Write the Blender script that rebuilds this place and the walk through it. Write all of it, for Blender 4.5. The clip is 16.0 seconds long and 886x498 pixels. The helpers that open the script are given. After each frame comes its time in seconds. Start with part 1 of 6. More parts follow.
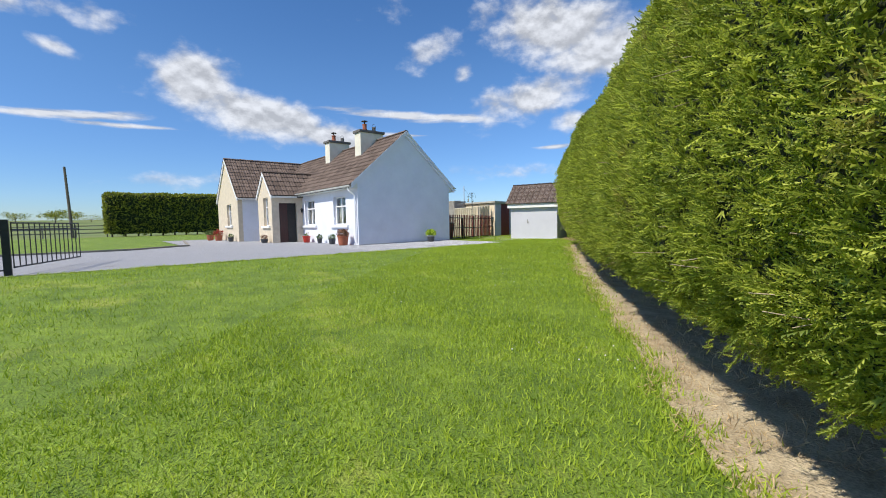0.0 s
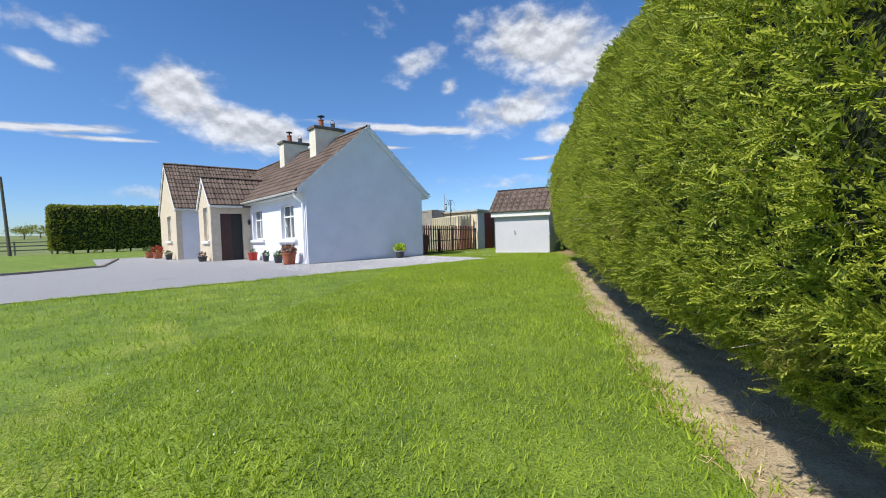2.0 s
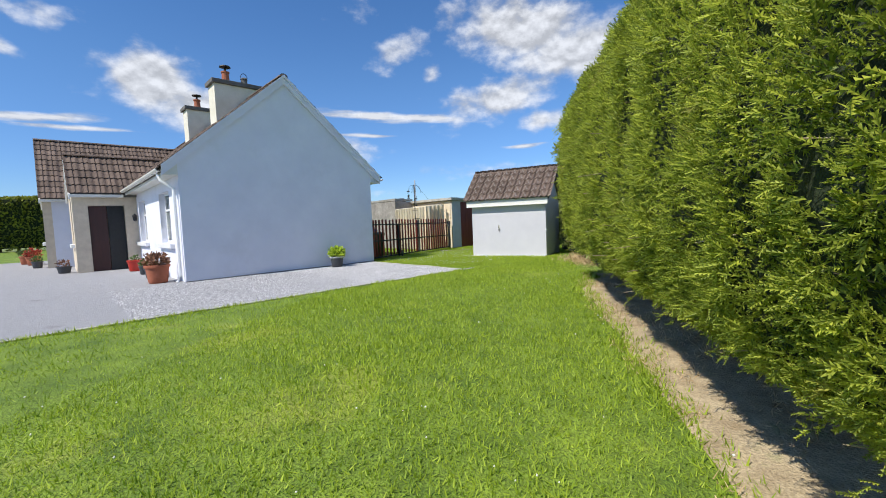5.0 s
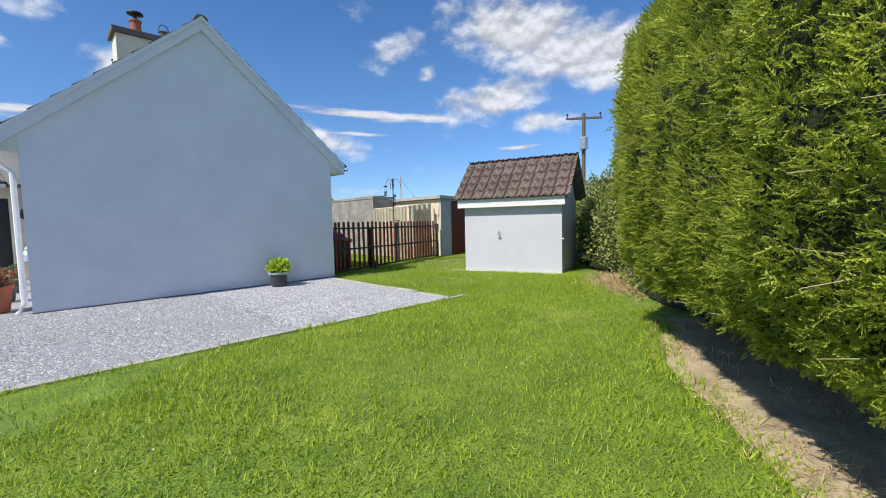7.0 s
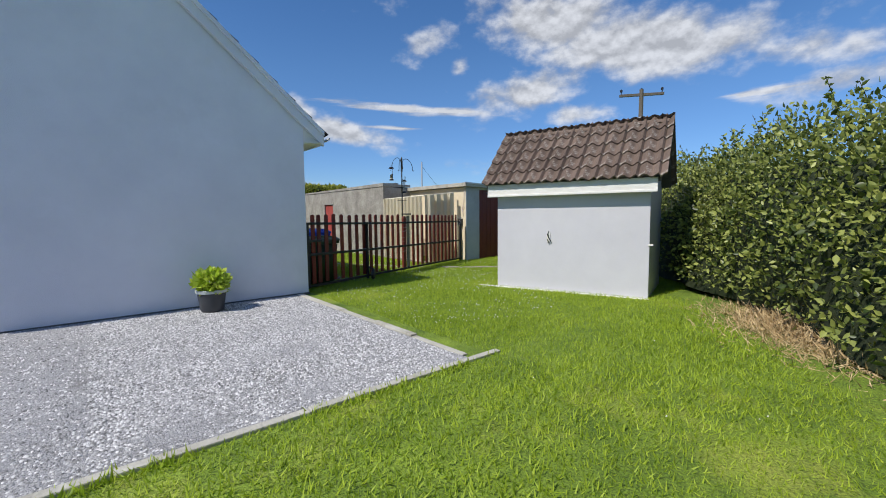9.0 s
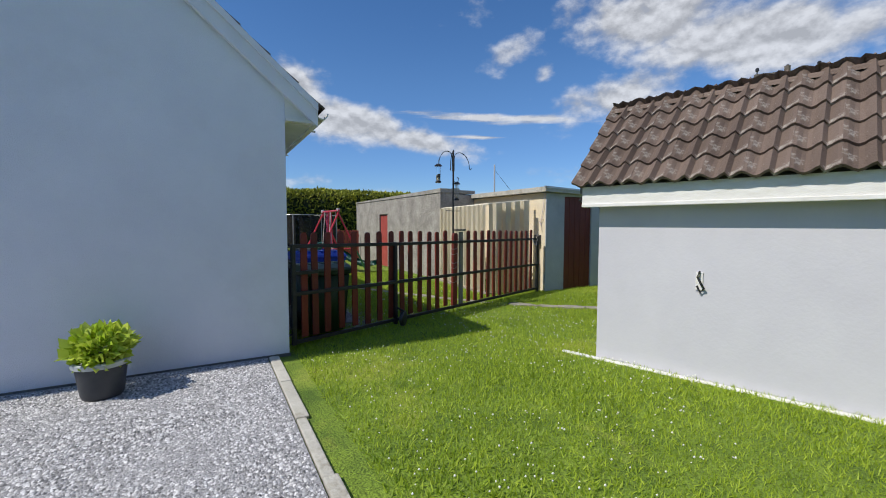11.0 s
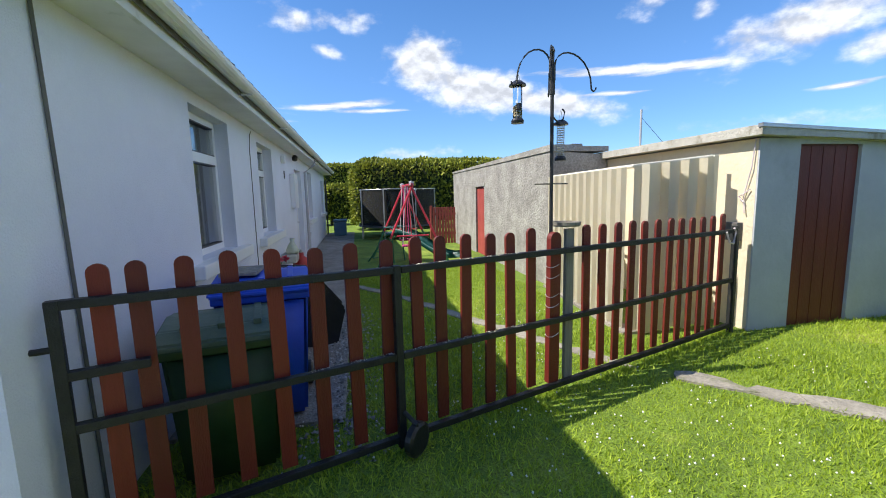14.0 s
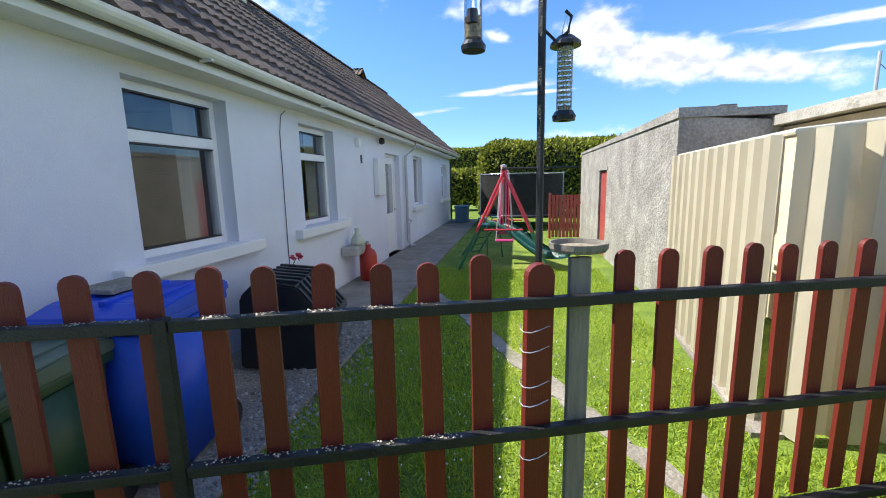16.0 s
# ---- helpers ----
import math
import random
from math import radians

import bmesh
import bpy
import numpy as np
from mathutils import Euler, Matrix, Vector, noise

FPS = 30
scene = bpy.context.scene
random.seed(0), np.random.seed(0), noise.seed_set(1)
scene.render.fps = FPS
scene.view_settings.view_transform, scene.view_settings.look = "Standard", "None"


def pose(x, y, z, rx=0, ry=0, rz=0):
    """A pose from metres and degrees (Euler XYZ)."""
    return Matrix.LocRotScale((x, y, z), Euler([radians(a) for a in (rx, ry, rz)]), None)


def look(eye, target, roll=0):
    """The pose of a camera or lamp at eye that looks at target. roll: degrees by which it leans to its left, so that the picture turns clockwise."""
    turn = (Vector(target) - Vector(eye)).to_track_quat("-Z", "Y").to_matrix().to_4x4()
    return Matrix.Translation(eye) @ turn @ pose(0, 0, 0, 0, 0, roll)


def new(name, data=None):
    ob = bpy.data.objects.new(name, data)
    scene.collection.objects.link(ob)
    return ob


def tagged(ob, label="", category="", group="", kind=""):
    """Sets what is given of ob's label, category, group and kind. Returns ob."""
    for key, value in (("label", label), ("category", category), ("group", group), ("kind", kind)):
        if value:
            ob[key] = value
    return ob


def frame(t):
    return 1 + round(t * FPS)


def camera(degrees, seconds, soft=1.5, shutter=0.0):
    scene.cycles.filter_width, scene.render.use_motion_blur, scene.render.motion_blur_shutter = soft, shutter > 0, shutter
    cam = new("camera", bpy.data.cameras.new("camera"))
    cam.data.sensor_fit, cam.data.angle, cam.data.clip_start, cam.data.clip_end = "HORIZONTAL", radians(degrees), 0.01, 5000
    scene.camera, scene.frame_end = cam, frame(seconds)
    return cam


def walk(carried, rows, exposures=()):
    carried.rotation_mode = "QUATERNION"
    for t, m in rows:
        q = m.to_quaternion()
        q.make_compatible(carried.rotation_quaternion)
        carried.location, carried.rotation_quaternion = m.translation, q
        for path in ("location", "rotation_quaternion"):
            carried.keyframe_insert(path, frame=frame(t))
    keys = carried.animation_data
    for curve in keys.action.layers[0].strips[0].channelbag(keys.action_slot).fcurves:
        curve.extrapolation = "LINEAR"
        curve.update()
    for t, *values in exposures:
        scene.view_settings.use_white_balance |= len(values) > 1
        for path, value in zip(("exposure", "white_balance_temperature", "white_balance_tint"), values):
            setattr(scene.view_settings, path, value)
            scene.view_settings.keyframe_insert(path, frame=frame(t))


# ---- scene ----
cam = camera(93.6, 16.0, soft=1.0)
PATH = [
    (0, (-0.127, -0.094, 1.408), (1.142, 1.447, 1.276), -1.1),
    (0.5, (0.499, 0.482, 1.413), (1.787, 2.008, 1.294), -1.2),
    (1, (1.191, 1.024, 1.418), (2.49, 2.542, 1.316), -1.5),
    (1.5, (1.819, 1.529, 1.406), (3.127, 3.039, 1.319), -1.6),
    (2, (2.453, 1.998, 1.427), (3.769, 3.502, 1.347), -1.7),
    (2.5, (3.122, 2.509, 1.445), (4.444, 4.007, 1.353), -2.0),
    (3, (3.803, 2.973, 1.469), (5.128, 4.467, 1.353), -2.2),
    (3.5, (4.451, 3.484, 1.492), (5.782, 4.971, 1.359), -2.6),
    (4, (5.089, 4.018, 1.532), (6.432, 5.494, 1.393), -2.6),
    (6.5, (7.979, 6.64, 1.724), (9.372, 8.07, 1.597), -1.7),
    (7, (8.583, 7.171, 1.725), (9.975, 8.601, 1.589), -1.4),
    (7.5, (9.162, 7.725, 1.714), (10.542, 9.165, 1.563), -1.3),
    (8, (9.738, 8.279, 1.695), (11.097, 9.738, 1.531), -1.1),
    (8.5, (10.335, 8.84, 1.68), (11.661, 10.328, 1.51), -0.9),
    (9, (10.889, 9.364, 1.715), (12.175, 10.887, 1.554), -0.6),
    (9.5, (11.397, 9.914, 1.713), (12.632, 11.482, 1.577), -0.5),
    (12, (13.707, 12.38, 1.918), (14.503, 14.209, 1.767), 0.1),
    (12.5, (14.04, 12.905, 1.916), (14.767, 14.759, 1.74), -0.2),
    (13, (14.324, 13.397, 1.94), (14.971, 15.279, 1.736), -0.7),
    (13.5, (14.611, 13.87, 1.968), (15.148, 15.783, 1.736), -1.2),
    (14, (14.874, 14.279, 2.005), (15.269, 16.222, 1.743), -1.4),
    (14.5, (15.185, 14.614, 2.024), (15.412, 16.581, 1.742), -1.45),
    (15, (15.472, 14.966, 2.028), (15.506, 16.943, 1.734), -1.6),
    (15.5, (15.83, 15.29, 2.024), (15.664, 17.26, 1.720), -1.5),
    (16, (16.208, 15.552, 2.017), (15.865, 17.497, 1.697), -1.3),
]
walk(cam, [(t, look(eye, target, roll)) for t, eye, target, roll in PATH], exposures=[(0, 0.16), (4, 0.20), (7.5, 0.18), (9.5, -0.10), (12, -0.02), (12.5, 0.12), (13, 0.36), (14, 0.62), (15, 0.80), (16, 0.90)])

# ---- world and sun ----
SUN_DIR = Vector((0.83, -0.02, -1.0)).normalized()
SUN_ELEVATION = math.asin(-SUN_DIR.z)
world = bpy.data.worlds.new("sky")
scene.world = world
world.use_nodes = True
wn, wl = world.node_tree.nodes, world.node_tree.links
wn.clear()


def wmath(op, a, b=0.0, c=0.0):
    n = wn.new("ShaderNodeMath")
    n.operation = op
    for k, v in enumerate((a, b, c)):
        if isinstance(v, (int, float)):
            n.inputs[k].default_value = v
        else:
            wl.new(v, n.inputs[k])
    return n.outputs[0]


sky = wn.new("ShaderNodeTexSky")
sky.sky_type = "NISHITA"
sky.sun_disc = False
sky.sun_elevation = SUN_ELEVATION
sky.sun_rotation = radians(-90)
sky.air_density, sky.dust_density, sky.ozone_density = 1.0, 0.1, 3.0
sky_out = wn.new("ShaderNodeOutputWorld")
sky_bg = wn.new("ShaderNodeBackground")
sky_bg.inputs["Strength"].default_value = 0.135
wl.new(sky_bg.outputs[0], sky_out.inputs[0])
coord = wn.new("ShaderNodeTexCoord")
sep = wn.new("ShaderNodeSeparateXYZ")
wl.new(coord.outputs["Generated"], sep.inputs[0])
az = wmath("MULTIPLY", wmath("ARCTAN2", sep.outputs[0], sep.outputs[1]), 57.2958)
el = wmath("MULTIPLY", wmath("ARCSINE", sep.outputs[2]), 57.2958)


def cloud_noise(rise, a_scale, e_scale, scale, detail):
    """Cloud texture over azimuth and elevation, sampled some degrees higher by rise."""
    at = wn.new("ShaderNodeCombineXYZ")
    wl.new(wmath("MULTIPLY", az, a_scale), at.inputs[0])
    wl.new(wmath("MULTIPLY", wmath("ADD", el, rise), e_scale), at.inputs[1])
    tex = wn.new("ShaderNodeTexNoise")
    tex.inputs["Scale"].default_value, tex.inputs["Detail"].default_value, tex.inputs["Roughness"].default_value = scale, detail, 0.56
    wl.new(at.outputs[0], tex.inputs["Vector"])
    return tex.outputs[0]


def cloud_field(clouds, sharp):
    """The largest of several soft tilted ellipses: azimuth, elevation, half widths, climb, weight."""
    total = None
    for a0, e0, aw, ew, climb, weight in clouds:
        off = wmath("SUBTRACT", az, a0)
        da = wmath("DIVIDE", off, aw)
        de = wmath("DIVIDE", wmath("SUBTRACT", wmath("SUBTRACT", el, e0), wmath("MULTIPLY", off, climb)), ew)
        d2 = wmath("ADD", wmath("MULTIPLY", da, da), wmath("MULTIPLY", de, de))
        g = wmath("MULTIPLY", wmath("EXPONENT", wmath("MULTIPLY", d2, -sharp)), weight)
        total = g if total is None else wmath("MAXIMUM", total, g)
    return total


def smooth_range(value, lo, hi, out_lo, out_hi, kind="SMOOTHSTEP"):
    n = wn.new("ShaderNodeMapRange")
    n.interpolation_type = kind
    wl.new(value, n.inputs[0])
    n.inputs[1].default_value, n.inputs[2].default_value, n.inputs[3].default_value, n.inputs[4].default_value = lo, hi, out_lo, out_hi
    return n.outputs[0]


# Clouds at azimuth 95 and 120 are unseen, added to brighten the rear wall.
HEAPS = [(9.4, 16.4, 4.2, 2.9, -0.1, 1.6), (16.5, 13.3, 8.5, 2.5, -0.20, 1.5), (26, 11.1, 7.5, 1.7, -0.16, 1.3), (55, 23, 9, 3.6, -0.1, 1.4), (65, 19.5, 13, 3.4, -0.12, 1.5), (52, 15.6, 8, 2.4, 0.2, 1.25),
         (58, 12.6, 5, 1.3, 0.0, 0.95), (38.5, 22, 4.0, 2.2, 0.35, 0.85), (42.6, 19, 1.5, 1.3, 0.3, 0.85), (34, 26.5, 3, 2, 0.2, 0.6), (-1.0, 21, 4.5, 1.4, 0.05, 0.85), (-7, 20.8, 4, 1.5, 0.0, 0.8), (-3.0, 17.7, 2.6, 0.8, -0.2, 0.75),
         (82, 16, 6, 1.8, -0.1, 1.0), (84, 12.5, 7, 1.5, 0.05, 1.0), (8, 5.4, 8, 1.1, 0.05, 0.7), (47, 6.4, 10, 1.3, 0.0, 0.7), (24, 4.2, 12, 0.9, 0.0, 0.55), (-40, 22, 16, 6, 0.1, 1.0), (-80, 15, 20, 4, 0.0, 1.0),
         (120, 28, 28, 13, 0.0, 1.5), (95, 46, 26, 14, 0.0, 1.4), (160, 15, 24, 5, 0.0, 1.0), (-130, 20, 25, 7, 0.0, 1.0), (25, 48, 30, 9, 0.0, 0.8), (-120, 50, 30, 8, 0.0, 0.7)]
STREAKS = [(-1.5, 11.5, 7.5, 0.62, 0.10, 1.0), (2.5, 10.9, 6.5, 0.32, 0.02, 0.9), (-12, 8.9, 6, 0.4, 0.12, 0.8), (36.5, 13.9, 12.5, 0.75, -0.06, 1.1), (33, 11.6, 6, 0.30, -0.03, 0.8), (54.5, 9.4, 4, 0.35, 0.05, 0.8), (77, 12.6, 5, 0.8, 0.0, 0.9)]
puff, puff_up = cloud_noise(0.0, 0.085, 0.13, 3.0, 9.0), cloud_noise(0.8, 0.085, 0.13, 3.0, 9.0)
thread = cloud_noise(0.0, 0.07, 0.50, 2.4, 7.0)
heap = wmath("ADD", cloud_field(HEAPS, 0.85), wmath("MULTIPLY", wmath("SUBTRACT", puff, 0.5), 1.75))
streak = wmath("ADD", cloud_field(STREAKS, 1.0), wmath("MULTIPLY", wmath("SUBTRACT", thread, 0.5), 1.5))
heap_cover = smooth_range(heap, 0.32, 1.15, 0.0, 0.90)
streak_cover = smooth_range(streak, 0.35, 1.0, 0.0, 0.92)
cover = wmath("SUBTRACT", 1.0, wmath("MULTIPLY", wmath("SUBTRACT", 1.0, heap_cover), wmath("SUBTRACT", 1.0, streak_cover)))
crest = wmath("SUBTRACT", puff, puff_up)
tone = wmath("MAXIMUM", smooth_range(crest, -0.12, 0.13, 3.7, 6.2, "LINEAR"), wmath("MULTIPLY", streak_cover, 6.0))
cloud_rgb = wn.new("ShaderNodeCombineColor")
wl.new(wmath("MULTIPLY", tone, 0.95), cloud_rgb.inputs[0])
wl.new(wmath("MULTIPLY", tone, 0.975), cloud_rgb.inputs[1])
wl.new(wmath("MULTIPLY", tone, 1.03), cloud_rgb.inputs[2])
sky_mix = wn.new("ShaderNodeMix")
sky_mix.data_type = "RGBA"
wl.new(cover, sky_mix.inputs["Factor"])
deep = wn.new("ShaderNodeHueSaturation")
deep.inputs["Saturation"].default_value, deep.inputs["Value"].default_value = 1.22, 0.90
wl.new(sky.outputs[0], deep.inputs["Color"])
clear = wn.new("ShaderNodeMix")
clear.data_type, clear.blend_type = "RGBA", "MULTIPLY"
wl.new(smooth_range(el, 1.0, 20.0, 1.0, 0.0), clear.inputs["Factor"])
tint = wn.new("ShaderNodeMix")
tint.data_type, tint.blend_type = "RGBA", "MULTIPLY"
tint.inputs["Factor"].default_value = 1.0
tint.inputs["B"].default_value = (0.98, 0.97, 1.07, 1)
wl.new(deep.outputs[0], tint.inputs["A"])
wl.new(tint.outputs["Result"], clear.inputs["A"])
clear.inputs["B"].default_value = (0.58, 0.75, 0.96, 1)
wl.new(clear.outputs["Result"], sky_mix.inputs["A"])
wl.new(cloud_rgb.outputs[0], sky_mix.inputs["B"])
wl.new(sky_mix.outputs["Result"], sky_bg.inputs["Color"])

sun_data = bpy.data.lights.new("sun", "SUN")
sun_data.energy, sun_data.angle, sun_data.color = 4.6, radians(0.55), (1.0, 0.95, 0.86)
sun = new("sun", sun_data)
sun.matrix_world = look((0, 0, 30), Vector((0, 0, 30)) + SUN_DIR)


# ---- materials ----
def material(name, dark, light, scale=8.0, rough=0.8, bump=0.0, metal=0.0, fine=0.0, per_object=0.0, island=0.0, stain=None, stain_scale=0.7, stain_at=0.55, through_light=0.0, stretch=None, bump_scale=None):
    """A surface with two scales of variation: a broad blend of two colours, a fine grain with relief, and stains if any."""
    m = bpy.data.materials.new(name)
    m.use_nodes = True
    nt = m.node_tree
    n, l = nt.nodes, nt.links
    b = n["Principled BSDF"]
    b.inputs["Roughness"].default_value, b.inputs["Metallic"].default_value = rough, metal
    tc = n.new("ShaderNodeTexCoord")
    vec = tc.outputs["Object"]
    if stretch:
        mp = n.new("ShaderNodeMapping")
        mp.inputs["Scale"].default_value = stretch
        l.new(vec, mp.inputs[0])
        vec = mp.outputs[0]
    n1 = n.new("ShaderNodeTexNoise")
    n1.inputs["Scale"].default_value, n1.inputs["Detail"].default_value, n1.inputs["Roughness"].default_value = scale, 6, 0.65
    l.new(vec, n1.inputs["Vector"])
    factor = n1.outputs[0]
    if per_object or island:
        src = n.new("ShaderNodeObjectInfo").outputs["Random"] if per_object else n.new("ShaderNodeNewGeometry").outputs["Random Per Island"]
        amount = per_object or island
        mx = n.new("ShaderNodeMix")
        mx.inputs["Factor"].default_value = amount
        l.new(factor, mx.inputs[2])
        l.new(src, mx.inputs[3])
        factor = mx.outputs[0]
    ramp = n.new("ShaderNodeMapRange")
    ramp.inputs[1].default_value, ramp.inputs[2].default_value = (0.3, 0.7) if not (per_object or island) else (0.15, 0.85)
    l.new(factor, ramp.inputs[0])
    mix = n.new("ShaderNodeMix")
    mix.data_type = "RGBA"
    mix.inputs["A"].default_value, mix.inputs["B"].default_value = (*dark, 1), (*light, 1)
    l.new(ramp.outputs[0], mix.inputs["Factor"])
    colour = mix.outputs["Result"]
    if stain:
        ns = n.new("ShaderNodeTexNoise")
        ns.inputs["Scale"].default_value, ns.inputs["Detail"].default_value, ns.inputs["Roughness"].default_value = stain_scale, 9, 0.7
        l.new(tc.outputs["Object"], ns.inputs["Vector"])
        sr = n.new("ShaderNodeMapRange")
        sr.inputs[1].default_value, sr.inputs[2].default_value, sr.inputs[4].default_value = stain_at, stain_at + 0.12, 0.8
        l.new(ns.outputs[0], sr.inputs[0])
        ms = n.new("ShaderNodeMix")
        ms.data_type = "RGBA"
        l.new(sr.outputs[0], ms.inputs["Factor"])
        l.new(colour, ms.inputs["A"])
        ms.inputs["B"].default_value = (*stain, 1)
        colour = ms.outputs["Result"]
    if fine:
        ng = n.new("ShaderNodeTexNoise")
        ng.inputs["Scale"].default_value, ng.inputs["Detail"].default_value, ng.inputs["Roughness"].default_value = bump_scale or scale * 9, 3, 0.7
        l.new(vec, ng.inputs["Vector"])
        gr = n.new("ShaderNodeMapRange")
        gr.inputs[1].default_value, gr.inputs[2].default_value, gr.inputs[3].default_value, gr.inputs[4].default_value = 0.25, 0.75, 1 - fine, 1 + fine
        l.new(ng.outputs[0], gr.inputs[0])
        gv = n.new("ShaderNodeHueSaturation")
        l.new(gr.outputs[0], gv.inputs["Value"])
        l.new(colour, gv.inputs["Color"])
        colour = gv.outputs[0]
    l.new(colour, b.inputs["Base Color"])
    if bump:
        nb = n.new("ShaderNodeTexNoise")
        nb.inputs["Scale"].default_value, nb.inputs["Detail"].default_value = bump_scale or scale * 9, 4
        l.new(vec, nb.inputs["Vector"])
        bp = n.new("ShaderNodeBump")
        bp.inputs["Strength"].default_value, bp.inputs["Distance"].default_value = bump, 0.02
        l.new(nb.outputs[0], bp.inputs["Height"])
        l.new(bp.outputs[0], b.inputs["Normal"])
    if through_light:
        tr = n.new("ShaderNodeBsdfTranslucent")
        l.new(colour, tr.inputs[0])
        ad = n.new("ShaderNodeMixShader")
        ad.inputs[0].default_value = through_light
        l.new(b.outputs[0], ad.inputs[1])
        l.new(tr.outputs[0], ad.inputs[2])
        l.new(ad.outputs[0], n["Material Output"].inputs[0])
    return m


M = {}
M["lawn"] = material("lawn", (0.085, 0.15, 0.012), (0.23, 0.325, 0.03), 2.2, 0.9, 1.0, fine=0.75, stain=(0.34, 0.37, 0.06), stain_scale=0.7, stain_at=0.55, bump_scale=70)
M["blade"] = material("grass_blade", (0.18, 0.29, 0.016), (0.54, 0.65, 0.06), 0.7, 0.6, island=0.5, through_light=0.4)
M["clover"] = material("clover_flower", (0.7, 0.7, 0.62), (0.85, 0.85, 0.78), 20, 0.8)
M["field"] = material("field", (0.10, 0.15, 0.03), (0.22, 0.24, 0.07), 0.03, 0.95)
M["dirt"] = material("dry_soil", (0.32, 0.24, 0.14), (0.58, 0.47, 0.30), 5, 0.95, 0.8, fine=0.35, stain=(0.17, 0.18, 0.06), stain_scale=2.5, stain_at=0.57, bump_scale=60)
M["conifer"] = material("conifer_spray", (0.13, 0.20, 0.024), (0.70, 0.76, 0.10), 1.1, 0.55, island=0.6, through_light=0.48, stain=(0.46, 0.33, 0.13), stain_scale=1.6, stain_at=0.585)
# Near-black fill for all hedge cores: the shade inside is in the colour.
M["shaded_core"] = material("hedge_inner_shade", (0.010, 0.018, 0.005), (0.030, 0.042, 0.012), 6, 0.95, 0.8)
M["pale_twig"] = material("dead_twig", (0.30, 0.22, 0.14), (0.52, 0.42, 0.30), 9, 0.85)
M["bark"] = material("bark", (0.06, 0.045, 0.03), (0.14, 0.11, 0.08), 9, 0.9, 0.8)
M["bramble"] = material("bramble_leaf", (0.05, 0.08, 0.014), (0.42, 0.46, 0.12), 1.5, 0.42, island=0.9, through_light=0.3, stain=(0.30, 0.24, 0.12), stain_scale=2.2, stain_at=0.66)
M["dead"] = material("dead_grass", (0.36, 0.24, 0.11), (0.66, 0.50, 0.28), 2, 0.85, island=0.8)
M["far_leaf"] = material("hedge_leaf", (0.07, 0.10, 0.013), (0.44, 0.45, 0.05), 0.8, 0.7, island=0.6, through_light=0.25)
M["render_wall"] = material("painted_render", (0.70, 0.715, 0.79), (0.775, 0.79, 0.86), 1.3, 0.85, 0.3, fine=0.03, bump_scale=110, stain=(0.68, 0.69, 0.75), stain_scale=0.5, stain_at=0.56)
M["cream_wall"] = material("cream_stone", (0.56, 0.47, 0.35), (0.70, 0.60, 0.46), 5, 0.85, 0.3)
M["gate_white"] = material("white_shed_paint", (0.54, 0.53, 0.575), (0.59, 0.58, 0.62), 2, 0.7, 0.07, bump_scale=40)
M["old_white"] = material("flaking_white_paint", (0.68, 0.66, 0.62), (0.80, 0.79, 0.76), 6, 0.7, 0.15, stain=(0.34, 0.31, 0.26), stain_scale=5, stain_at=0.66, stretch=(1, 1, 4))
M["pvc"] = material("white_plastic", (0.80, 0.80, 0.80), (0.86, 0.86, 0.86), 3, 0.35)
M["gutter"] = material("weathered_white_plastic", (0.66, 0.65, 0.58), (0.78, 0.77, 0.72), 3, 0.45, stain=(0.42, 0.42, 0.34), stain_scale=2.0, stain_at=0.62)
M["grey_pipe"] = material("grey_plastic_pipe", (0.42, 0.42, 0.44), (0.50, 0.50, 0.52), 4, 0.5)
M["roof_tile"] = material("concrete_roof_tile", (0.105, 0.072, 0.055), (0.20, 0.145, 0.115), 9, 0.9, 0.6, per_object=0.5, stain=(0.44, 0.41, 0.36), stain_scale=8, stain_at=0.575)
M["house_tile"] = material("dark_roof_tile", (0.070, 0.052, 0.042), (0.14, 0.105, 0.088), 9, 0.9, 0.6, per_object=0.5, stain=(0.26, 0.24, 0.21), stain_scale=7, stain_at=0.66)
M["roof_field"] = material("concrete_roof_tiles", (0.095, 0.066, 0.050), (0.20, 0.145, 0.115), 7, 0.9, 0.6, island=0.5, stain=(0.30, 0.28, 0.24), stain_scale=5, stain_at=0.67)
M["black"] = material("black_iron", (0.007, 0.0075, 0.008), (0.020, 0.021, 0.021), 14, 0.5, 0.35, stain=(0.30, 0.29, 0.27), stain_scale=14, stain_at=0.80)
M["picket"] = material("red_brown_stain", (0.095, 0.010, 0.007), (0.21, 0.023, 0.012), 5, 0.5, 0.3, per_object=0.45, stretch=(6, 6, 0.7), stain=(0.28, 0.10, 0.06), stain_scale=9, stain_at=0.76)
M["grey_wood"] = material("grey_wood", (0.19, 0.17, 0.14), (0.33, 0.30, 0.25), 6, 0.85, 0.5, stretch=(8, 8, 0.8))
M["cement"] = material("rough_cement", (0.22, 0.205, 0.185), (0.42, 0.40, 0.36), 2.4, 0.95, 1.0, fine=0.35, bump_scale=28, stain=(0.50, 0.49, 0.46), stain_scale=0.9, stain_at=0.62)
M["path"] = material("old_concrete", (0.19, 0.165, 0.135), (0.38, 0.345, 0.29), 2, 0.95, 0.8, fine=0.35, bump_scale=45, stain=(0.12, 0.11, 0.085), stain_scale=2.4, stain_at=0.56)
M["yard_concrete"] = material("worn_yard_concrete", (0.20, 0.18, 0.145), (0.37, 0.335, 0.275), 3, 0.95, 0.8, fine=0.3, bump_scale=40, stain=(0.16, 0.17, 0.08), stain_scale=3.2, stain_at=0.54)
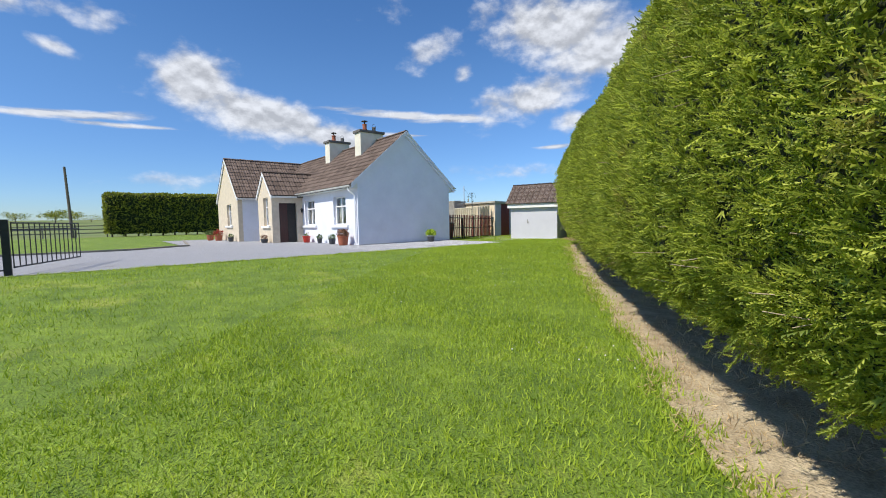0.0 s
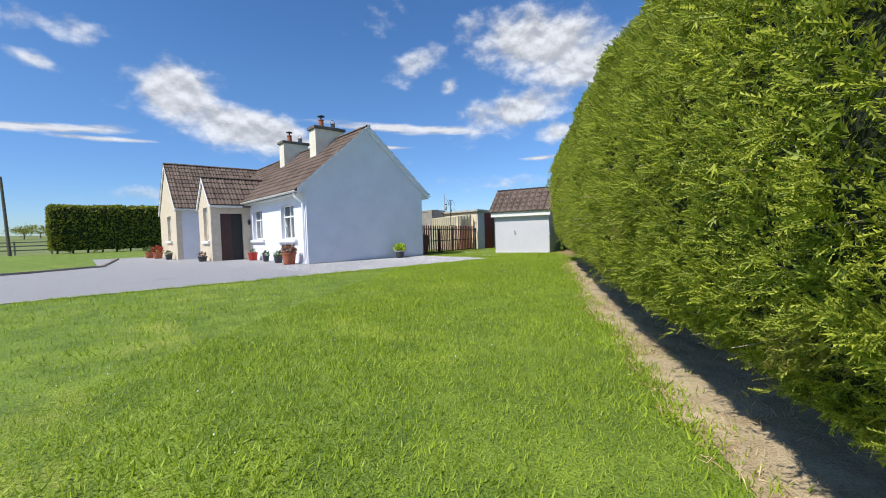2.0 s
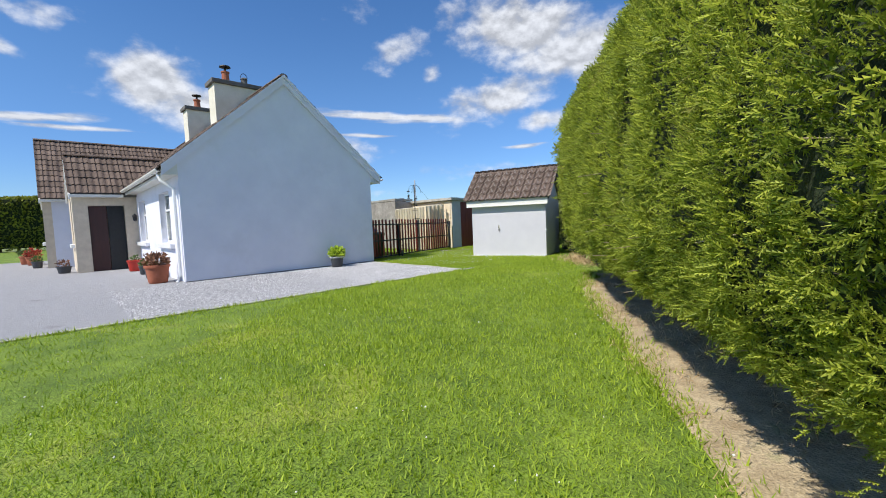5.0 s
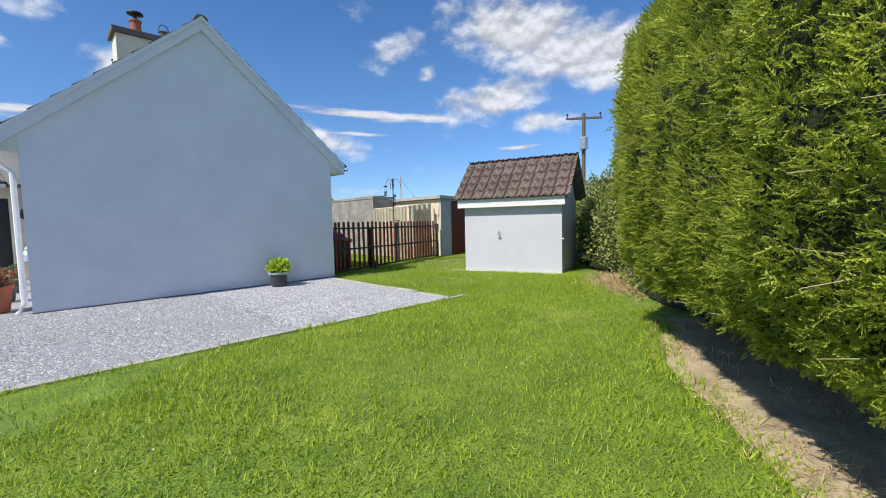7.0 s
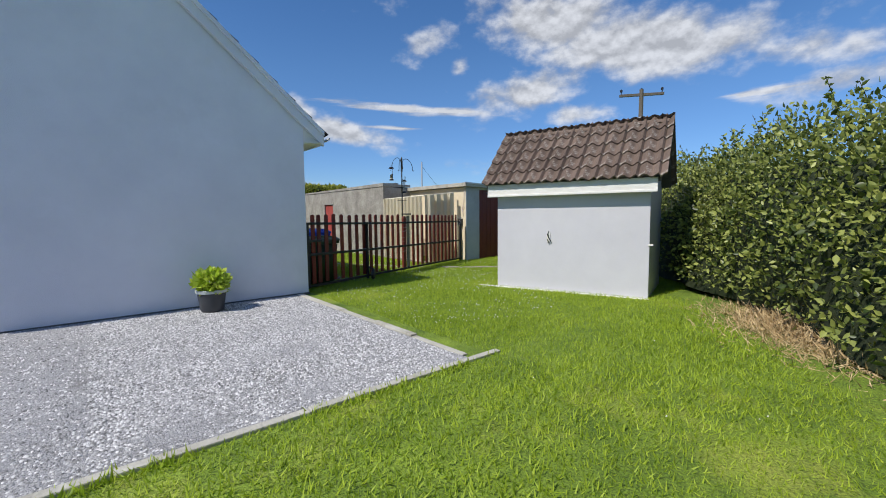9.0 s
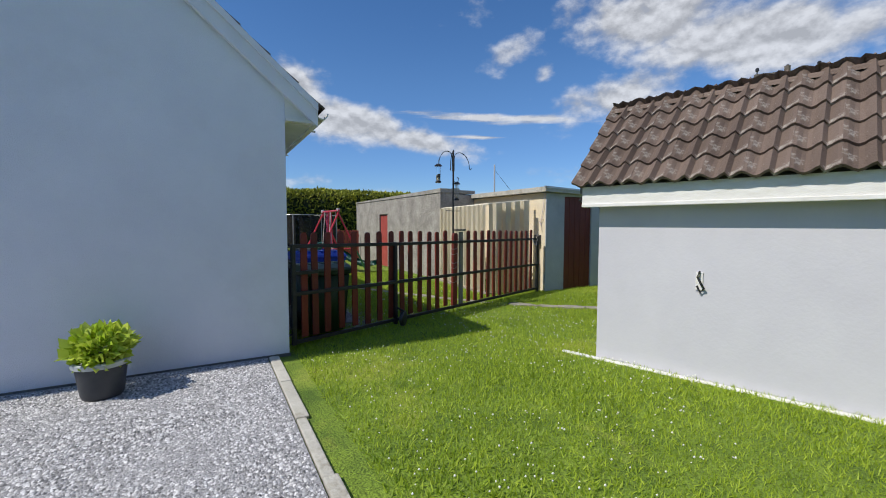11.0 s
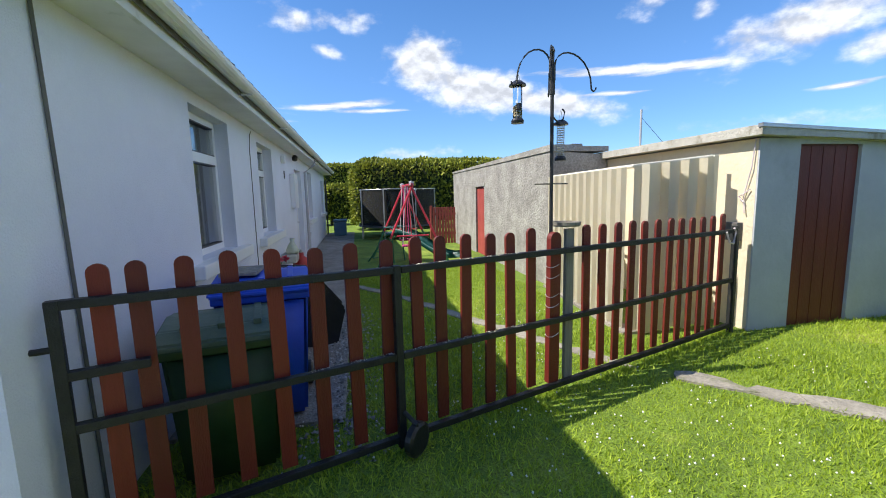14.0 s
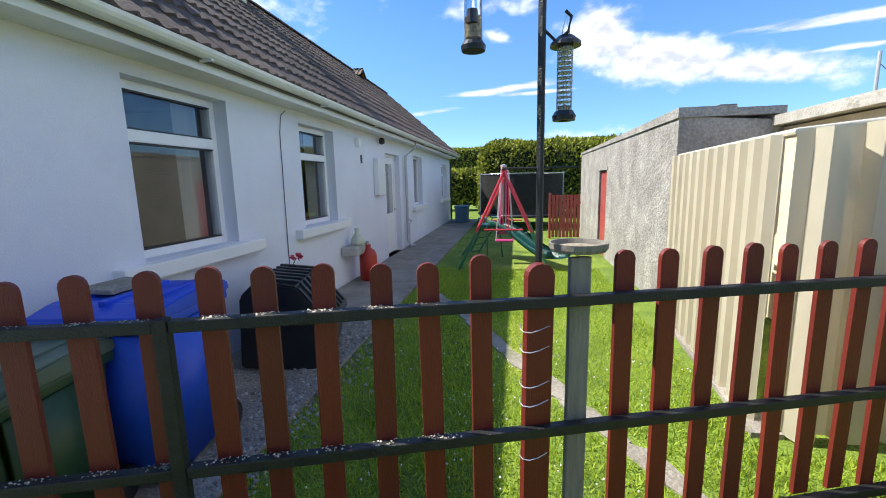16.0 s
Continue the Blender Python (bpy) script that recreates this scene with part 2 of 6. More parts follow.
M["kerb"] = material("pale_concrete", (0.38, 0.36, 0.31), (0.56, 0.54, 0.48), 4, 0.9, 0.5, stain=(0.22, 0.19, 0.13), stain_scale=2.6, stain_at=0.55)
M["gravel"] = material("gravel_bed", (0.25, 0.248, 0.256), (0.46, 0.455, 0.47), 45, 0.95, 1.0, fine=0.3, stain=(0.19, 0.185, 0.18), stain_scale=0.9, stain_at=0.60, bump_scale=90)
M["rubble"] = material("concrete_rubble", (0.15, 0.135, 0.11), (0.44, 0.42, 0.38), 6, 0.95, island=0.8)
M["stone"] = material("gravel_stone", (0.17, 0.17, 0.175), (0.70, 0.695, 0.71), 3, 0.9, island=0.9)
M["cream_metal"] = material("cream_sheet_metal", (0.70, 0.64, 0.50), (0.80, 0.75, 0.61), 2, 0.5, 0.1, stain=(0.50, 0.43, 0.30), stain_scale=1.2, stain_at=0.62, stretch=(1, 1, 0.3))
M["cream_render"] = material("cream_render", (0.66, 0.56, 0.40), (0.76, 0.66, 0.49), 2, 0.9, 0.4, stain=(0.5, 0.43, 0.33), stain_scale=1.2, stain_at=0.62)
M["grey_render"] = material("grey_render", (0.42, 0.43, 0.45), (0.50, 0.51, 0.53), 2, 0.9, 0.35, stain=(0.36, 0.36, 0.37), stain_scale=1.1, stain_at=0.58)
M["maroon"] = material("maroon_paint", (0.115, 0.017, 0.012), (0.165, 0.028, 0.019), 3, 0.55, 0.2, stretch=(4, 4, 0.6))
M["red_paint"] = material("faded_red_paint", (0.30, 0.045, 0.035), (0.42, 0.085, 0.07), 4, 0.6, 0.2)
M["swing_red"] = material("red_tube", (0.50, 0.02, 0.045), (0.62, 0.05, 0.08), 5, 0.4)
M["swing_green"] = material("green_tube", (0.02, 0.12, 0.05), (0.04, 0.20, 0.08), 5, 0.45)
M["slide"] = material("dark_green_plastic", (0.008, 0.075, 0.065), (0.015, 0.12, 0.10), 4, 0.4)
M["pink"] = material("pink_plastic", (0.65, 0.06, 0.20), (0.75, 0.10, 0.28), 4, 0.45)
M["chain"] = material("pale_rope", (0.5, 0.42, 0.42), (0.7, 0.6, 0.6), 10, 0.7)
M["bin_blue"] = material("blue_plastic", (0.010, 0.060, 0.52), (0.018, 0.095, 0.66), 3, 0.42, 0.1)
M["bin_green"] = material("green_plastic", (0.016, 0.05, 0.018), (0.03, 0.08, 0.03), 3, 0.45, 0.1)
M["bin_lid"] = material("worn_green_lid", (0.06, 0.10, 0.06), (0.13, 0.17, 0.12), 3, 0.5, 0.2)
M["black_plastic"] = material("black_plastic", (0.010, 0.010, 0.012), (0.022, 0.022, 0.026), 5, 0.35, 0.1)
M["dark_pot"] = material("dark_grey_pot", (0.035, 0.038, 0.045), (0.06, 0.063, 0.07), 5, 0.5)
M["pot_rim"] = material("pale_pot_rim", (0.42, 0.45, 0.45), (0.56, 0.58, 0.58), 8, 0.6)
M["terracotta"] = material("terracotta", (0.30, 0.085, 0.04), (0.42, 0.14, 0.075), 6, 0.8, 0.3)
M["lime_leaf"] = material("lime_leaf", (0.32, 0.46, 0.02), (0.66, 0.76, 0.12), 3, 0.5, island=0.8, through_light=0.3)
M["pot_leaf"] = material("pot_plant_leaf", (0.06, 0.12, 0.03), (0.16, 0.22, 0.06), 3, 0.6, island=0.8, through_light=0.25)
M["red_leaf"] = material("red_flower", (0.28, 0.02, 0.015), (0.46, 0.07, 0.035), 3, 0.6, island=0.8)
M["dry_leaf"] = material("withered_leaf", (0.16, 0.07, 0.04), (0.32, 0.16, 0.09), 3, 0.7, island=0.8)
M["red_can"] = material("red_metal", (0.40, 0.022, 0.012), (0.50, 0.036, 0.02), 3, 0.4)
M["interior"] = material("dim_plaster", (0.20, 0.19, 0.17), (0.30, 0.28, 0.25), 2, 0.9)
M["curtain"] = material("pale_curtain", (0.55, 0.52, 0.46), (0.70, 0.67, 0.60), 3, 0.9, stretch=(14, 14, 0.4))
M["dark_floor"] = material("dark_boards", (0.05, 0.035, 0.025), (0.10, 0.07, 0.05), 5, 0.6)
M["door_wood"] = material("dark_red_door", (0.035, 0.010, 0.009), (0.06, 0.018, 0.015), 3, 0.45, stretch=(5, 5, 0.6))
M["steel"] = material("galvanised_steel", (0.42, 0.43, 0.44), (0.55, 0.56, 0.57), 6, 0.4, metal=0.8)
M["mesh_net"] = material("black_net", (0.012, 0.012, 0.012), (0.02, 0.02, 0.02), 6, 0.8)
M["pole_wood"] = material("tarred_pole", (0.09, 0.075, 0.06), (0.17, 0.145, 0.12), 7, 0.9, 0.4, stretch=(6, 6, 0.5))
M["husk"] = material("seed_husk", (0.42, 0.36, 0.27), (0.72, 0.66, 0.54), 30, 0.9, island=0.7)
M["bag_film"] = material("bag_film", (0.50, 0.52, 0.40), (0.68, 0.70, 0.56), 9, 0.4)
M["seed"] = material("bird_seed", (0.12, 0.09, 0.05), (0.5, 0.42, 0.28), 60, 0.9)
M["chim"] = material("cream_chimney", (0.64, 0.60, 0.48), (0.76, 0.72, 0.60), 3, 0.85, 0.3)
M["slate"] = material("dark_chimney_cap", (0.10, 0.095, 0.09), (0.17, 0.16, 0.15), 6, 0.9, 0.4)
M["blue_box"] = material("faded_blue_plastic", (0.06, 0.14, 0.20), (0.10, 0.19, 0.26), 3, 0.5)

glass = bpy.data.materials.new("window_glass")
glass.use_nodes = True
gb = glass.node_tree.nodes["Principled BSDF"]
gb.inputs["Base Color"].default_value = (0.92, 0.96, 0.96, 1)
gb.inputs["Roughness"].default_value, gb.inputs["IOR"].default_value, gb.inputs["Transmission Weight"].default_value = 0.0, 1.5, 1.0
M["glass"] = glass
net = M["mesh_net"].node_tree
net_tr = net.nodes.new("ShaderNodeBsdfTransparent")
net_mix = net.nodes.new("ShaderNodeMixShader")
net_mix.inputs[0].default_value = 0.72
net.links.new(net_tr.outputs[0], net_mix.inputs[1])
net.links.new(net.nodes["Principled BSDF"].outputs[0], net_mix.inputs[2])
net.links.new(net_mix.outputs[0], net.nodes["Material Output"].inputs[0])


# ---- builders ----
def link_mesh(name, me, mat, parent=None, label="", smooth=False):
    if mat is not None:
        me.materials.append(M[mat])
    if smooth:
        me.shade_smooth()
    ob = new(name, me)
    if parent is not None:
        ob.parent = parent
        ob.matrix_parent_inverse = parent.matrix_basis.inverted()
    if label:
        tagged(ob, label)
    return ob


def part(name, bm, mat, parent=None, label="", smooth=False):
    me = bpy.data.meshes.new(name)
    bmesh.ops.recalc_face_normals(bm, faces=bm.faces)
    bm.to_mesh(me)
    bm.free()
    return link_mesh(name, me, mat, parent, label, smooth)


def thing(name, at, label, category, group="", kind=""):
    ob = new(name)
    ob.empty_display_size = 0.1
    ob.location = at
    bpy.context.view_layer.update()
    return tagged(ob, label, category, group, kind)


def box(bm, lo, hi, bevel=0.0, m=None):
    lo, hi = Vector(lo), Vector(hi)
    c, d = (lo + hi) / 2, hi - lo
    made = bmesh.ops.create_cube(bm, size=1.0, matrix=Matrix.Translation(c) @ Matrix.Diagonal((*d, 1)))["verts"]
    if bevel:
        edges = {e for v in made for e in v.link_edges}
        res = bmesh.ops.bevel(bm, geom=list(edges), offset=bevel, segments=2, affect="EDGES", profile=0.6)
        made = list({v for f in res["faces"] for v in f.verts} | {v for v in made if v.is_valid})
    if m is not None:
        bmesh.ops.transform(bm, matrix=m, verts=[v for v in made if v.is_valid])
    return bm


def boxed(lo, hi, bevel=0.0, m=None):
    return box(bmesh.new(), lo, hi, bevel, m)


def prism(points, lo, hi, axis="y", bm=None):
    """A flat outline in the two other axes, drawn out along axis from lo to hi."""
    bm = bm or bmesh.new()

    def at(p, t):
        return (p[0], t, p[1]) if axis == "y" else (t, p[0], p[1]) if axis == "x" else (p[0], p[1], t)
    a, b = [bm.verts.new(at(p, lo)) for p in points], [bm.verts.new(at(p, hi)) for p in points]
    bm.faces.new(a)
    bm.faces.new(b[::-1])
    for i in range(len(points)):
        j = (i + 1) % len(points)
        bm.faces.new((a[i], b[i], b[j], a[j]))
    return bm


def tube(points, radius, bm=None, sides=8, tip=None):
    """A round rod along points; radius may fall to tip at its end."""
    bm = bm or bmesh.new()
    pts = [Vector(p) for p in points]
    rings = []
    for i, p in enumerate(pts):
        d = (pts[min(i + 1, len(pts) - 1)] - pts[max(i - 1, 0)]).normalized()
        u = d.cross(Vector((0, 0, 1)) if abs(d.z) < 0.9 else Vector((1, 0, 0))).normalized()
        v = d.cross(u)
        r = radius if tip is None else radius + (tip - radius) * i / (len(pts) - 1)
        rings.append([bm.verts.new(p + r * (math.cos(a) * u + math.sin(a) * v)) for a in (2 * math.pi * k / sides for k in range(sides))])
    for a, b in zip(rings, rings[1:]):
        for k in range(sides):
            bm.faces.new((a[k], a[(k + 1) % sides], b[(k + 1) % sides], b[k]))
    bm.faces.new(rings[0][::-1])
    bm.faces.new(rings[-1])
    return bm


def lathe(profile, at=(0, 0, 0), sides=20, bm=None):
    """A turned shape from (radius, height) pairs."""
    bm = bm or bmesh.new()
    rings = [[bm.verts.new((at[0] + r * math.cos(a), at[1] + r * math.sin(a), at[2] + h)) for a in (2 * math.pi * k / sides for k in range(sides))] for r, h in profile]
    for a, b in zip(rings, rings[1:]):
        for k in range(sides):
            bm.faces.new((a[k], a[(k + 1) % sides], b[(k + 1) % sides], b[k]))
    if profile[0][0] > 1e-4:
        bm.faces.new(rings[0][::-1])
    if profile[-1][0] > 1e-4:
        bm.faces.new(rings[-1])
    return bm


def wall_with_holes(axis, at0, at1, a0, a1, z0, z1, holes):
    """A wall along y (axis 'x': it fills at0..at1 in x) or along x, with rectangular openings (a, b, low, high) that go through it."""
    bm = bmesh.new()
    cuts = sorted({a0, a1, *[h[0] for h in holes], *[h[1] for h in holes]})
    for p, q in zip(cuts, cuts[1:]):
        levels = [(z0, z1)]
        for h in holes:
            if h[0] <= p + 1e-6 and h[1] >= q - 1e-6:
                levels = [(z0, h[2]), (h[3], z1)]
        for lo, hi in levels:
            if hi - lo > 1e-4:
                box(bm, (at0, p, lo) if axis == "x" else (p, at0, lo), (at1, q, hi) if axis == "x" else (q, at1, hi))
    bmesh.ops.remove_doubles(bm, verts=bm.verts, dist=1e-4)
    return bm


def cloud_mesh(name, places, normals, template, faces, sizes, mat, tilt=0.6, rng=None, parent=None, up=0.0):
    """Many small copies of a leaf or blade, joined into one mesh. Each stands on its place, leaning about its normal."""
    rng = rng or np.random.default_rng(5)
    n = len(places)
    normals = normals + rng.normal(0, tilt, (n, 3)) + np.array([0, 0, up])
    normals /= np.linalg.norm(normals, axis=1)[:, None]
    other = rng.normal(0, 1, (n, 3))
    u = np.cross(normals, other)
    u /= np.linalg.norm(u, axis=1)[:, None]
    v = np.cross(normals, u)
    t = np.asarray(template, float)
    verts = places[:, None, :] + sizes[:, None, None] * (t[None, :, 0:1] * u[:, None, :] + t[None, :, 1:2] * v[:, None, :] + t[None, :, 2:3] * normals[:, None, :])
    k = len(t)
    f = np.asarray(faces, int)
    idx = (f[None] + (np.arange(n) * k)[:, None, None]).reshape(-1)
    me = bpy.data.meshes.new(name)
    me.vertices.add(n * k)
    me.vertices.foreach_set("co", verts.reshape(-1))
    me.loops.add(len(idx))
    me.loops.foreach_set("vertex_index", idx)
    me.polygons.add(n * len(f))
    me.polygons.foreach_set("loop_start", np.arange(n * len(f)) * f.shape[1])
    me.update(calc_edges=True)
    return link_mesh(name, me, mat, parent)


def grid_mesh(name, xs, ys, height, mat, keep=None, parent=None, smooth=True):
    """A sheet over a grid, at height(x, y)."""
    bm = bmesh.new()
    vs = [[bm.verts.new((x, y, height(x, y))) for x in xs] for y in ys]
    for j in range(len(ys) - 1):
        for i in range(len(xs) - 1):
            if keep is None or keep((xs[i] + xs[i + 1]) / 2, (ys[j] + ys[j + 1]) / 2):
                bm.faces.new((vs[j][i], vs[j][i + 1], vs[j + 1][i + 1], vs[j + 1][i]))
    for v in [v for v in bm.verts if not v.link_faces]:
        bm.verts.remove(v)
    return part(name, bm, mat, parent, smooth=smooth)


def smooth01(t):
    t = min(1.0, max(0.0, t))
    return t * t * (3 - 2 * t)


def ground_z(x, y):
    """The lie of the land: a lawn that rises gently to the house, and fields that climb a little far off."""
    z = 0.20 + 0.30 * smooth01((y - 1.5) / 8.5) - 0.06 * smooth01((y - 11.0) / 1.2)
    r = math.hypot(x - 8, y - 12)
    return z + 9.0 * smooth01((r - 60) / 500)


# ---- ground ----
near = [i * 1.0 for i in range(-30, 61)]
far_lo, far_hi = [-2500, -1400, -800, -500, -330, -220, -150, -100, -70, -45], [75, 100, 150, 220, 330, 500, 800, 1400, 2500]
GX, GY = far_lo + near + far_hi, far_lo + near + far_hi


def in_lawn(x, y):
    return -30 < x < 60 and -30 < y < 56


ground = tagged(grid_mesh("ground", GX, GY, ground_z, "field", keep=lambda x, y: not in_lawn(x, y)), "distant farmland fields rising gently to the horizon", "ground", kind="structure")
lawn = tagged(grid_mesh("lawn", [x / 2 for x in range(-60, 121)], [y / 2 for y in range(-60, 115)], ground_z, "lawn", keep=in_lawn), "mown green lawn sloping gently up to the house", "lawn", kind="structure")

GRAVEL_EDGE, GRAVEL_END = 11.95, 13.36


def on_gravel(x, y):
    if x > GRAVEL_END or y < GRAVEL_EDGE or y > 33.0:
        return False
    if y > 15.9 and x > 8.5:
        return False
    if x < 3.1 and y > 21.3 + 1.6 * smooth01((x - 0.5) / 2.6) and not (x > 3.1):
        return False
    return True


gravel_xs = [-28 + i * 0.5 for i in range(56)] + [i * 0.25 for i in range(0, 53)] + [13.18, 13.36]
gravel_ys = [GRAVEL_EDGE] + [12 + i * 0.25 for i in range(1, 85)]
gravel = tagged(grid_mesh("gravel_drive", gravel_xs, gravel_ys, lambda x, y: ground_z(x, y) + 0.018 + 0.006 * noise.noise((x * 2, y * 2, 0)), "gravel", keep=on_gravel), "grey gravel drive and forecourt round the house", "gravel drive", kind="structure")

rng = np.random.default_rng(11)
STONE = [(0, 0, 0.9), (0.9, 0, 0.1), (0, 0.8, 0.15), (-0.85, 0, 0.1), (0, -0.9, 0.12)]
STONE_F = [(0, 1, 2), (0, 2, 3), (0, 3, 4), (0, 4, 1)]
sx, sy = rng.uniform(7.0, 13.34, 30000), 11.98 + 4.0 * rng.uniform(0, 1, 30000) ** 1.15
sx, sy = np.append(sx, rng.uniform(10.8, 13.35, 34000)), np.append(sy, rng.uniform(11.98, 15.95, 34000))
stone_z = np.array([ground_z(a, b) + 0.016 for a, b in zip(sx, sy)])
stones = cloud_mesh("gravel_stone", np.stack([sx, sy, stone_z], 1), np.tile([0.0, 0, 1], (len(sx), 1)), STONE, STONE_F, rng.uniform(0.0055, 0.0155, len(sx)), "stone", tilt=0.25, rng=rng)
tagged(stones, "loose grey gravel chippings lying on the drive", "gravel", kind="stuff")

# edging of the drive
edge = thing("drive_edging", (5, GRAVEL_EDGE, 0.45), "weathered grey concrete edging between gravel and lawn", "edging", kind="structure")
for i in range(26):
    x0 = -12.1 + i * 1.0
    x1 = min(x0 + 0.994, 13.7)
    jog = random.uniform(-0.008, 0.008)
    part("edging_piece", boxed((x0, GRAVEL_EDGE - 0.07 + jog, 0.30), (x1, GRAVEL_EDGE + jog, 0.475 + random.uniform(-0.006, 0.006)), 0.008), "kerb", edge)
for i in range(5):
    y0 = 12.05 + i * 0.79
    part("edging_slab", boxed((13.37, y0, 0.30), (13.455 + random.uniform(-0.02, 0.02), y0 + 0.78, 0.472 + random.uniform(-0.015, 0.006)), 0.01), "kerb", edge)
lawn_edge = thing("front_lawn_edging", (0, 21.3, 0.44), "low dark edging along the curved front lawn", "edging", kind="structure")
curve_pts = [(-28 + i * 1.0, 21.3) for i in range(28)] + [(0.5 + i * 0.3, 21.3 + 1.6 * smooth01(i * 0.3 / 2.6)) for i in range(1, 9)] + [(3.1 + 0.1 * i, 22.9 + 0.9 * i) for i in range(11)]
for (xa, ya), (xb, yb) in zip(curve_pts, curve_pts[1:]):
    bm = bmesh.new()
    d = Vector((xb - xa, yb - ya, 0))
    box(bm, (0, -0.05, -0.1), (d.length, 0.05, 0.09), 0.0, Matrix.Translation((xa, ya, ground_z(xa, ya))) @ Matrix.Rotation(math.atan2(d.y, d.x), 4, "Z"))
    part("edging_piece", bm, "path", lawn_edge)

# dry soil strip under the hedge; the hedge line runs along HEDGE_DIR, d metres to its right
HEDGE_DIR, HEDGE_OUT = Vector((0.786, 0.618, 0)), Vector((0.618, -0.786, 0))


def by_hedge(s, d, z=0.0):
    p = HEDGE_DIR * s + HEDGE_OUT * d
    return Vector((p.x, p.y, z))


def soil_edge(s):
    """How far from the hedge line the bare soil begins, s metres along it."""
    return 0.90 + 0.14 * smooth01((s - 10.0) / 4.5) + 0.4 * smooth01((s - 14.6) / 1.8) + 0.13 * noise.noise((s * 0.6, 3, 0)) + 0.10 * noise.noise((s * 2.6, 7, 0))


bm = bmesh.new()
S = [-12 + 0.4 * i for i in range(72)]
rows = []
for s in S:
    left = soil_edge(s)
    row = []
    for k, d in enumerate((left, left + 0.25, 1.7, 2.6, 4.2)):
        p = by_hedge(s, d)
        row.append(bm.verts.new((p.x, p.y, ground_z(p.x, p.y) + (0.004 if k == 0 else 0.02))))
    rows.append(row)
for a, b in zip(rows, rows[1:]):
    for k in range(4):
        bm.faces.new((a[k], a[k + 1], b[k + 1], b[k]))
tagged(part("soil_strip", bm, "dirt", smooth=True), "dry bare soil and dead grass under the hedge", "soil", kind="structure")

# concrete path behind the house, and the narrow path across the yard
rear_path = tagged(part("rear_path", boxed((13.60, 17.1, 0.30), (14.72, 32.6, 0.47), 0.01), "path"), "old grey concrete path along the rear wall", "path", kind="structure")
trail = [(19.2, 15.6), (18.3, 16.3), (17.75, 16.8), (17.15, 17.5), (16.6, 18.4), (16.15, 19.25), (15.5, 20.5), (14.9, 21.4), (14.6, 21.8)]
yard_path = thing("yard_path", (17.15, 17.5, 0.44), "narrow broken concrete path crossing the back lawn", "path", kind="structure")
for (xa, ya), (xb, yb) in zip(trail, trail[1:]):
    d = Vector((xb - xa, yb - ya))
    count = max(2, int(d.length / 0.42))
    for k in range(count):
        if random.random() < 0.06:
            continue
        c = Vector((xa, ya)) + d * ((k + 0.5) / count)
        u_, v_ = d.normalized(), Vector((-d.y, d.x)).normalized()
        half_l, half_w = d.length / count * 0.66, (0.09 if c.y > 17.3 else 0.12)
        ring = []
        for q in range(9):
            a = 2 * math.pi * q / 9 + 0.2
            rr = 1 + random.uniform(-0.32, 0.25)
            p = c + u_ * (math.cos(a) * half_l * rr) + v_ * (math.sin(a) * half_w * rr)
            ring.append((p.x, p.y))
        z = ground_z(c.x, c.y)
        part("path_slab", prism(ring, z - 0.05, z + 0.010 + random.uniform(0, 0.012), "z"), "yard_concrete", yard_path)

rx_ = np.concatenate([rng.normal(14.72, 0.14, 1500), rng.uniform(13.75, 14.7, 900)])
ry_ = np.concatenate([rng.uniform(16.6, 20.2, 1500), rng.uniform(17.2, 19.6, 900)])
rz_ = np.where(rx_ < 14.72, np.where(ry_ > 17.1, 0.468, 0.445), 0.443)
tagged(cloud_mesh("path_rubble", np.stack([rx_, ry_, rz_], 1), np.tile([0.0, 0, 1], (len(rx_), 1)), STONE, STONE_F, rng.uniform(0.006, 0.030, len(rx_)) * rng.uniform(0.5, 1, len(rx_)), "rubble", 0.3, rng), "broken concrete crumbs and grit along the rear path", "rubble", kind="stuff")

# ---- house ----
BASE, RIDGE_X, RIDGE_Z, SLOPE = 0.40, 11.02, 5.56, 0.868
FX, RX, GY0, GY1 = 8.46, 13.58, 16.01, 32.4
house = thing("house", (11.0, 24.0, BASE), "white rendered bungalow with a brown tiled roof and porch", "house")


def roof_z(x):
    return RIDGE_Z - SLOPE * abs(x - RIDGE_X)


REAR_HOLES = [(18.09, 19.14, 1.49, 2.79), (20.45, 21.44, 1.48, 2.77), (23.88, 24.95, 0.44, 2.62), (26.3, 27.3, 1.4, 2.7), (30.5, 31.6, 1.4, 2.62)]
FRONT_HOLES = [(17.15, 18.42, 1.34, 2.64), (20.65, 21.92, 1.34, 2.64)]
part("rear_wall", wall_with_holes("x", RX - 0.28, RX, GY0 + 0.28, GY1 - 0.28, BASE - 0.2, 3.02, REAR_HOLES), "render_wall", house)
part("front_wall", wall_with_holes("x", FX, FX + 0.28, GY0 + 0.28, GY1 - 0.28, BASE - 0.2, 3.02, FRONT_HOLES + [(22.7, 24.2, BASE, 2.6), (27, 30, BASE, 2.6)]), "render_wall", house)
for name, y0, y1 in (("gable_wall", GY0, GY0 + 0.28), ("far_gable_wall", GY1 - 0.28, GY1)):
    part(name, prism([(FX, BASE - 0.2), (RX, BASE - 0.2), (RX, roof_z(RX) - 0.13), (RIDGE_X, RIDGE_Z - 0.13), (FX, roof_z(FX) - 0.13)], y0, y1), "render_wall", house)
# Thin strip along the gable's foot, darker than the render above.
part("plinth", boxed((FX - 0.01, GY0 - 0.012, BASE - 0.2), (RX + 0.012, GY0 - 0.002, 0.475)), "slate", house, "dark line at the foot of the gable")
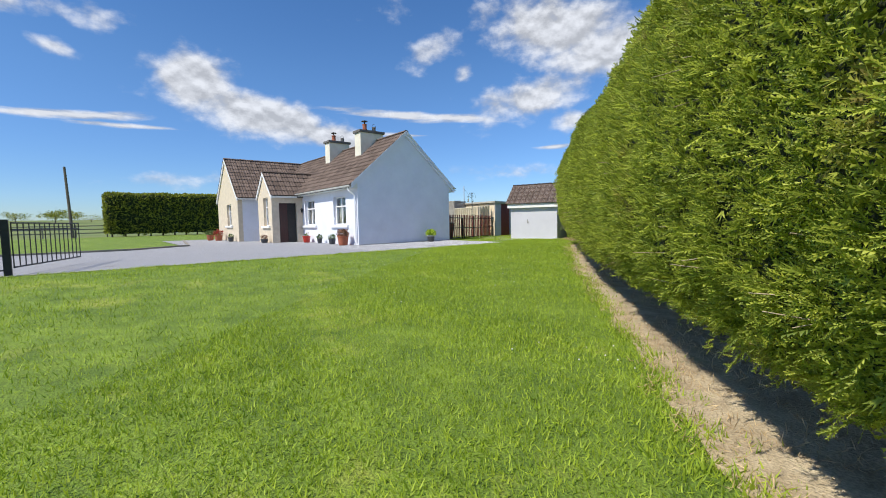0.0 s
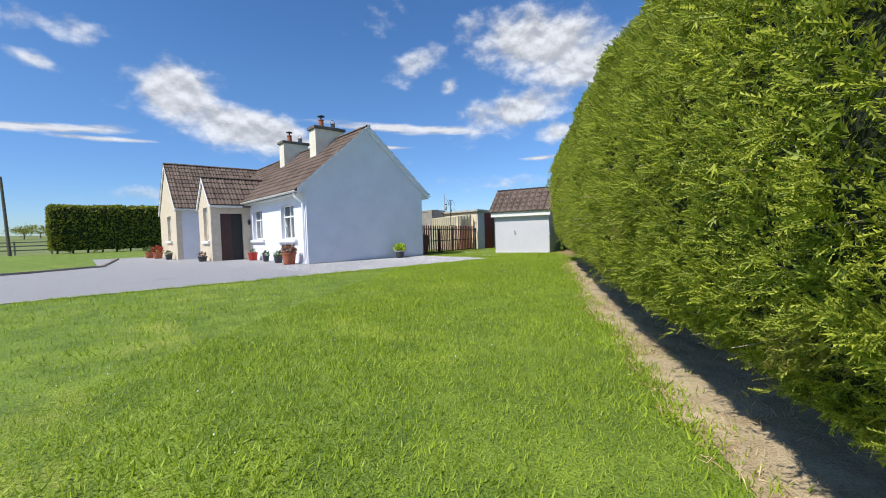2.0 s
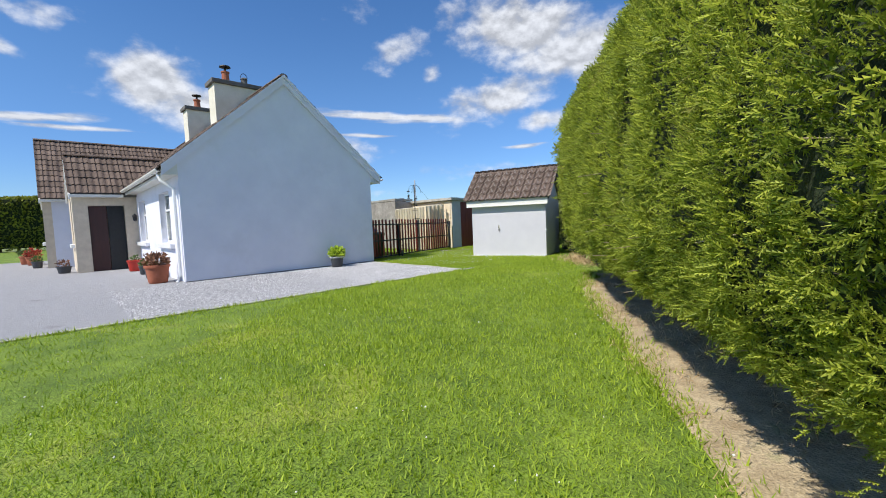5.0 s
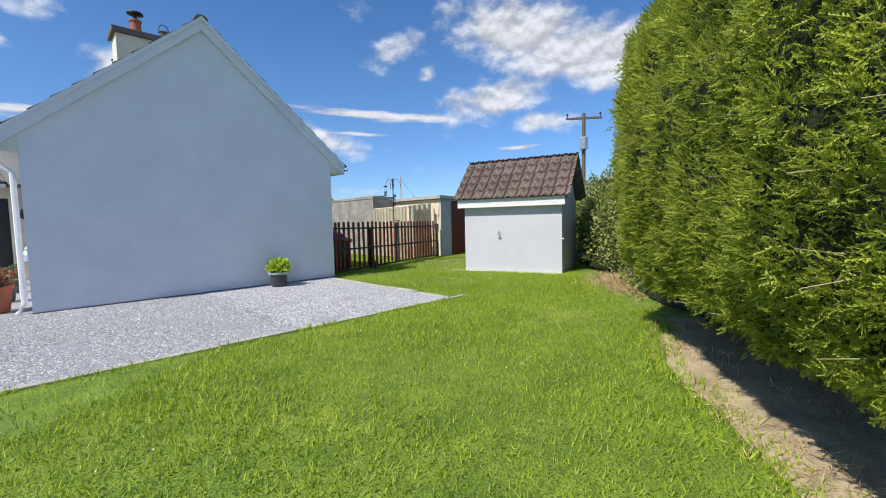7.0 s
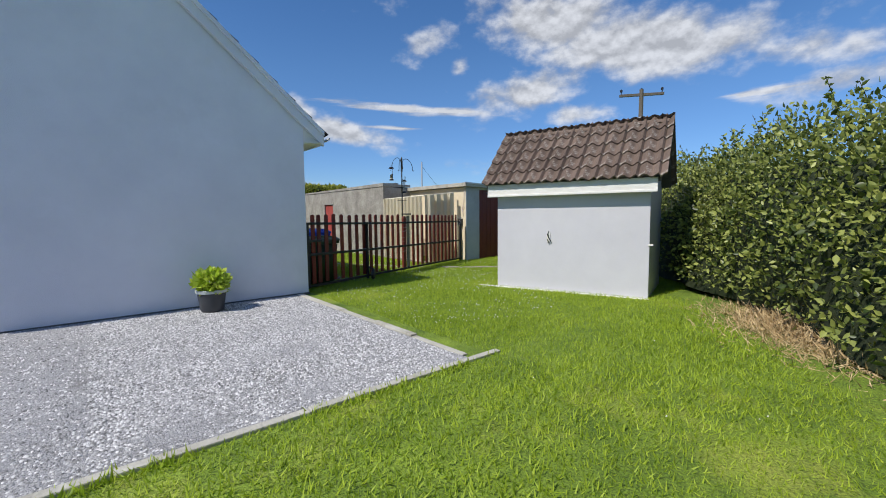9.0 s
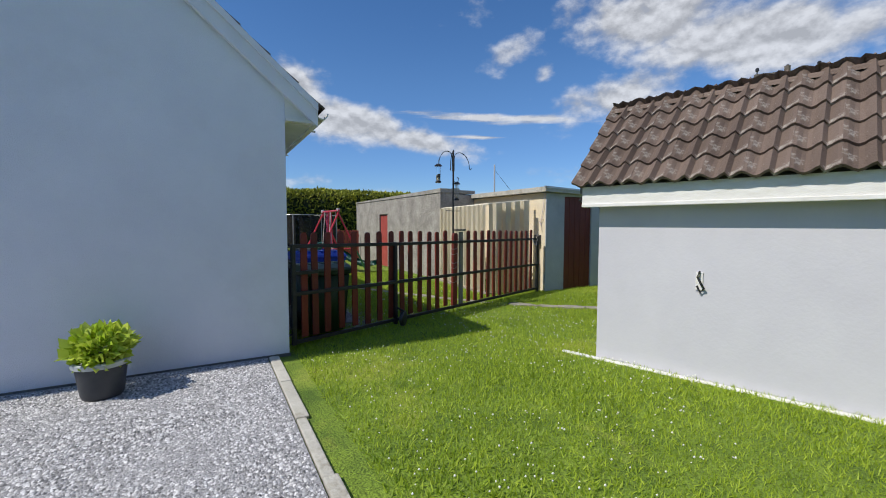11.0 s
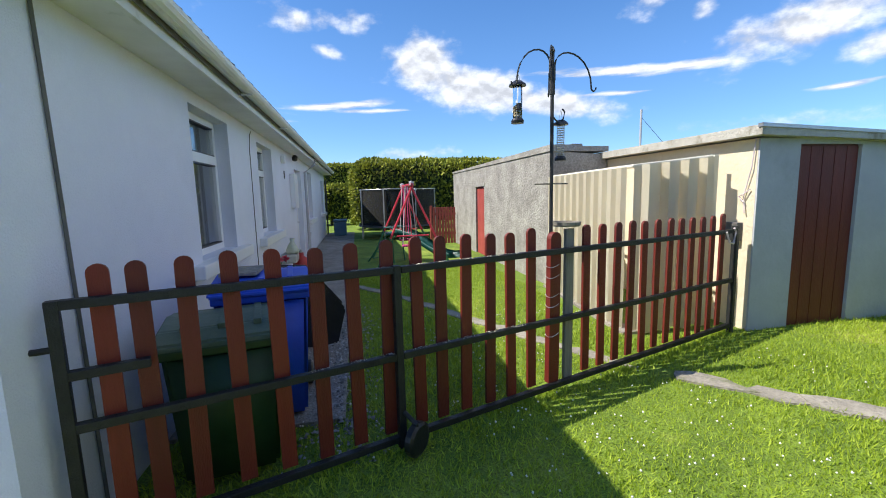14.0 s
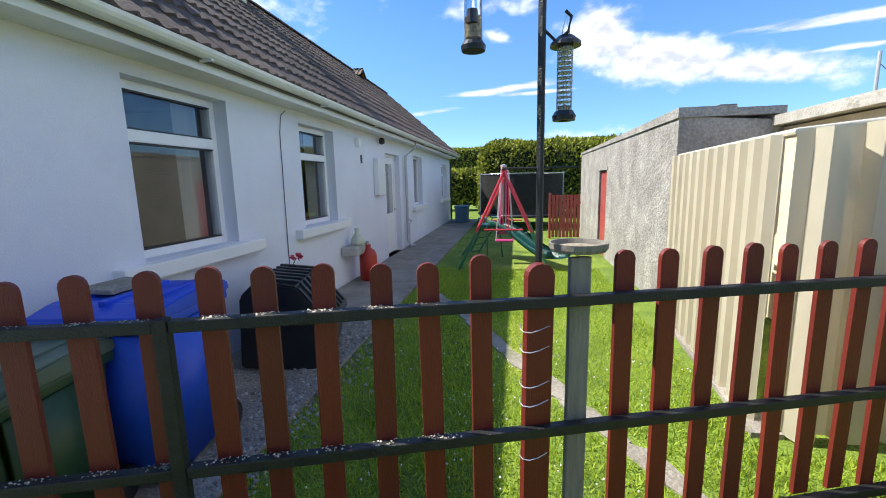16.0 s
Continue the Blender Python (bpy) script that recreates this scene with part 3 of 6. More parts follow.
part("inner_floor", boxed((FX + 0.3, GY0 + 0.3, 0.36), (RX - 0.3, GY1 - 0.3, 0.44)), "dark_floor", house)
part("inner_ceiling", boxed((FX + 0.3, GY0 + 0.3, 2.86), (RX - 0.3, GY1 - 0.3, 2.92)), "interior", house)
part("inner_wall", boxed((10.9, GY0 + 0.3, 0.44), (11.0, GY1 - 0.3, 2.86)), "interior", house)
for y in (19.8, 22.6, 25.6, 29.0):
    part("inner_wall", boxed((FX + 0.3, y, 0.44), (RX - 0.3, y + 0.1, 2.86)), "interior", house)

# roof boards under the tiles
def slab(x_eave, y0, y1, thick=0.10, drop=0.03):
    ze = roof_z(x_eave)
    return prism([(RIDGE_X, RIDGE_Z - drop), (x_eave, ze - drop), (x_eave, ze - drop - thick), (RIDGE_X, RIDGE_Z - drop - thick)], y0, y1)


roof = part("roof", slab(13.90, GY0 - 0.07, GY1 + 0.07), "slate", house)
part("roof_front", slab(8.14, GY0 - 0.07, GY1 + 0.07), "slate", house)
for xe, sgn in ((13.90, 1), (8.14, -1)):
    for y0, y1 in ((GY0 - 0.075, GY0 - 0.012), (GY1 + 0.012, GY1 + 0.075)):
        part("barge_board", prism([(RIDGE_X, RIDGE_Z - 0.02), (xe, roof_z(xe) - 0.02), (xe, roof_z(xe) - 0.19), (RIDGE_X, RIDGE_Z - 0.19)], y0, y1), "render_wall", house, "grey painted barge board")
    wx = RX if sgn > 0 else FX
    for y0, y1 in ((GY0 - 0.012, GY0 + 0.03), (GY1 - 0.03, GY1 + 0.012)):
        part("box_end", prism([(wx + sgn * 0.001, 2.89), (xe - sgn * 0.052, 2.89), (xe - sgn * 0.052, roof_z(xe) - 0.05), (wx + sgn * 0.001, roof_z(wx) - 0.14)], y0, y1), "gutter", house)
    part("verge_mortar", prism([(RIDGE_X, RIDGE_Z + 0.045), (xe, roof_z(xe) + 0.045), (xe, roof_z(xe) - 0.03), (RIDGE_X, RIDGE_Z - 0.03)], GY0 - 0.105, GY0 - 0.078), "render_wall", house, "pale mortar along the verge tiles")
    lo, hi = sorted((xe - sgn * 0.05, xe - sgn * 0.02))
    part("fascia", boxed((lo, GY0 - 0.06, 2.88), (hi, GY1 + 0.06, roof_z(xe) - 0.04)), "gutter", house)
    lo, hi = sorted((xe - sgn * 0.05, (RX if sgn > 0 else FX) + sgn * 0.002))
    part("soffit", boxed((lo, GY0 - 0.06, 2.90), (hi, GY1 + 0.06, 2.925)), "gutter", house)
    gut = [(xe - 0.02 * sgn + sgn * (0.065 + 0.066 * math.cos(a)), 3.035 + 0.066 * math.sin(a) - 0.02) for a in [math.pi * (1 + k / 8) for k in range(9)]]
    inner = [(xe - 0.02 * sgn + sgn * (0.065 + 0.059 * math.cos(a)), 3.037 + 0.059 * math.sin(a) - 0.02) for a in [math.pi * (2 - k / 8) for k in range(9)]]
    part("gutter", prism(gut + inner, GY0 - 0.08, GY1 + 0.08), "gutter", house, "off-white half-round plastic gutter", smooth=False)
    for k in range(9):
        yb = GY0 + 0.5 + k * 1.95
        part("gutter_bracket", boxed(sorted((xe - 0.018 * sgn, xe + 0.1 * sgn))[:1] + [yb, 2.932], sorted((xe - 0.018 * sgn, xe + 0.1 * sgn))[1:] + [yb + 0.03, 2.947]), "gutter", house)

# one wavy concrete tile: width along x, length up the slope along y
TILE_W, TILE_L, TILE_SHOW = 0.30, 0.40, 0.33


def tile_mesh(name, width=TILE_W, length=TILE_L, wave=0.028):
    n, top, low = 10, [], []
    for i in range(n + 1):
        t = i / n
        z = wave * (0.5 + 0.5 * math.cos(2 * math.pi * min(t / 0.62, 1.0))) if t < 0.62 else wave * (0.5 - 0.5 * math.cos(math.pi * (t - 0.62) / 0.38))
        top.append((t * width * 1.01, z))
    verts = [(x, 0.0, z + 0.040) for x, z in top] + [(x, length, z + 0.010) for x, z in top] + [(x, 0.0, z + 0.014) for x, z in top]
    faces = []
    for i in range(n):
        faces += [(i, i + 1, n + 2 + i, n + 1 + i), (2 * n + 2 + i, 2 * n + 3 + i, i + 1, i)]
    faces += [(2 * n + 2, 0, n + 1), (n, 3 * n + 2, 2 * n + 1)]
    me = bpy.data.meshes.new(name)
    me.from_pydata(verts, [], faces)
    return me


def tile_frames(origin, along, up, cols, rows, keep=None, width=TILE_W, show=TILE_SHOW):
    along, up = Vector(along).normalized(), Vector(up).normalized()
    normal = along.cross(up)
    out = []
    for r in range(rows):
        for c in range(cols):
            p = Vector(origin) + along * (c * width) + up * (r * show) + normal * random.uniform(0, 0.004)
            mid = p + along * width * 0.5 + up * show * 0.5
            if keep is None or keep(mid):
                m = Matrix((along, up, normal)).transposed().to_4x4()
                m.translation = p
                out.append(m @ Matrix.Rotation(random.uniform(-0.008, 0.008), 4, "Z"))
    return out


def tile_objects(me, frames, parent):
    inv = parent.matrix_basis.inverted()
    for m in frames:
        ob = new("roof_tile", me)
        ob.parent = parent
        ob.matrix_parent_inverse = inv
        ob.matrix_basis = m


def tile_joined(name, me, frames, parent, label):
    v0 = np.array([v.co for v in me.vertices])
    polys = [tuple(p.vertices) for p in me.polygons]
    verts, faces = [], []
    for m in frames:
        a = np.array(m)
        base = len(verts)
        verts.extend(map(tuple, v0 @ a[:3, :3].T + a[:3, 3]))
        faces.extend(tuple(i + base for i in p) for p in polys)
    j = bpy.data.meshes.new(name)
    j.from_pydata(verts, [], faces)
    ob = link_mesh(name, j, "roof_field", parent)
    return tagged(ob, label, kind="stuff")


TILE = tile_mesh("roof_tile")
TILE.materials.append(M["house_tile"])
up_rear, up_front = Vector((-1, 0, SLOPE)), Vector((1, 0, SLOPE))
slope_len = math.hypot(13.92 - RIDGE_X, (13.92 - RIDGE_X) * SLOPE)
ROWS_N = int(slope_len / TILE_SHOW)
ROOF_SHOW = slope_len / ROWS_N
COLS_N = int((GY1 - GY0 + 0.2) / TILE_W) + 1
below_ridge = lambda p: p.z < RIDGE_Z + 0.02
rear_tiles = tile_frames((13.93, GY0 - 0.09, roof_z(13.93) - 0.02), (0, 1, 0), up_rear, COLS_N, ROWS_N, below_ridge, show=ROOF_SHOW)
near_tiles = [m for m in rear_tiles if m.translation.y < 24.3]
far_tiles = [m for m in rear_tiles if m.translation.y >= 24.3]

WING_Y, PORCH_Y, WING_X, PORCH_X = 28.75, 23.45, 6.14, 6.83
WING_H, PORCH_H = 2.55, 1.18      # half widths
WING_TOP, PORCH_TOP = 5.54, 4.24


def covered(p):
    """Where a roof that meets the main slope rises above it."""
    return max(WING_TOP - SLOPE * 1.08 * abs(p.y - WING_Y), PORCH_TOP - 0.98 * abs(p.y - PORCH_Y)) > p.z + 0.05


front_tiles = tile_frames((8.11, GY0 - 0.09 + COLS_N * TILE_W, roof_z(8.11) - 0.02), (0, -1, 0), up_front, COLS_N, ROWS_N, lambda p: below_ridge(p) and not covered(p), show=ROOF_SHOW)
tile_joined("roof_tile_field", TILE, far_tiles + front_tiles, house, "weathered brown interlocking concrete tiles")


def ridge_run(parent, a, b, radius=0.11):
    a, b = Vector(a), Vector(b)
    n = max(1, int((b - a).length / 0.45))
    for i in range(n):
        p, q = a + (b - a) * (i / n), a + (b - a) * ((i + 1) / n - 0.006 / max((b - a).length, 1))
        d = (q - p).normalized()
        side = d.cross(Vector((0, 0, 1))).normalized()
        bm = bmesh.new()
        ring = []
        for end, r in ((p, radius), (q, radius * 0.94)):
            ring.append([bm.verts.new(end + side * r * math.cos(t) + Vector((0, 0, 1)) * (r * 0.7 * math.sin(t) - 0.03)) for t in [math.pi * k / 6 for k in range(7)]])
        for k in range(6):
            bm.faces.new((ring[0][k], ring[0][k + 1], ring[1][k + 1], ring[1][k]))
        bm.faces.new(ring[0])
        bm.faces.new(ring[1][::-1])
        part("ridge_tile", bm, "roof_tile", parent)


ridge_run(house, (RIDGE_X, GY0 - 0.08, RIDGE_Z + 0.03), (RIDGE_X, GY1 + 0.08, RIDGE_Z + 0.03))


# windows
def window(parent, axis, face, a0, a1, z0, z1, out, sill=True, split="top", curtain=True):
    """A white plastic window in a wall opening. face: the wall's outer plane; out: +1 or -1, the side that looks out."""
    w = new("window")
    w.parent = parent
    w.matrix_parent_inverse = parent.matrix_basis.inverted()
    depth0, depth1 = sorted((face - out * 0.20, face - out * 0.13))

    def put(lo_a, hi_a, lo_z, hi_z, d0=depth0, d1=depth1, bevel=0.006):
        return boxed((d0, lo_a, lo_z), (d1, hi_a, hi_z), bevel) if axis == "x" else boxed((lo_a, d0, lo_z), (hi_a, d1, hi_z), bevel)
    f = 0.065
    bm = bmesh.new()
    for args in ((a0, a0 + f, z0, z1), (a1 - f, a1, z0, z1), (a0 + f, a1 - f, z0, z0 + f), (a0 + f, a1 - f, z1 - f, z1)):
        tmp = put(*args)
        me = bpy.data.meshes.new("tmp")
        tmp.to_mesh(me)
        tmp.free()
        bm.from_mesh(me)
        bpy.data.meshes.remove(me)
    part("window_frame", bm, "pvc", w)
    if split == "top":
        zt = z0 + (z1 - z0) * 0.70
        part("transom", put(a0 + f, a1 - f, zt - 0.045, zt + 0.045, depth0 - 0.004, depth1 + 0.004), "pvc", w)
        panes = [(a0 + f, a1 - f, z0 + f, zt - 0.045), (a0 + f, a1 - f, zt + 0.045, z1 - f)]
    elif split == "cross":
        zt, am = z0 + (z1 - z0) * 0.66, (a0 + a1) / 2
        part("transom", put(a0 + f, a1 - f, zt - 0.03, zt + 0.03, depth0 - 0.004, depth1 + 0.004), "pvc", w)
        part("mullion", put(am - 0.035, am + 0.035, z0 + f, z1 - f, depth0 - 0.007, depth1 + 0.007), "pvc", w)
        panes = [(a0 + f, am - 0.035, z0 + f, zt - 0.03), (am + 0.035, a1 - f, z0 + f, zt - 0.03), (a0 + f, am - 0.035, zt + 0.03, z1 - f), (am + 0.035, a1 - f, zt + 0.03, z1 - f)]
    else:
        panes = [(a0 + f, a1 - f, z0 + f, z1 - f)]
    mid = (depth0 + depth1) / 2
    for p in panes:
        g = part("pane", put(*p, mid - 0.004, mid + 0.004, 0), "glass", w)
        g.visible_shadow = False
        part("gasket", put(p[0], p[1], p[2], p[2] + 0.012, depth0 - 0.002, depth1 + 0.002, 0), "black_plastic", w)
        part("gasket", put(p[0], p[1], p[3] - 0.012, p[3], depth0 - 0.002, depth1 + 0.002, 0), "black_plastic", w)
    if curtain:
        cd = face - out * 0.32
        for lo, hi in ((a0 + 0.02, a0 + 0.2), (a1 - 0.3, a1 - 0.02)):
            bm = bmesh.new()
            n = 14
            lo_v = [(lo + (hi - lo) * i / n, cd + 0.025 * math.sin(i * 2.1)) for i in range(n + 1)]
            ring = [[bm.verts.new((d, a, z) if axis == "x" else (a, d, z)) for a, d in lo_v] for z in (z0 - 0.05, z1 + 0.02)]
            for i in range(n):
                bm.faces.new((ring[0][i], ring[0][i + 1], ring[1][i + 1], ring[1][i]))
            bmesh.ops.solidify(bm, geom=bm.faces[:], thickness=0.004)
            part("curtain", bm, "curtain", w, "pale hanging curtain")
    if sill:
        s0, s1 = sorted((face - out * 0.13, face + out * 0.10))
        part("sill", put(a0 - 0.26, a1 + 0.28, z0 - 0.12, z0 - 0.004, s0, s1, 0.012), "old_white" if axis == "none" else "pvc", w, "thick white painted sill")
    return w


window(house, "x", RX, *REAR_HOLES[0], 1)
window(house, "x", RX, *REAR_HOLES[1], 1)
window(house, "x", RX, *REAR_HOLES[3], 1, split="none")
window(house, "x", RX, *REAR_HOLES[4], 1)
window(house, "x", FX, *FRONT_HOLES[0], -1, split="cross")
window(house, "x", FX, *FRONT_HOLES[1], -1, split="cross")

# back door
door = part("back_door", boxed((RX - 0.20, 23.94, 0.46), (RX - 0.14, 24.89, 2.56), 0.006), "pvc", house, "white plastic half-glazed back door")
part("door_glass", boxed((RX - 0.138, 24.08, 1.35), (RX - 0.132, 24.75, 2.42)), "glass", door)
part("door_panel", boxed((RX - 0.139, 24.08, 0.62), (RX - 0.125, 24.75, 1.20), 0.008), "pvc", door)
part("door_handle", tube([(RX - 0.13, 24.82, 1.42), (RX - 0.08, 24.82, 1.42), (RX - 0.08, 24.70, 1.42)], 0.011), "steel", door)
for a in ((23.88, 23.94), (24.89, 24.95)):
    part("door_frame", boxed((RX - 0.21, a[0], 0.44), (RX - 0.12, a[1], 2.62), 0.005), "pvc", house)
part("door_frame", boxed((RX - 0.21, 23.94, 2.56), (RX - 0.12, 24.89, 2.62), 0.005), "pvc", house)
part("meter_box", boxed((RX + 0.002, 23.14, 1.79), (RX + 0.10, 23.56, 2.48), 0.012), "pvc", house, "white plastic electricity meter box")
part("down_pipe", tube([(RX + 0.33, 25.25, 2.93), (RX + 0.30, 25.25, 2.80), (RX + 0.07, 25.25, 2.62), (RX + 0.07, 25.25, 0.62), (RX + 0.16, 25.25, 0.49)], 0.034), "grey_pipe", house, "grey plastic down pipe")
part("waste_pipe", tube([(RX + 0.005, 25.6, 1.1), (RX + 0.08, 25.6, 1.08), (RX + 0.08, 25.35, 1.0), (RX + 0.08, 25.35, 0.55), (RX + 0.2, 25.4, 0.49)], 0.02), "grey_pipe", house)
part("down_pipe", tube([(RX + 0.33, 32.2, 2.93), (RX + 0.07, 32.2, 2.66), (RX + 0.07, 32.2, 0.46)], 0.034), "black_plastic", house, "black down pipe at the far corner")
part("cable", tube([(RX + 0.012, 16.42, 2.89), (RX + 0.012, 16.44, 2.0), (RX + 0.012, 16.46, 1.0), (RX + 0.012, 16.47, 0.45)], 0.009, sides=5), "slate", house, "thin dark cable clipped to the wall")
part("cable", tube([(RX + 0.01, 20.15, 2.86), (RX + 0.01, 20.05, 2.80), (RX + 0.01, 20.0, 2.6), (RX + 0.01, 19.98, 1.4), (RX + 0.01, 19.98, 0.5)], 0.005, sides=5), "slate", house)
part("alarm_sensor", boxed((RX + 0.002, 22.28, 2.62), (RX + 0.07, 22.38, 2.76), 0.01), "pvc", house)
part("vent", boxed((RX + 0.001, 22.50, 2.36), (RX + 0.012, 22.56, 2.50)), "black_plastic", house)
part("wall_light", lathe([(0.0, 0), (0.05, 0.02), (0.06, 0.09), (0.03, 0.13)], (RX + 0.09, 23.45, 2.74)), "black_plastic", house)
part("cable_coil", tube([(13.78 + 0.02 * math.sin(k), 21.9 + 0.11 * math.cos(k * 0.9), 3.13 + 0.05 * math.sin(k * 0.9)) for k in range(15)], 0.008, sides=5), "gutter", house, "loop of pale cable on the gutter")
# front down pipe
part("down_pipe", tube([(FX - 0.34, GY0 + 0.25, 2.93), (FX - 0.30, GY0 + 0.2, 2.78), (FX - 0.08, GY0 + 0.12, 2.60), (FX - 0.08, GY0 + 0.12, 0.62), (FX - 0.16, GY0 + 0.10, 0.47)], 0.038), "pvc", house, "white plastic down pipe")
part("wall_lantern", lathe([(0.0, 0), (0.05, 0.03), (0.06, 0.16), (0.085, 0.17), (0.0, 0.26)], (FX - 0.10, 22.12, 2.02), 10), "black_plastic", house, "black carriage lantern")


# front wing and porch: gabled blocks that run back into the main roof
def gabled_block(x0, yc, half, eave, top, slope, holes, side_holes, side_mat):
    part("wing_side_wall", wall_with_holes("y", yc - half, yc - half + 0.25, x0 + 0.25, FX, BASE - 0.2, eave, side_holes), side_mat, house)
    part("wing_side_wall", wall_with_holes("y", yc + half - 0.25, yc + half, x0 + 0.25, FX, BASE - 0.2, eave, []), side_mat, house)
    part("wing_face", wall_with_holes("x", x0, x0 + 0.25, yc - half, yc + half, BASE - 0.2, eave, holes), "cream_wall", house, "cream dashed gable front")
    zt = top - 0.14
    part("wing_gable", prism([(yc - half, eave), (yc + half, eave), (yc, zt)], x0, x0 + 0.25, "x"), "cream_wall", house)
    over = 0.14
    for sgn in (-1, 1):
        ye = yc + sgn * (half + over)
        ze = top - slope * (half + over)
        x_in = RIDGE_X - (RIDGE_Z - top) / SLOPE + 0.3 if top > 4.5 else RIDGE_X - (RIDGE_Z - top) / SLOPE + 0.1
        part("wing_roof", prism([(yc, top - 0.03), (ye, ze - 0.03), (ye, ze - 0.11), (yc, top - 0.11)], x0 - 0.06, FX + 0.2, "x"), "slate", house)
        part("barge_board", prism([(yc, top - 0.02), (ye, ze - 0.02), (ye, ze - 0.17), (yc, top - 0.17)], x0 - 0.075, x0 - 0.02, "x"), "pvc", house, "white barge board")
        lo, hi = sorted((ye - sgn * 0.02, ye + sgn * 0.05))
        part("gutter", boxed((x0 - 0.06, lo, ze - 0.12), (FX - 0.35, hi, ze - 0.03), 0.015), "gutter", house)
        length = x_in - x0 + 0.1
        cols = int(length / TILE_W) + 1
        rise = math.hypot(half + over, slope * (half + over))
        n_rows = int(rise / TILE_SHOW)
        along = (1, 0, 0) if sgn < 0 else (-1, 0, 0)
        start = (x0 - 0.08 if sgn < 0 else x0 - 0.08 + cols * TILE_W, ye, ze - 0.01)
        frames = tile_frames(start, along, (0, -sgn, slope), cols, n_rows, lambda p: p.z < top and p.z > roof_z(p.x) - 0.03, show=rise / n_rows)
        tile_joined("roof_tile_field", TILE, frames, house, "weathered brown interlocking concrete tiles")
    ridge_run(house, (x0 - 0.07, yc, top + 0.03), (RIDGE_X - (RIDGE_Z - top) / SLOPE, yc, top + 0.03))


gabled_block(WING_X, WING_Y, WING_H, 3.0, WING_TOP, 0.94, [(27.75, 28.85, 1.4, 2.7)], [], "render_wall")
gabled_block(PORCH_X, PORCH_Y, PORCH_H, 2.95, PORCH_TOP, 1.0, [(22.85, 23.65, 1.35, 2.85)], [(7.2, 8.12, BASE, 2.55)], "cream_wall")
window(house, "x", WING_X, 27.75, 28.85, 1.4, 2.7, -1, split="cross")
window(house, "x", PORCH_X, 22.85, 23.65, 1.35, 2.85, -1, split="cross")
part("front_door", boxed((8.30, 22.9, 0.42), (8.36, 23.9, 2.5), 0.006), "door_wood", house, "dark red panelled front door inside the porch")
part("porch_floor", boxed((PORCH_X + 0.26, PORCH_Y - PORCH_H + 0.01, 0.36), (FX, PORCH_Y + PORCH_H - 0.26, 0.45)), "dark_floor", house)
part("porch_door", boxed((7.21, PORCH_Y - PORCH_H + 0.10, 0.46), (7.66, PORCH_Y - PORCH_H + 0.15, 2.54), 0.006), "door_wood", house, "dark red porch door")
part("porch_door", boxed((7.67, PORCH_Y - PORCH_H + 0.115, 0.46), (8.11, PORCH_Y - PORCH_H + 0.155, 2.54), 0.006), "black", house, "dark grey side panel")
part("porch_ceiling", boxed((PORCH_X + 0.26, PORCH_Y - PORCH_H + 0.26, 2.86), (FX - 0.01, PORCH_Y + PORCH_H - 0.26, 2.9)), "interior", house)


def chimney(x0, x1, y0, y1, top):
    part("chimney_body", boxed((x0, y0, 4.3), (x1, y1, top - 0.12), 0.01), "chim", house, "cream rendered chimney stack")
    part("chimney_cap", boxed((x0 - 0.07, y0 - 0.07, top - 0.12), (x1 + 0.07, y1 + 0.07, top), 0.015), "slate", house, "dark concrete chimney cap")
    yc = (y0 + y1) / 2
    part("chimney_pot", lathe([(0.13, 0), (0.11, 0.05), (0.10, 0.28), (0.12, 0.30), (0.12, 0.34), (0.09, 0.35)], (x0 + 0.42, yc, top), 14), "terracotta", house)
    part("cowl", lathe([(0.03, 0.34), (0.035, 0.44), (0.16, 0.47), (0.15, 0.50), (0.02, 0.54)], (x0 + 0.42, yc, top), 14), "black", house, "dark metal cowl")
    part("chimney_pot", lathe([(0.12, 0), (0.10, 0.05), (0.09, 0.20), (0.11, 0.22), (0.08, 0.26)], (x0 + 0.95, yc, top), 14), "slate", house)
    part("bird_guard", tube([(x0 + 0.95 + 0.1 * math.cos(k), yc, top + 0.26 + 0.14 * math.sin(k)) for k in [math.pi * j / 8 for j in range(9)]], 0.01, sides=5), "black", house)


chimney(10.05, 11.35, 18.5, 19.1, 6.02)
chimney(10.18, 11.42, 22.35, 22.95, 6.12)

# ---- small white store with a tiled roof ----
SHED = Matrix.Translation((16.41, 14.39, 0.46)) @ Matrix.Rotation(math.atan2(-2.31, 0.72), 4, "Z")
# local x runs along its front, local y points back
shed = thing("white_store", (16.6, 13.1, 0.47), "small white store with a steep brown tiled roof", "shed")
SW, SD, SH = 2.44, 1.60, 1.66


def local(bm):
    bmesh.ops.transform(bm, matrix=SHED, verts=bm.verts)
    return bm


SHED_SLOPE = 0.97
sh_ridge = SH + 1.03
part("front_panel", local(boxed((0, 0, -0.1), (SW, 0.08, SH - 0.02), 0.008)), "gate_white", shed, "plain white painted front with a latch")
part("side_wall", local(prism([(0.081, -0.1), (SD, -0.1), (SD, SH - 0.02), (SD / 2, sh_ridge - 0.14), (0.081, SH - 0.02)], 0, 0.1, "x")), "gate_white", shed)
part("side_wall", local(prism([(0.081, -0.1), (SD, -0.1), (SD, SH - 0.02), (SD / 2, sh_ridge - 0.14), (0.081, SH - 0.02)], SW - 0.1, SW, "x")), "gate_white", shed)
part("back_wall", local(boxed((0.1, SD - 0.1, -0.1), (SW - 0.1, SD, SH - 0.02))), "gate_white", shed)
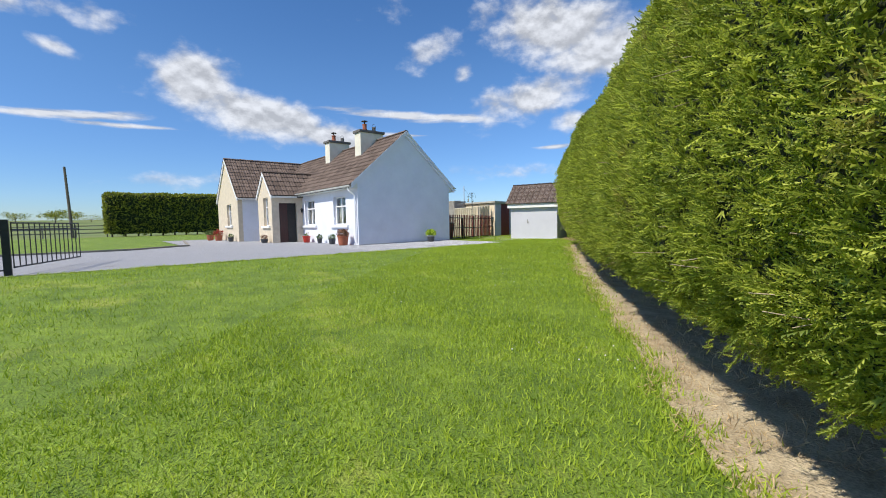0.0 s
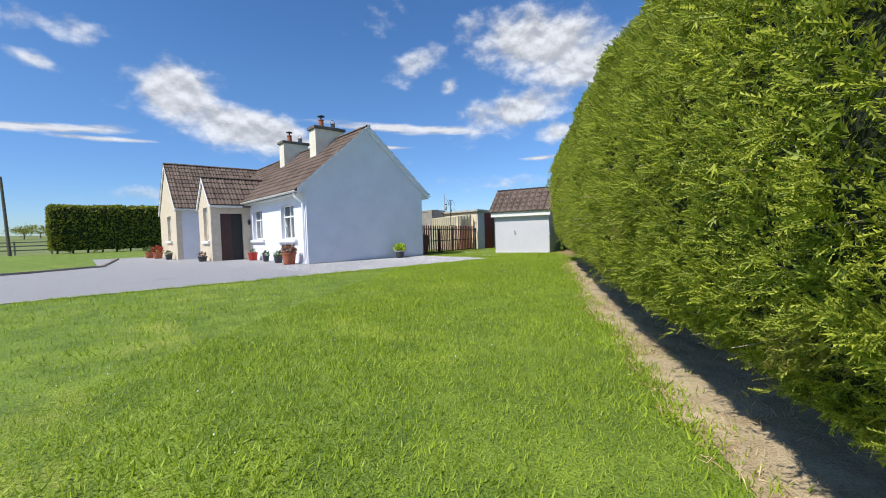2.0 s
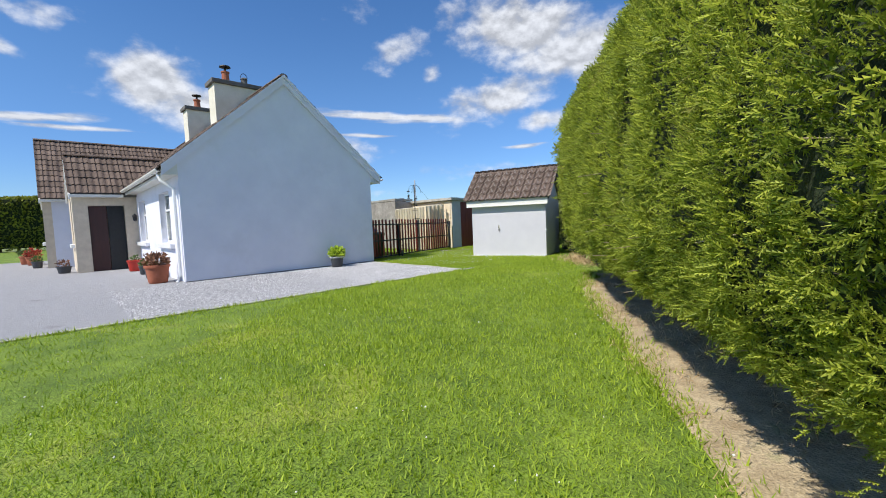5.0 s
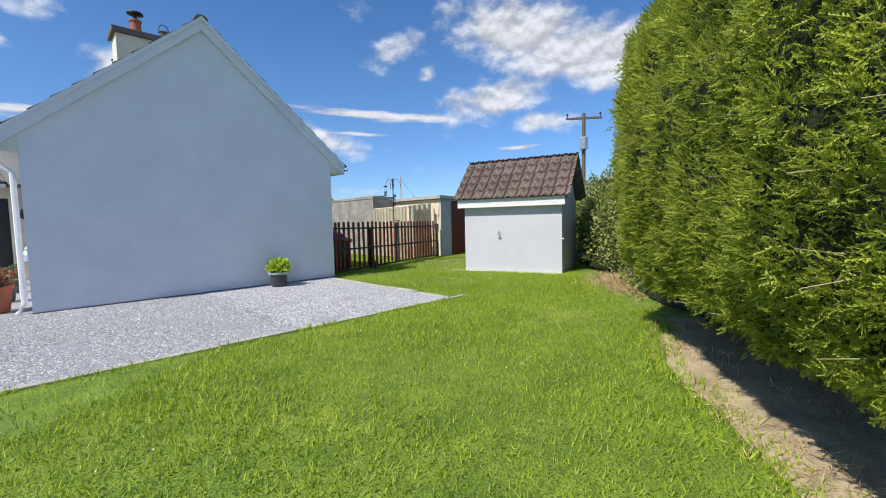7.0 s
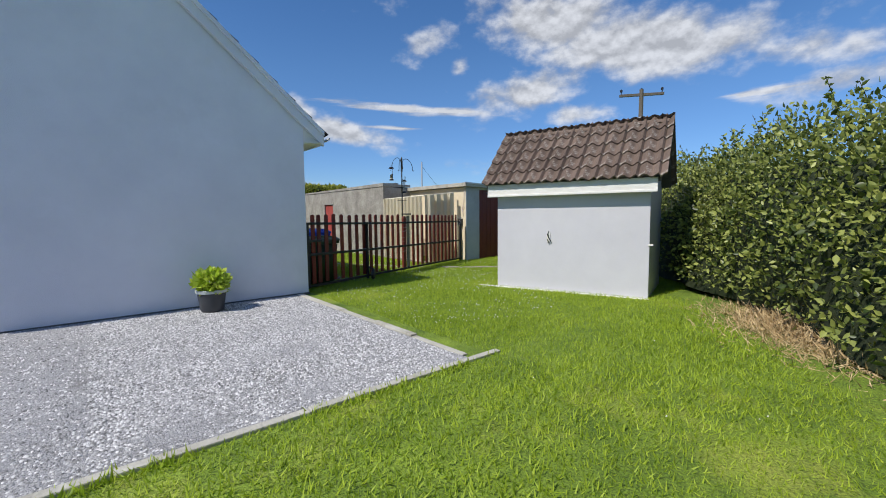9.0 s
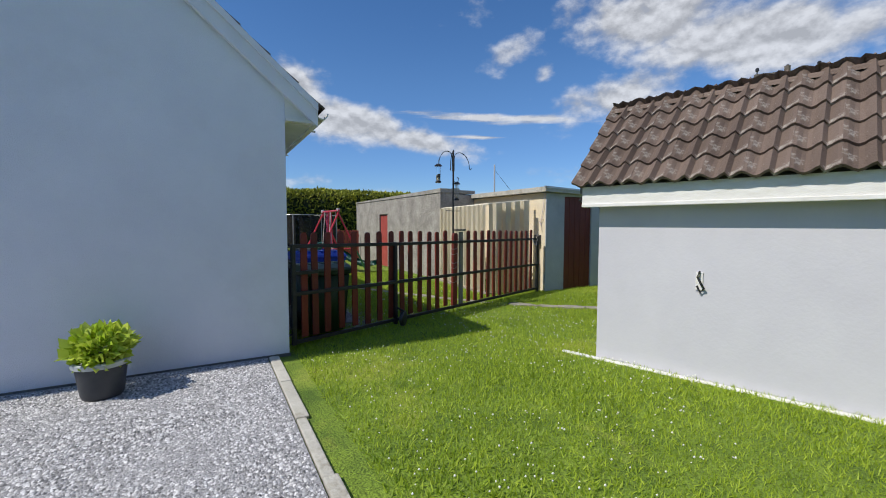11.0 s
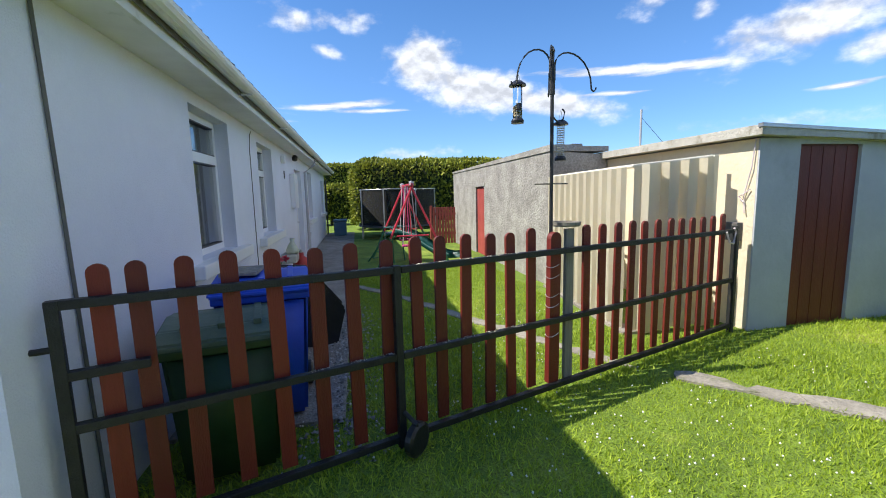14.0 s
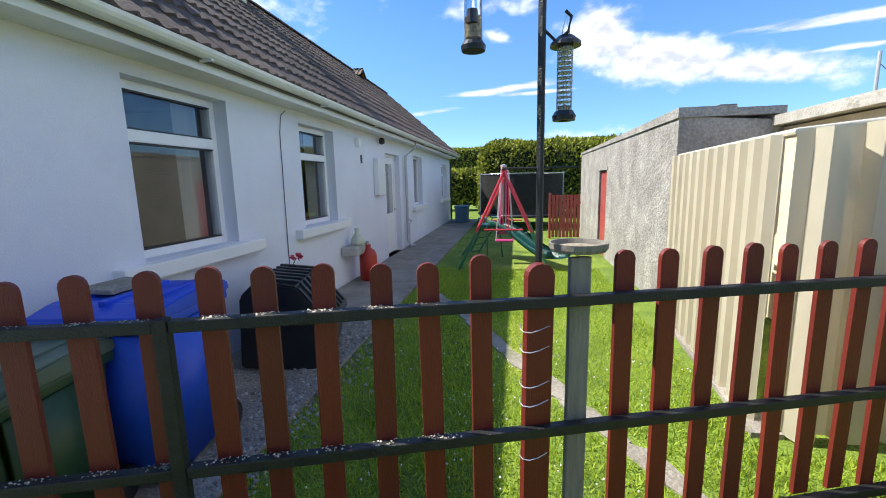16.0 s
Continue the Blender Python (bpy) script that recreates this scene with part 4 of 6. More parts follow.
for sgn in (-1, 1):
    yr, ye = SD / 2, SD / 2 + sgn * (SD / 2 + 0.115)
    ze = sh_ridge - SHED_SLOPE * (SD / 2 + 0.115)
    part("roof_board", local(prism([(yr, sh_ridge - 0.03), (ye, ze - 0.03), (ye, ze - 0.10), (yr, sh_ridge - 0.10)], -0.16, SW + 0.14, "x")), "slate", shed)
part("fascia_board", local(boxed((-0.12, -0.15, SH - 0.075), (SW + 0.10, -0.12, SH + 0.105), 0.004)), "old_white", shed, "white fascia board with flaking paint")
part("fascia_batten", local(boxed((-0.12, -0.162, SH - 0.10), (SW + 0.10, -0.118, SH - 0.065), 0.006)), "old_white", shed, "cracked flaking white batten")
part("soffit_board", local(boxed((-0.10, -0.118, SH - 0.05), (SW + 0.08, -0.002, SH - 0.03))), "gate_white", shed)
part("bracket", local(boxed((-0.13, -0.10, SH - 0.08), (-0.04, -0.02, SH + 0.04), 0.01)), "black", shed, "rusty black gutter bracket")
part("bracket", local(tube([(-0.14, -0.05, SH + 0.06), (-0.18, -0.08, SH - 0.02), (-0.10, -0.02, SH - 0.10)], 0.014)), "black", shed)
part("wire", local(tube([(-0.05, 0.02, SH - 0.05), (-0.06, 0.3, SH - 0.18), (0.0, 0.6, SH - 0.30)], 0.004, sides=5)), "black", shed)
part("latch_plate", local(boxed((0.90, -0.012, 0.80), (0.955, -0.001, 0.96), 0.003)), "old_white", shed)
part("latch", local(tube([(0.93, -0.02, 0.97), (0.92, -0.045, 0.92), (0.95, -0.05, 0.86), (0.97, -0.03, 0.82), (0.94, -0.02, 0.78), (0.91, -0.02, 0.84)], 0.010)), "black", shed, "rusty twisted latch")
part("hinge", local(boxed((SW - 0.02, -0.014, 0.775), (SW + 0.05, -0.001, 0.805), 0.004)), "old_white", shed)
tagged(part("threshold", local(boxed((-0.36, -0.07, -0.14), (SW + 0.02, -0.006, -0.006), 0.012)), "old_white"), "white painted concrete strip along the store front", "kerb")
sup = Vector((0, 1, SHED_SLOPE))
sh_rows = 6
s_front = tile_frames((-0.19, -0.19, sh_ridge + 0.01 - SHED_SLOPE * (SD / 2 + 0.19)), (1, 0, 0), sup, 10, sh_rows, lambda p: p.z < sh_ridge + 0.02, 0.285, 0.285)
s_back = tile_frames((-0.19 + 2.85, SD + 0.19, sh_ridge - SHED_SLOPE * (SD / 2 + 0.19)), (-1, 0, 0), Vector((0, -1, SHED_SLOPE)), 10, sh_rows, lambda p: p.z < sh_ridge + 0.02, 0.285, 0.285)
SHED_TILE = tile_mesh("store_tile", 0.287, 0.36, 0.058)
SHED_TILE.materials.append(M["roof_tile"])
shed_tiles = [SHED @ m for m in s_front + s_back]
a, b = SHED @ Vector((-0.17, SD / 2, sh_ridge + 0.02)), SHED @ Vector((SW + 0.16, SD / 2, sh_ridge + 0.02))
ridge_run(shed, a, b, 0.10)

# ---- flat-roofed outhouse, cement store and sheet-metal screen ----
annex = thing("flat_roof_outhouse", (20.2, 20.5, 0.4), "cream and grey rendered outhouse with a maroon door", "outhouse")
part("front_wall", wall_with_holes("y", 17.915, 17.935, 18.98, 21.38, 0.2, 2.50, [(19.50, 20.33, 0.2, 2.44)]), "grey_render", annex, "grey rendered front wall")
part("front_wall_inside", wall_with_holes("y", 17.936, 18.12, 19.181, 21.179, 0.2, 2.50, [(19.50, 20.33, 0.2, 2.44)]), "grey_render", annex)
part("side_wall", boxed((18.98, 17.936, 0.2), (19.18, 24.5, 2.50)), "cream_render", annex, "cream rendered side wall")
part("side_wall", boxed((21.18, 17.936, 0.2), (21.38, 24.5, 2.50)), "grey_render", annex)
part("back_wall", boxed((19.181, 24.3, 0.2), (21.179, 24.5, 2.50)), "grey_render", annex)
part("roof_slab", prism([(18.86, 2.52), (21.52, 2.44), (21.52, 2.52), (18.86, 2.62)], 17.80, 24.6), "kerb", annex, "pale concrete roof slab")
part("lead_edge", prism([(18.85, 2.595), (21.53, 2.50), (21.53, 2.53), (18.85, 2.632)], 17.785, 17.84), "steel", annex, "grey metal roof edge")
adoor = part("door", boxed((19.50, 17.96, 0.36), (20.33, 18.01, 2.44), 0.004), "maroon", annex, "dark maroon painted plank door")
for k in range(5):
    part("plank", boxed((19.515 + k * 0.163, 17.945, 0.38), (19.515 + k * 0.163 + 0.155, 17.959, 2.42), 0.003), "maroon", adoor)
part("gate_bracket", boxed((18.90, 18.05, 1.42), (18.975, 18.20, 1.62), 0.006), "slate", annex, "dark timber block on the wall")
part("rope", tube([(18.96, 17.95, 2.5), (18.95, 17.97, 2.2), (18.96, 18.05, 1.9), (18.95, 18.02, 1.72)], 0.007, sides=5), "chain", annex, "frayed hanging rope")
part("rope", tube([(18.96, 17.98, 1.98), (18.93, 18.04, 1.92), (18.95, 18.1, 1.90), (18.94, 18.03, 1.84)], 0.008, sides=5), "chain", annex)
part("step", boxed((19.45, 17.6, 0.30), (20.4, 17.91, 0.40), 0.02), "path", annex)

store = thing("cement_store", (19.5, 24, 0.4), "rough grey cement store with a faded red door", "outhouse")
part("side_wall", wall_with_holes("x", 17.95, 18.15, 20.6, 27.45, 0.1, 2.64, [(24.18, 24.92, 0.1, 2.17)]), "cement", store)
part("front_wall", prism([(18.151, 0.1), (18.97, 0.1), (18.97, 2.58), (18.151, 2.64)], 20.6, 20.8), "cement", store)
part("back_wall", boxed((18.151, 27.25, 0.1), (21.4, 27.45, 2.6)), "cement", store)
part("roof_slab", prism([(20.57, 2.642), (27.48, 2.642), (27.48, 2.69), (24, 2.715), (20.57, 2.745)], 17.93, 18.5, "x"), "cement", store, "weathered cement roof edge")
part("roof_slab_back", prism([(20.57, 2.642), (27.48, 2.642), (27.48, 2.68), (24, 2.70), (20.57, 2.72)], 18.501, 18.97, "x"), "cement", store)
part("loose_slate", boxed((18.35, 20.62, 2.746), (18.52, 20.8, 2.765), 0.004), "slate", store)
cdoor = part("door", boxed((17.99, 24.20, 0.25), (18.04, 24.90, 2.15), 0.004), "red_paint", store, "faded red plank door")
part("lintel", boxed((17.938, 24.1, 2.172), (17.949, 25.0, 2.25)), "cement", store)


def corrugated(name, a, b, z0, z1a, z1b, pitch, depth, parent, mat):
    """A trapezoid-ribbed metal sheet from a to b."""
    a, b = Vector((*a, 0)), Vector((*b, 0))
    d = b - a
    length, u = d.length, d.normalized()
    out = Vector((u.y, -u.x, 0))
    prof, s = [], 0.0
    while s < length:
        prof += [(s, 0), (s + pitch * 0.36, 0), (s + pitch * 0.46, depth), (s + pitch * 0.86, depth), (s + pitch * 0.96, 0)]
        s += pitch
    prof = [p for p in prof if p[0] <= length]
    bm = bmesh.new()
    bot, top = [], []
    for s, o in prof:
        p = a + u * s + out * o
        bot.append(bm.verts.new((p.x, p.y, z0)))
        top.append(bm.verts.new((p.x, p.y, z1a + (z1b - z1a) * s / length)))
    for i in range(len(prof) - 1):
        bm.faces.new((bot[i], bot[i + 1], top[i + 1], top[i]))
    bmesh.ops.solidify(bm, geom=bm.faces[:], thickness=0.004)
    return part(name, bm, mat, parent)


screen = thing("metal_screen", (18.2, 19.4, 0.4), "cream ribbed sheet-metal screen beside the outhouse", "metal screen")
corrugated("metal_sheet", (17.93, 20.58), (17.70, 18.22), 0.46, 2.23, 2.24, 0.21, 0.05, screen, "cream_metal")
corrugated("metal_sheet", (17.71, 18.17), (18.74, 18.25), 0.46, 2.25, 2.34, 0.25, 0.09, screen, "cream_metal")
part("top_rail", tube([(17.97, 20.56, 2.235), (17.73, 18.20, 2.245), (18.75, 18.27, 2.345)], 0.02), "cream_metal", screen)
part("footing", prism([(17.84, 20.58), (17.62, 18.14), (17.80, 18.14), (18.02, 20.58)], 0.36, 0.475, "z"), "path", screen)
part("post", boxed((18.75, 18.24, 0.4), (18.81, 18.30, 2.36), 0.006), "cream_metal", screen)

rod = thing("aerial_rod", (22.8, 24.9, 0.4), "thin grey aerial rod standing behind the outhouses", "aerial")
part("rod", tube([(22.77, 24.9, 0.4), (22.77, 24.9, 4.2)], 0.03), "grey_pipe", rod)
part("stay", tube([(22.77, 24.9, 4.0), (23.6, 24.2, 2.6)], 0.006, sides=5), "black", rod)

# ---- picket gate and fence ----
F0, F1 = Vector((13.66, 16.18, 0)), Vector((18.93, 18.0, 0))
FU = (F1 - F0).normalized()
FN = Vector((FU.y, -FU.x, 0))        # towards the front garden
F_ANGLE = math.atan2(FU.y, FU.x)
GATE_LEN, FENCE_LEN = 1.53, 5.42


def fence_at(s, n, z):
    p = F0 + FU * s + FN * n
    return Vector((p.x, p.y, z))


def picket_mesh(width, height, name, thick=0.02):
    r, pts = width / 2, []
    pts = [(-r, 0), (r, 0), (r, height - r * 0.9)]
    pts += [(r * math.cos(a), height - r * 0.9 + r * 0.9 * math.sin(a)) for a in [math.pi * k / 8 for k in range(1, 8)]]
    pts += [(-r, height - r * 0.9)]
    bm = prism(pts, -thick / 2, thick / 2, "y")
    me = bpy.data.meshes.new(name)
    bmesh.ops.recalc_face_normals(bm, faces=bm.faces)
    bm.to_mesh(me)
    bm.free()
    return me


PICKET = picket_mesh(0.078, 1.19, "picket")
PICKET.materials.append(M["picket"])
THICK = picket_mesh(0.105, 1.16, "thick_picket", 0.045)
THICK.materials.append(M["picket"])


def pickets(parent, stations, mesh=PICKET, lift=0.0):
    for s in stations:
        ob = new("picket", mesh)
        ob.parent = parent
        ob.matrix_parent_inverse = parent.matrix_basis.inverted()
        top = 1.755 - 0.006 * s + random.uniform(-0.012, 0.012) + lift
        ob.matrix_basis = Matrix.Translation(fence_at(s, -0.034, top - 1.19)) @ Matrix.Rotation(F_ANGLE, 4, "Z") @ Matrix.Rotation(random.uniform(-0.012, 0.012), 4, "Y")


def rail(parent, s0, s1, z0, z1, name="rail", size=0.041, n=0.0):
    """A square iron bar along the fence, slightly sagging."""
    bm = bmesh.new()
    a, b = fence_at(s0, n, z0), fence_at(s1, n, z1)
    d = b - a
    m = Matrix.Translation(a) @ Vector((1, 0, 0)).rotation_difference(d).to_matrix().to_4x4()
    box(bm, (0, -size / 2, -size / 2), (d.length, size / 2, size / 2), 0.005, m)
    return part(name, bm, "black", parent)


def upright(parent, s, z0, z1, name, size=0.045, n=0.0):
    m = Matrix.Translation(fence_at(s, n, 0)) @ Matrix.Rotation(F_ANGLE, 4, "Z")
    return part(name, boxed((-size / 2, -size / 2, z0), (size / 2, size / 2, z1), 0.005, m), "black", parent)


gate = thing("picket_gate", fence_at(0.7, 0, 0.47), "black iron gate with red-brown stained wooden pickets", "gate")
upright(gate, 0.0, 0.50, 1.62, "hinge_stile")
upright(gate, GATE_LEN - 0.03, 0.47, 1.60, "latch_stile")
for z0, z1, nm in ((1.60, 1.575, "top_rail"), (1.07, 1.05, "middle_rail"), (0.53, 0.53, "bottom_rail")):
    rail(gate, 0.02, GATE_LEN - 0.053, z0, z1, nm)
rail(gate, 0.02, 0.30, 1.30, 1.30, "short_bar")
pickets(gate, [0.15, 0.29, 0.45, 0.65, 0.85, 1.05, 1.25, 1.445])
wheel = part("wheel", lathe([(0.0, -0.03), (0.085, -0.03), (0.105, -0.018), (0.105, 0.018), (0.085, 0.03), (0.0, 0.03)], (0, 0, 0), 22), "black_plastic", gate, "black rubber jockey wheel under the gate")
for v in wheel.data.vertices:
    p = Matrix.Rotation(math.pi / 2, 4, "X") @ v.co
    p = Matrix.Rotation(F_ANGLE + 0.5, 4, "Z") @ p
    v.co = p + fence_at(GATE_LEN + 0.02, 0.10, 0.555)
part("wheel_hub", lathe([(0.0, -0.04), (0.03, -0.04), (0.03, 0.04), (0.0, 0.04)], fence_at(GATE_LEN + 0.02, 0.10, 0.555), 12), "steel", gate)
part("wheel_bracket", tube([fence_at(GATE_LEN - 0.02, 0.02, 0.70), fence_at(GATE_LEN + 0.01, 0.12, 0.66), fence_at(GATE_LEN + 0.02, 0.12, 0.555)], 0.014), "black", gate)
for z in (0.62, 1.42):
    part("hinge", tube([fence_at(0, 0, z), fence_at(-0.07, 0.0, z), fence_at(-0.12, -0.02, z)], 0.014), "black", gate)

fence = thing("picket_fence", fence_at(3.4, 0, 0.45), "red-brown wooden picket fence on black iron rails", "fence")
for z0, z1, nm in ((1.573, 1.545, "top_rail"), (1.05, 1.02, "middle_rail"), (0.53, 0.52, "bottom_rail")):
    rail(fence, GATE_LEN - 0.004, FENCE_LEN, z0, z1, nm)
upright(fence, FENCE_LEN, 0.40, 1.60, "end_post", 0.055)
POLE_S = 2.82
pickets(fence, [1.655, 1.815, 2.0, 2.2, 2.39, 2.58] + [3.16 + 0.187 * k for k in range(12)])
pickets(fence, [POLE_S - 0.03], THICK, 0.01)
for k in range(7):
    z = 0.92 + k * 0.11 + random.uniform(-0.02, 0.02)
    ring = [fence_at(POLE_S - 0.03 + 0.062 * math.cos(a), -0.034 + 0.036 * math.sin(a), z + 0.01 * math.sin(a * 2)) for a in [2 * math.pi * j / 12 for j in range(13)]]
    part("wire_binding", tube(ring, 0.0022, sides=4), "steel", fence)
part("chain", tube([fence_at(FENCE_LEN - 0.25, 0.03, 1.55), fence_at(FENCE_LEN - 0.2, 0.04, 1.44), fence_at(FENCE_LEN - 0.12, 0.04, 1.42), fence_at(FENCE_LEN - 0.06, 0.03, 1.54), fence_at(FENCE_LEN - 0.1, 0.03, 1.58)], 0.01, sides=6), "chain", fence, "rusty pale chain over the rail")
part("grey_picket", boxed((-0.042, -0.015, 0.5), (0.042, 0.015, 1.72), 0.004, Matrix.Translation(fence_at(POLE_S + 0.15, -0.045, 0)) @ Matrix.Rotation(F_ANGLE, 4, "Z")), "grey_wood", fence, "bare grey weathered picket")

tray = thing("bird_tray", fence_at(POLE_S + 0.2, -0.1, 1.77), "round shallow bird feeding tray on the fence", "bird tray")
tp = fence_at(POLE_S + 0.17, -0.10, 1.735)
part("dish", lathe([(0.0, 0), (0.105, 0.0), (0.113, 0.012), (0.115, 0.034), (0.107, 0.034), (0.102, 0.014), (0.0, 0.010)], tp, 24), "grey_wood", tray)
part("seeds", lathe([(0.0, 0.012), (0.085, 0.014), (0.06, 0.020), (0.0, 0.024)], tp, 16), "seed", tray)

seed_r = np.random.default_rng(77)
hs_ = np.concatenate([c0 + seed_r.normal(0, 0.035, 50) for c0 in (1.05, 1.25, 1.45, 1.66, 1.82, 2.0, 2.2, 2.4)])
lvl = seed_r.integers(0, 2, len(hs_))
husk_z = np.where(lvl == 0, 1.601 - 0.0115 * hs_, 1.076 - 0.0092 * hs_) + 0.012
husk_at = np.array([fence_at(float(a), float(b), float(c)) for a, b, c in zip(hs_, seed_r.uniform(-0.019, 0.016, len(hs_)), husk_z)])
tagged(cloud_mesh("seed_husks", husk_at, np.tile([0.0, 0, 1], (len(hs_), 1)), STONE, STONE_F, seed_r.uniform(0.002, 0.006, len(hs_)), "husk", 0.4, seed_r), "pale bird seed husks spilled on the fence rails", "seed husks", kind="stuff")

# ---- bird feeder pole ----
feeder = thing("bird_feeder_pole", fence_at(POLE_S, -0.09, 0.45), "black iron bird feeder pole with curled hooks", "bird feeder pole")
pp = fence_at(POLE_S, -0.085, 0)
part("pole", tube([(pp.x, pp.y, 0.42), (pp.x, pp.y, 2.1), (pp.x, pp.y, 2.99)], 0.014), "black", feeder)
part("collar", tube([(pp.x, pp.y, 2.70), (pp.x, pp.y, 2.92)], 0.021), "black", feeder)
part("finial", lathe([(0.0, 0.0), (0.02, 0.01), (0.008, 0.04), (0.0, 0.05)], (pp.x, pp.y, 2.985), 8), "black", feeder)
for ang, reach in ((8, 0.32), (70, 0.22), (188, 0.27), (240, 0.24)):
    d = Vector((math.cos(radians(ang)), math.sin(radians(ang)), 0))
    pts = [Vector((pp.x, pp.y, 2.80)) + d * 0.02]
    for k in range(11):
        t = math.pi * k / 10
        pts.append(Vector((pp.x, pp.y, 2.90)) + d * (0.02 + reach * (1 - math.cos(t)) / 2) + Vector((0, 0, 0.125 * math.sin(t) - 0.13 * (k / 10) ** 2)))
    e = pts[-1]
    for k in range(1, 7):
        t = math.pi * k / 6
        pts.append(e + d * (0.022 * (1 - math.cos(t))) - Vector((0, 0, 0.028 * math.sin(t) + 0.0)))
    part("hook", tube(pts, 0.006, sides=6), "black", feeder)
part("short_hook", tube([(pp.x, pp.y, 2.55), (pp.x + 0.05, pp.y, 2.50), (pp.x + 0.09, pp.y, 2.53), (pp.x + 0.10, pp.y, 2.58), (pp.x + 0.08, pp.y, 2.60)], 0.006, sides=6), "black", feeder)
part("perch", tube([(pp.x - 0.14, pp.y - 0.02, 2.06), (pp.x + 0.14, pp.y + 0.02, 2.06)], 0.005, sides=6), "black", feeder)


def seed_feeder(x, y, top, size, label, meshy=False):
    f = thing("bird_feeder", (x, y, top - 0.3), label, "bird feeder", "feeders on the pole")
    part("hanger", tube([(x - 0.02 * size, y, top - 0.02), (x, y, top + 0.07), (x + 0.02 * size, y, top - 0.02)], 0.003, sides=5), "steel", f)
    part("lid", lathe([(0.062 * size, 0), (0.06 * size, 0.012), (0.03 * size, 0.035), (0.0, 0.04)], (x, y, top - 0.04), 16), "black_plastic", f)
    if meshy:
        for k in range(16):
            a = 2 * math.pi * k / 16
            part("wire", tube([(x + 0.027 * math.cos(a), y + 0.027 * math.sin(a), top - 0.3), (x + 0.027 * math.cos(a), y + 0.027 * math.sin(a), top - 0.04)], 0.0011, sides=4), "steel", f)
        for k in range(15):
            part("wire_ring", lathe([(0.0272, 0), (0.0285, 0.001), (0.0272, 0.002)], (x, y, top - 0.285 + k * 0.017), 12), "steel", f)
        part("nuts", lathe([(0.0, 0), (0.022, 0.0), (0.022, 0.05), (0.0, 0.06)], (x, y, top - 0.30), 10), "seed", f)
    else:
        part("tube", lathe([(0.034 * size, 0), (0.034 * size, 0.22)], (x, y, top - 0.26), 16), "glass", f)
        part("seeds", lathe([(0.0, 0), (0.029 * size, 0.0), (0.029 * size, 0.07), (0.0, 0.09)], (x, y, top - 0.255), 12), "seed", f)
        part("port", lathe([(0.0, 0), (0.02, 0.0), (0.02, 0.045), (0.0, 0.045)], (x, y - 0.03 * size, top - 0.21), 10), "black_plastic", f)
    part("base", lathe([(0.0, 0), (0.045 * size, 0.0), (0.048 * size, 0.018), (0.036 * size, 0.035), (0.0, 0.035)], (x, y, top - 0.30), 16), "black_plastic", f)


seed_feeder(pp.x - 0.25, pp.y + 0.04, 2.80, 1.0, "clear plastic tube feeder with black lid and base")
seed_feeder(pp.x + 0.085, pp.y + 0.03, 2.53, 0.9, "black wire mesh peanut feeder", True)


# ---- wheelie bins and things by the rear wall ----
def wheelie_bin(at, turn, w, d, h, mat, lid_mat, label):
    m = Matrix.Translation(at) @ Matrix.Rotation(radians(turn), 4, "Z")
    b = thing("wheelie_bin", at, label, "wheelie bin", "bins by the wall")
    bm = bmesh.new()
    lo = [bm.verts.new(m @ Vector((sx_ * w * 0.40, sy_ * d * 0.38, 0.02))) for sx_, sy_ in ((-1, -1), (1, -1), (1, 1), (-1, 1))]
    hi = [bm.verts.new(m @ Vector((sx_ * w * 0.48, sy_ * d * 0.47, h - 0.12))) for sx_, sy_ in ((-1, -1), (1, -1), (1, 1), (-1, 1))]
    bm.faces.new(lo[::-1])
    bm.faces.new(hi)
    for k in range(4):
        bm.faces.new((lo[k], lo[(k + 1) % 4], hi[(k + 1) % 4], hi[k]))
    bmesh.ops.bevel(bm, geom=bm.edges[:], offset=0.025, segments=2, affect="EDGES")
    part("body", bm, mat, b, smooth=True)
    part("rim", boxed((-w * 0.5, -d * 0.5, h - 0.135), (w * 0.5, d * 0.5, h - 0.085), 0.012, m), mat, b)
    lid = prism([(-d * 0.54, h - 0.085), (d * 0.52, h - 0.085), (d * 0.50, h - 0.02), (d * 0.2, h), (-d * 0.3, h - 0.01), (-d * 0.52, h - 0.05)], -w * 0.52, w * 0.52, "x")
    bmesh.ops.bevel(lid, geom=lid.edges[:], offset=0.012, segments=2, affect="EDGES")
    bmesh.ops.transform(lid, matrix=m, verts=lid.verts)
    lid_ob = part("lid", lid, lid_mat, b)
    for k in (-1, 0, 1):
        part("lid_rib", boxed((k * w * 0.3 - 0.02, -d * 0.36, h - 0.03), (k * w * 0.3 + 0.02, d * 0.34, h + 0.008), 0.006, m), lid_mat, lid_ob)
    part("handle_bar", tube([m @ Vector((-w * 0.4, d * 0.60, h - 0.10)), m @ Vector((w * 0.4, d * 0.60, h - 0.10))], 0.016), mat, b)
    for k in (-1, 1):
        part("handle_arm", boxed((k * w * 0.38 - 0.02, d * 0.46, h - 0.14), (k * w * 0.38 + 0.02, d * 0.62, h - 0.08), 0.008, m), mat, b)
        w_ob = part("wheel", lathe([(0.0, -0.025), (0.085, -0.025), (0.10, -0.012), (0.10, 0.012), (0.085, 0.025), (0.0, 0.025)], (0, 0, 0), 18), "black_plastic", b)
        for v in w_ob.data.vertices:
            v.co = m @ (Vector((k * w * 0.46, d * 0.42, 0.10)) + Matrix.Rotation(math.pi / 2, 3, "Y") @ v.co)
    return b


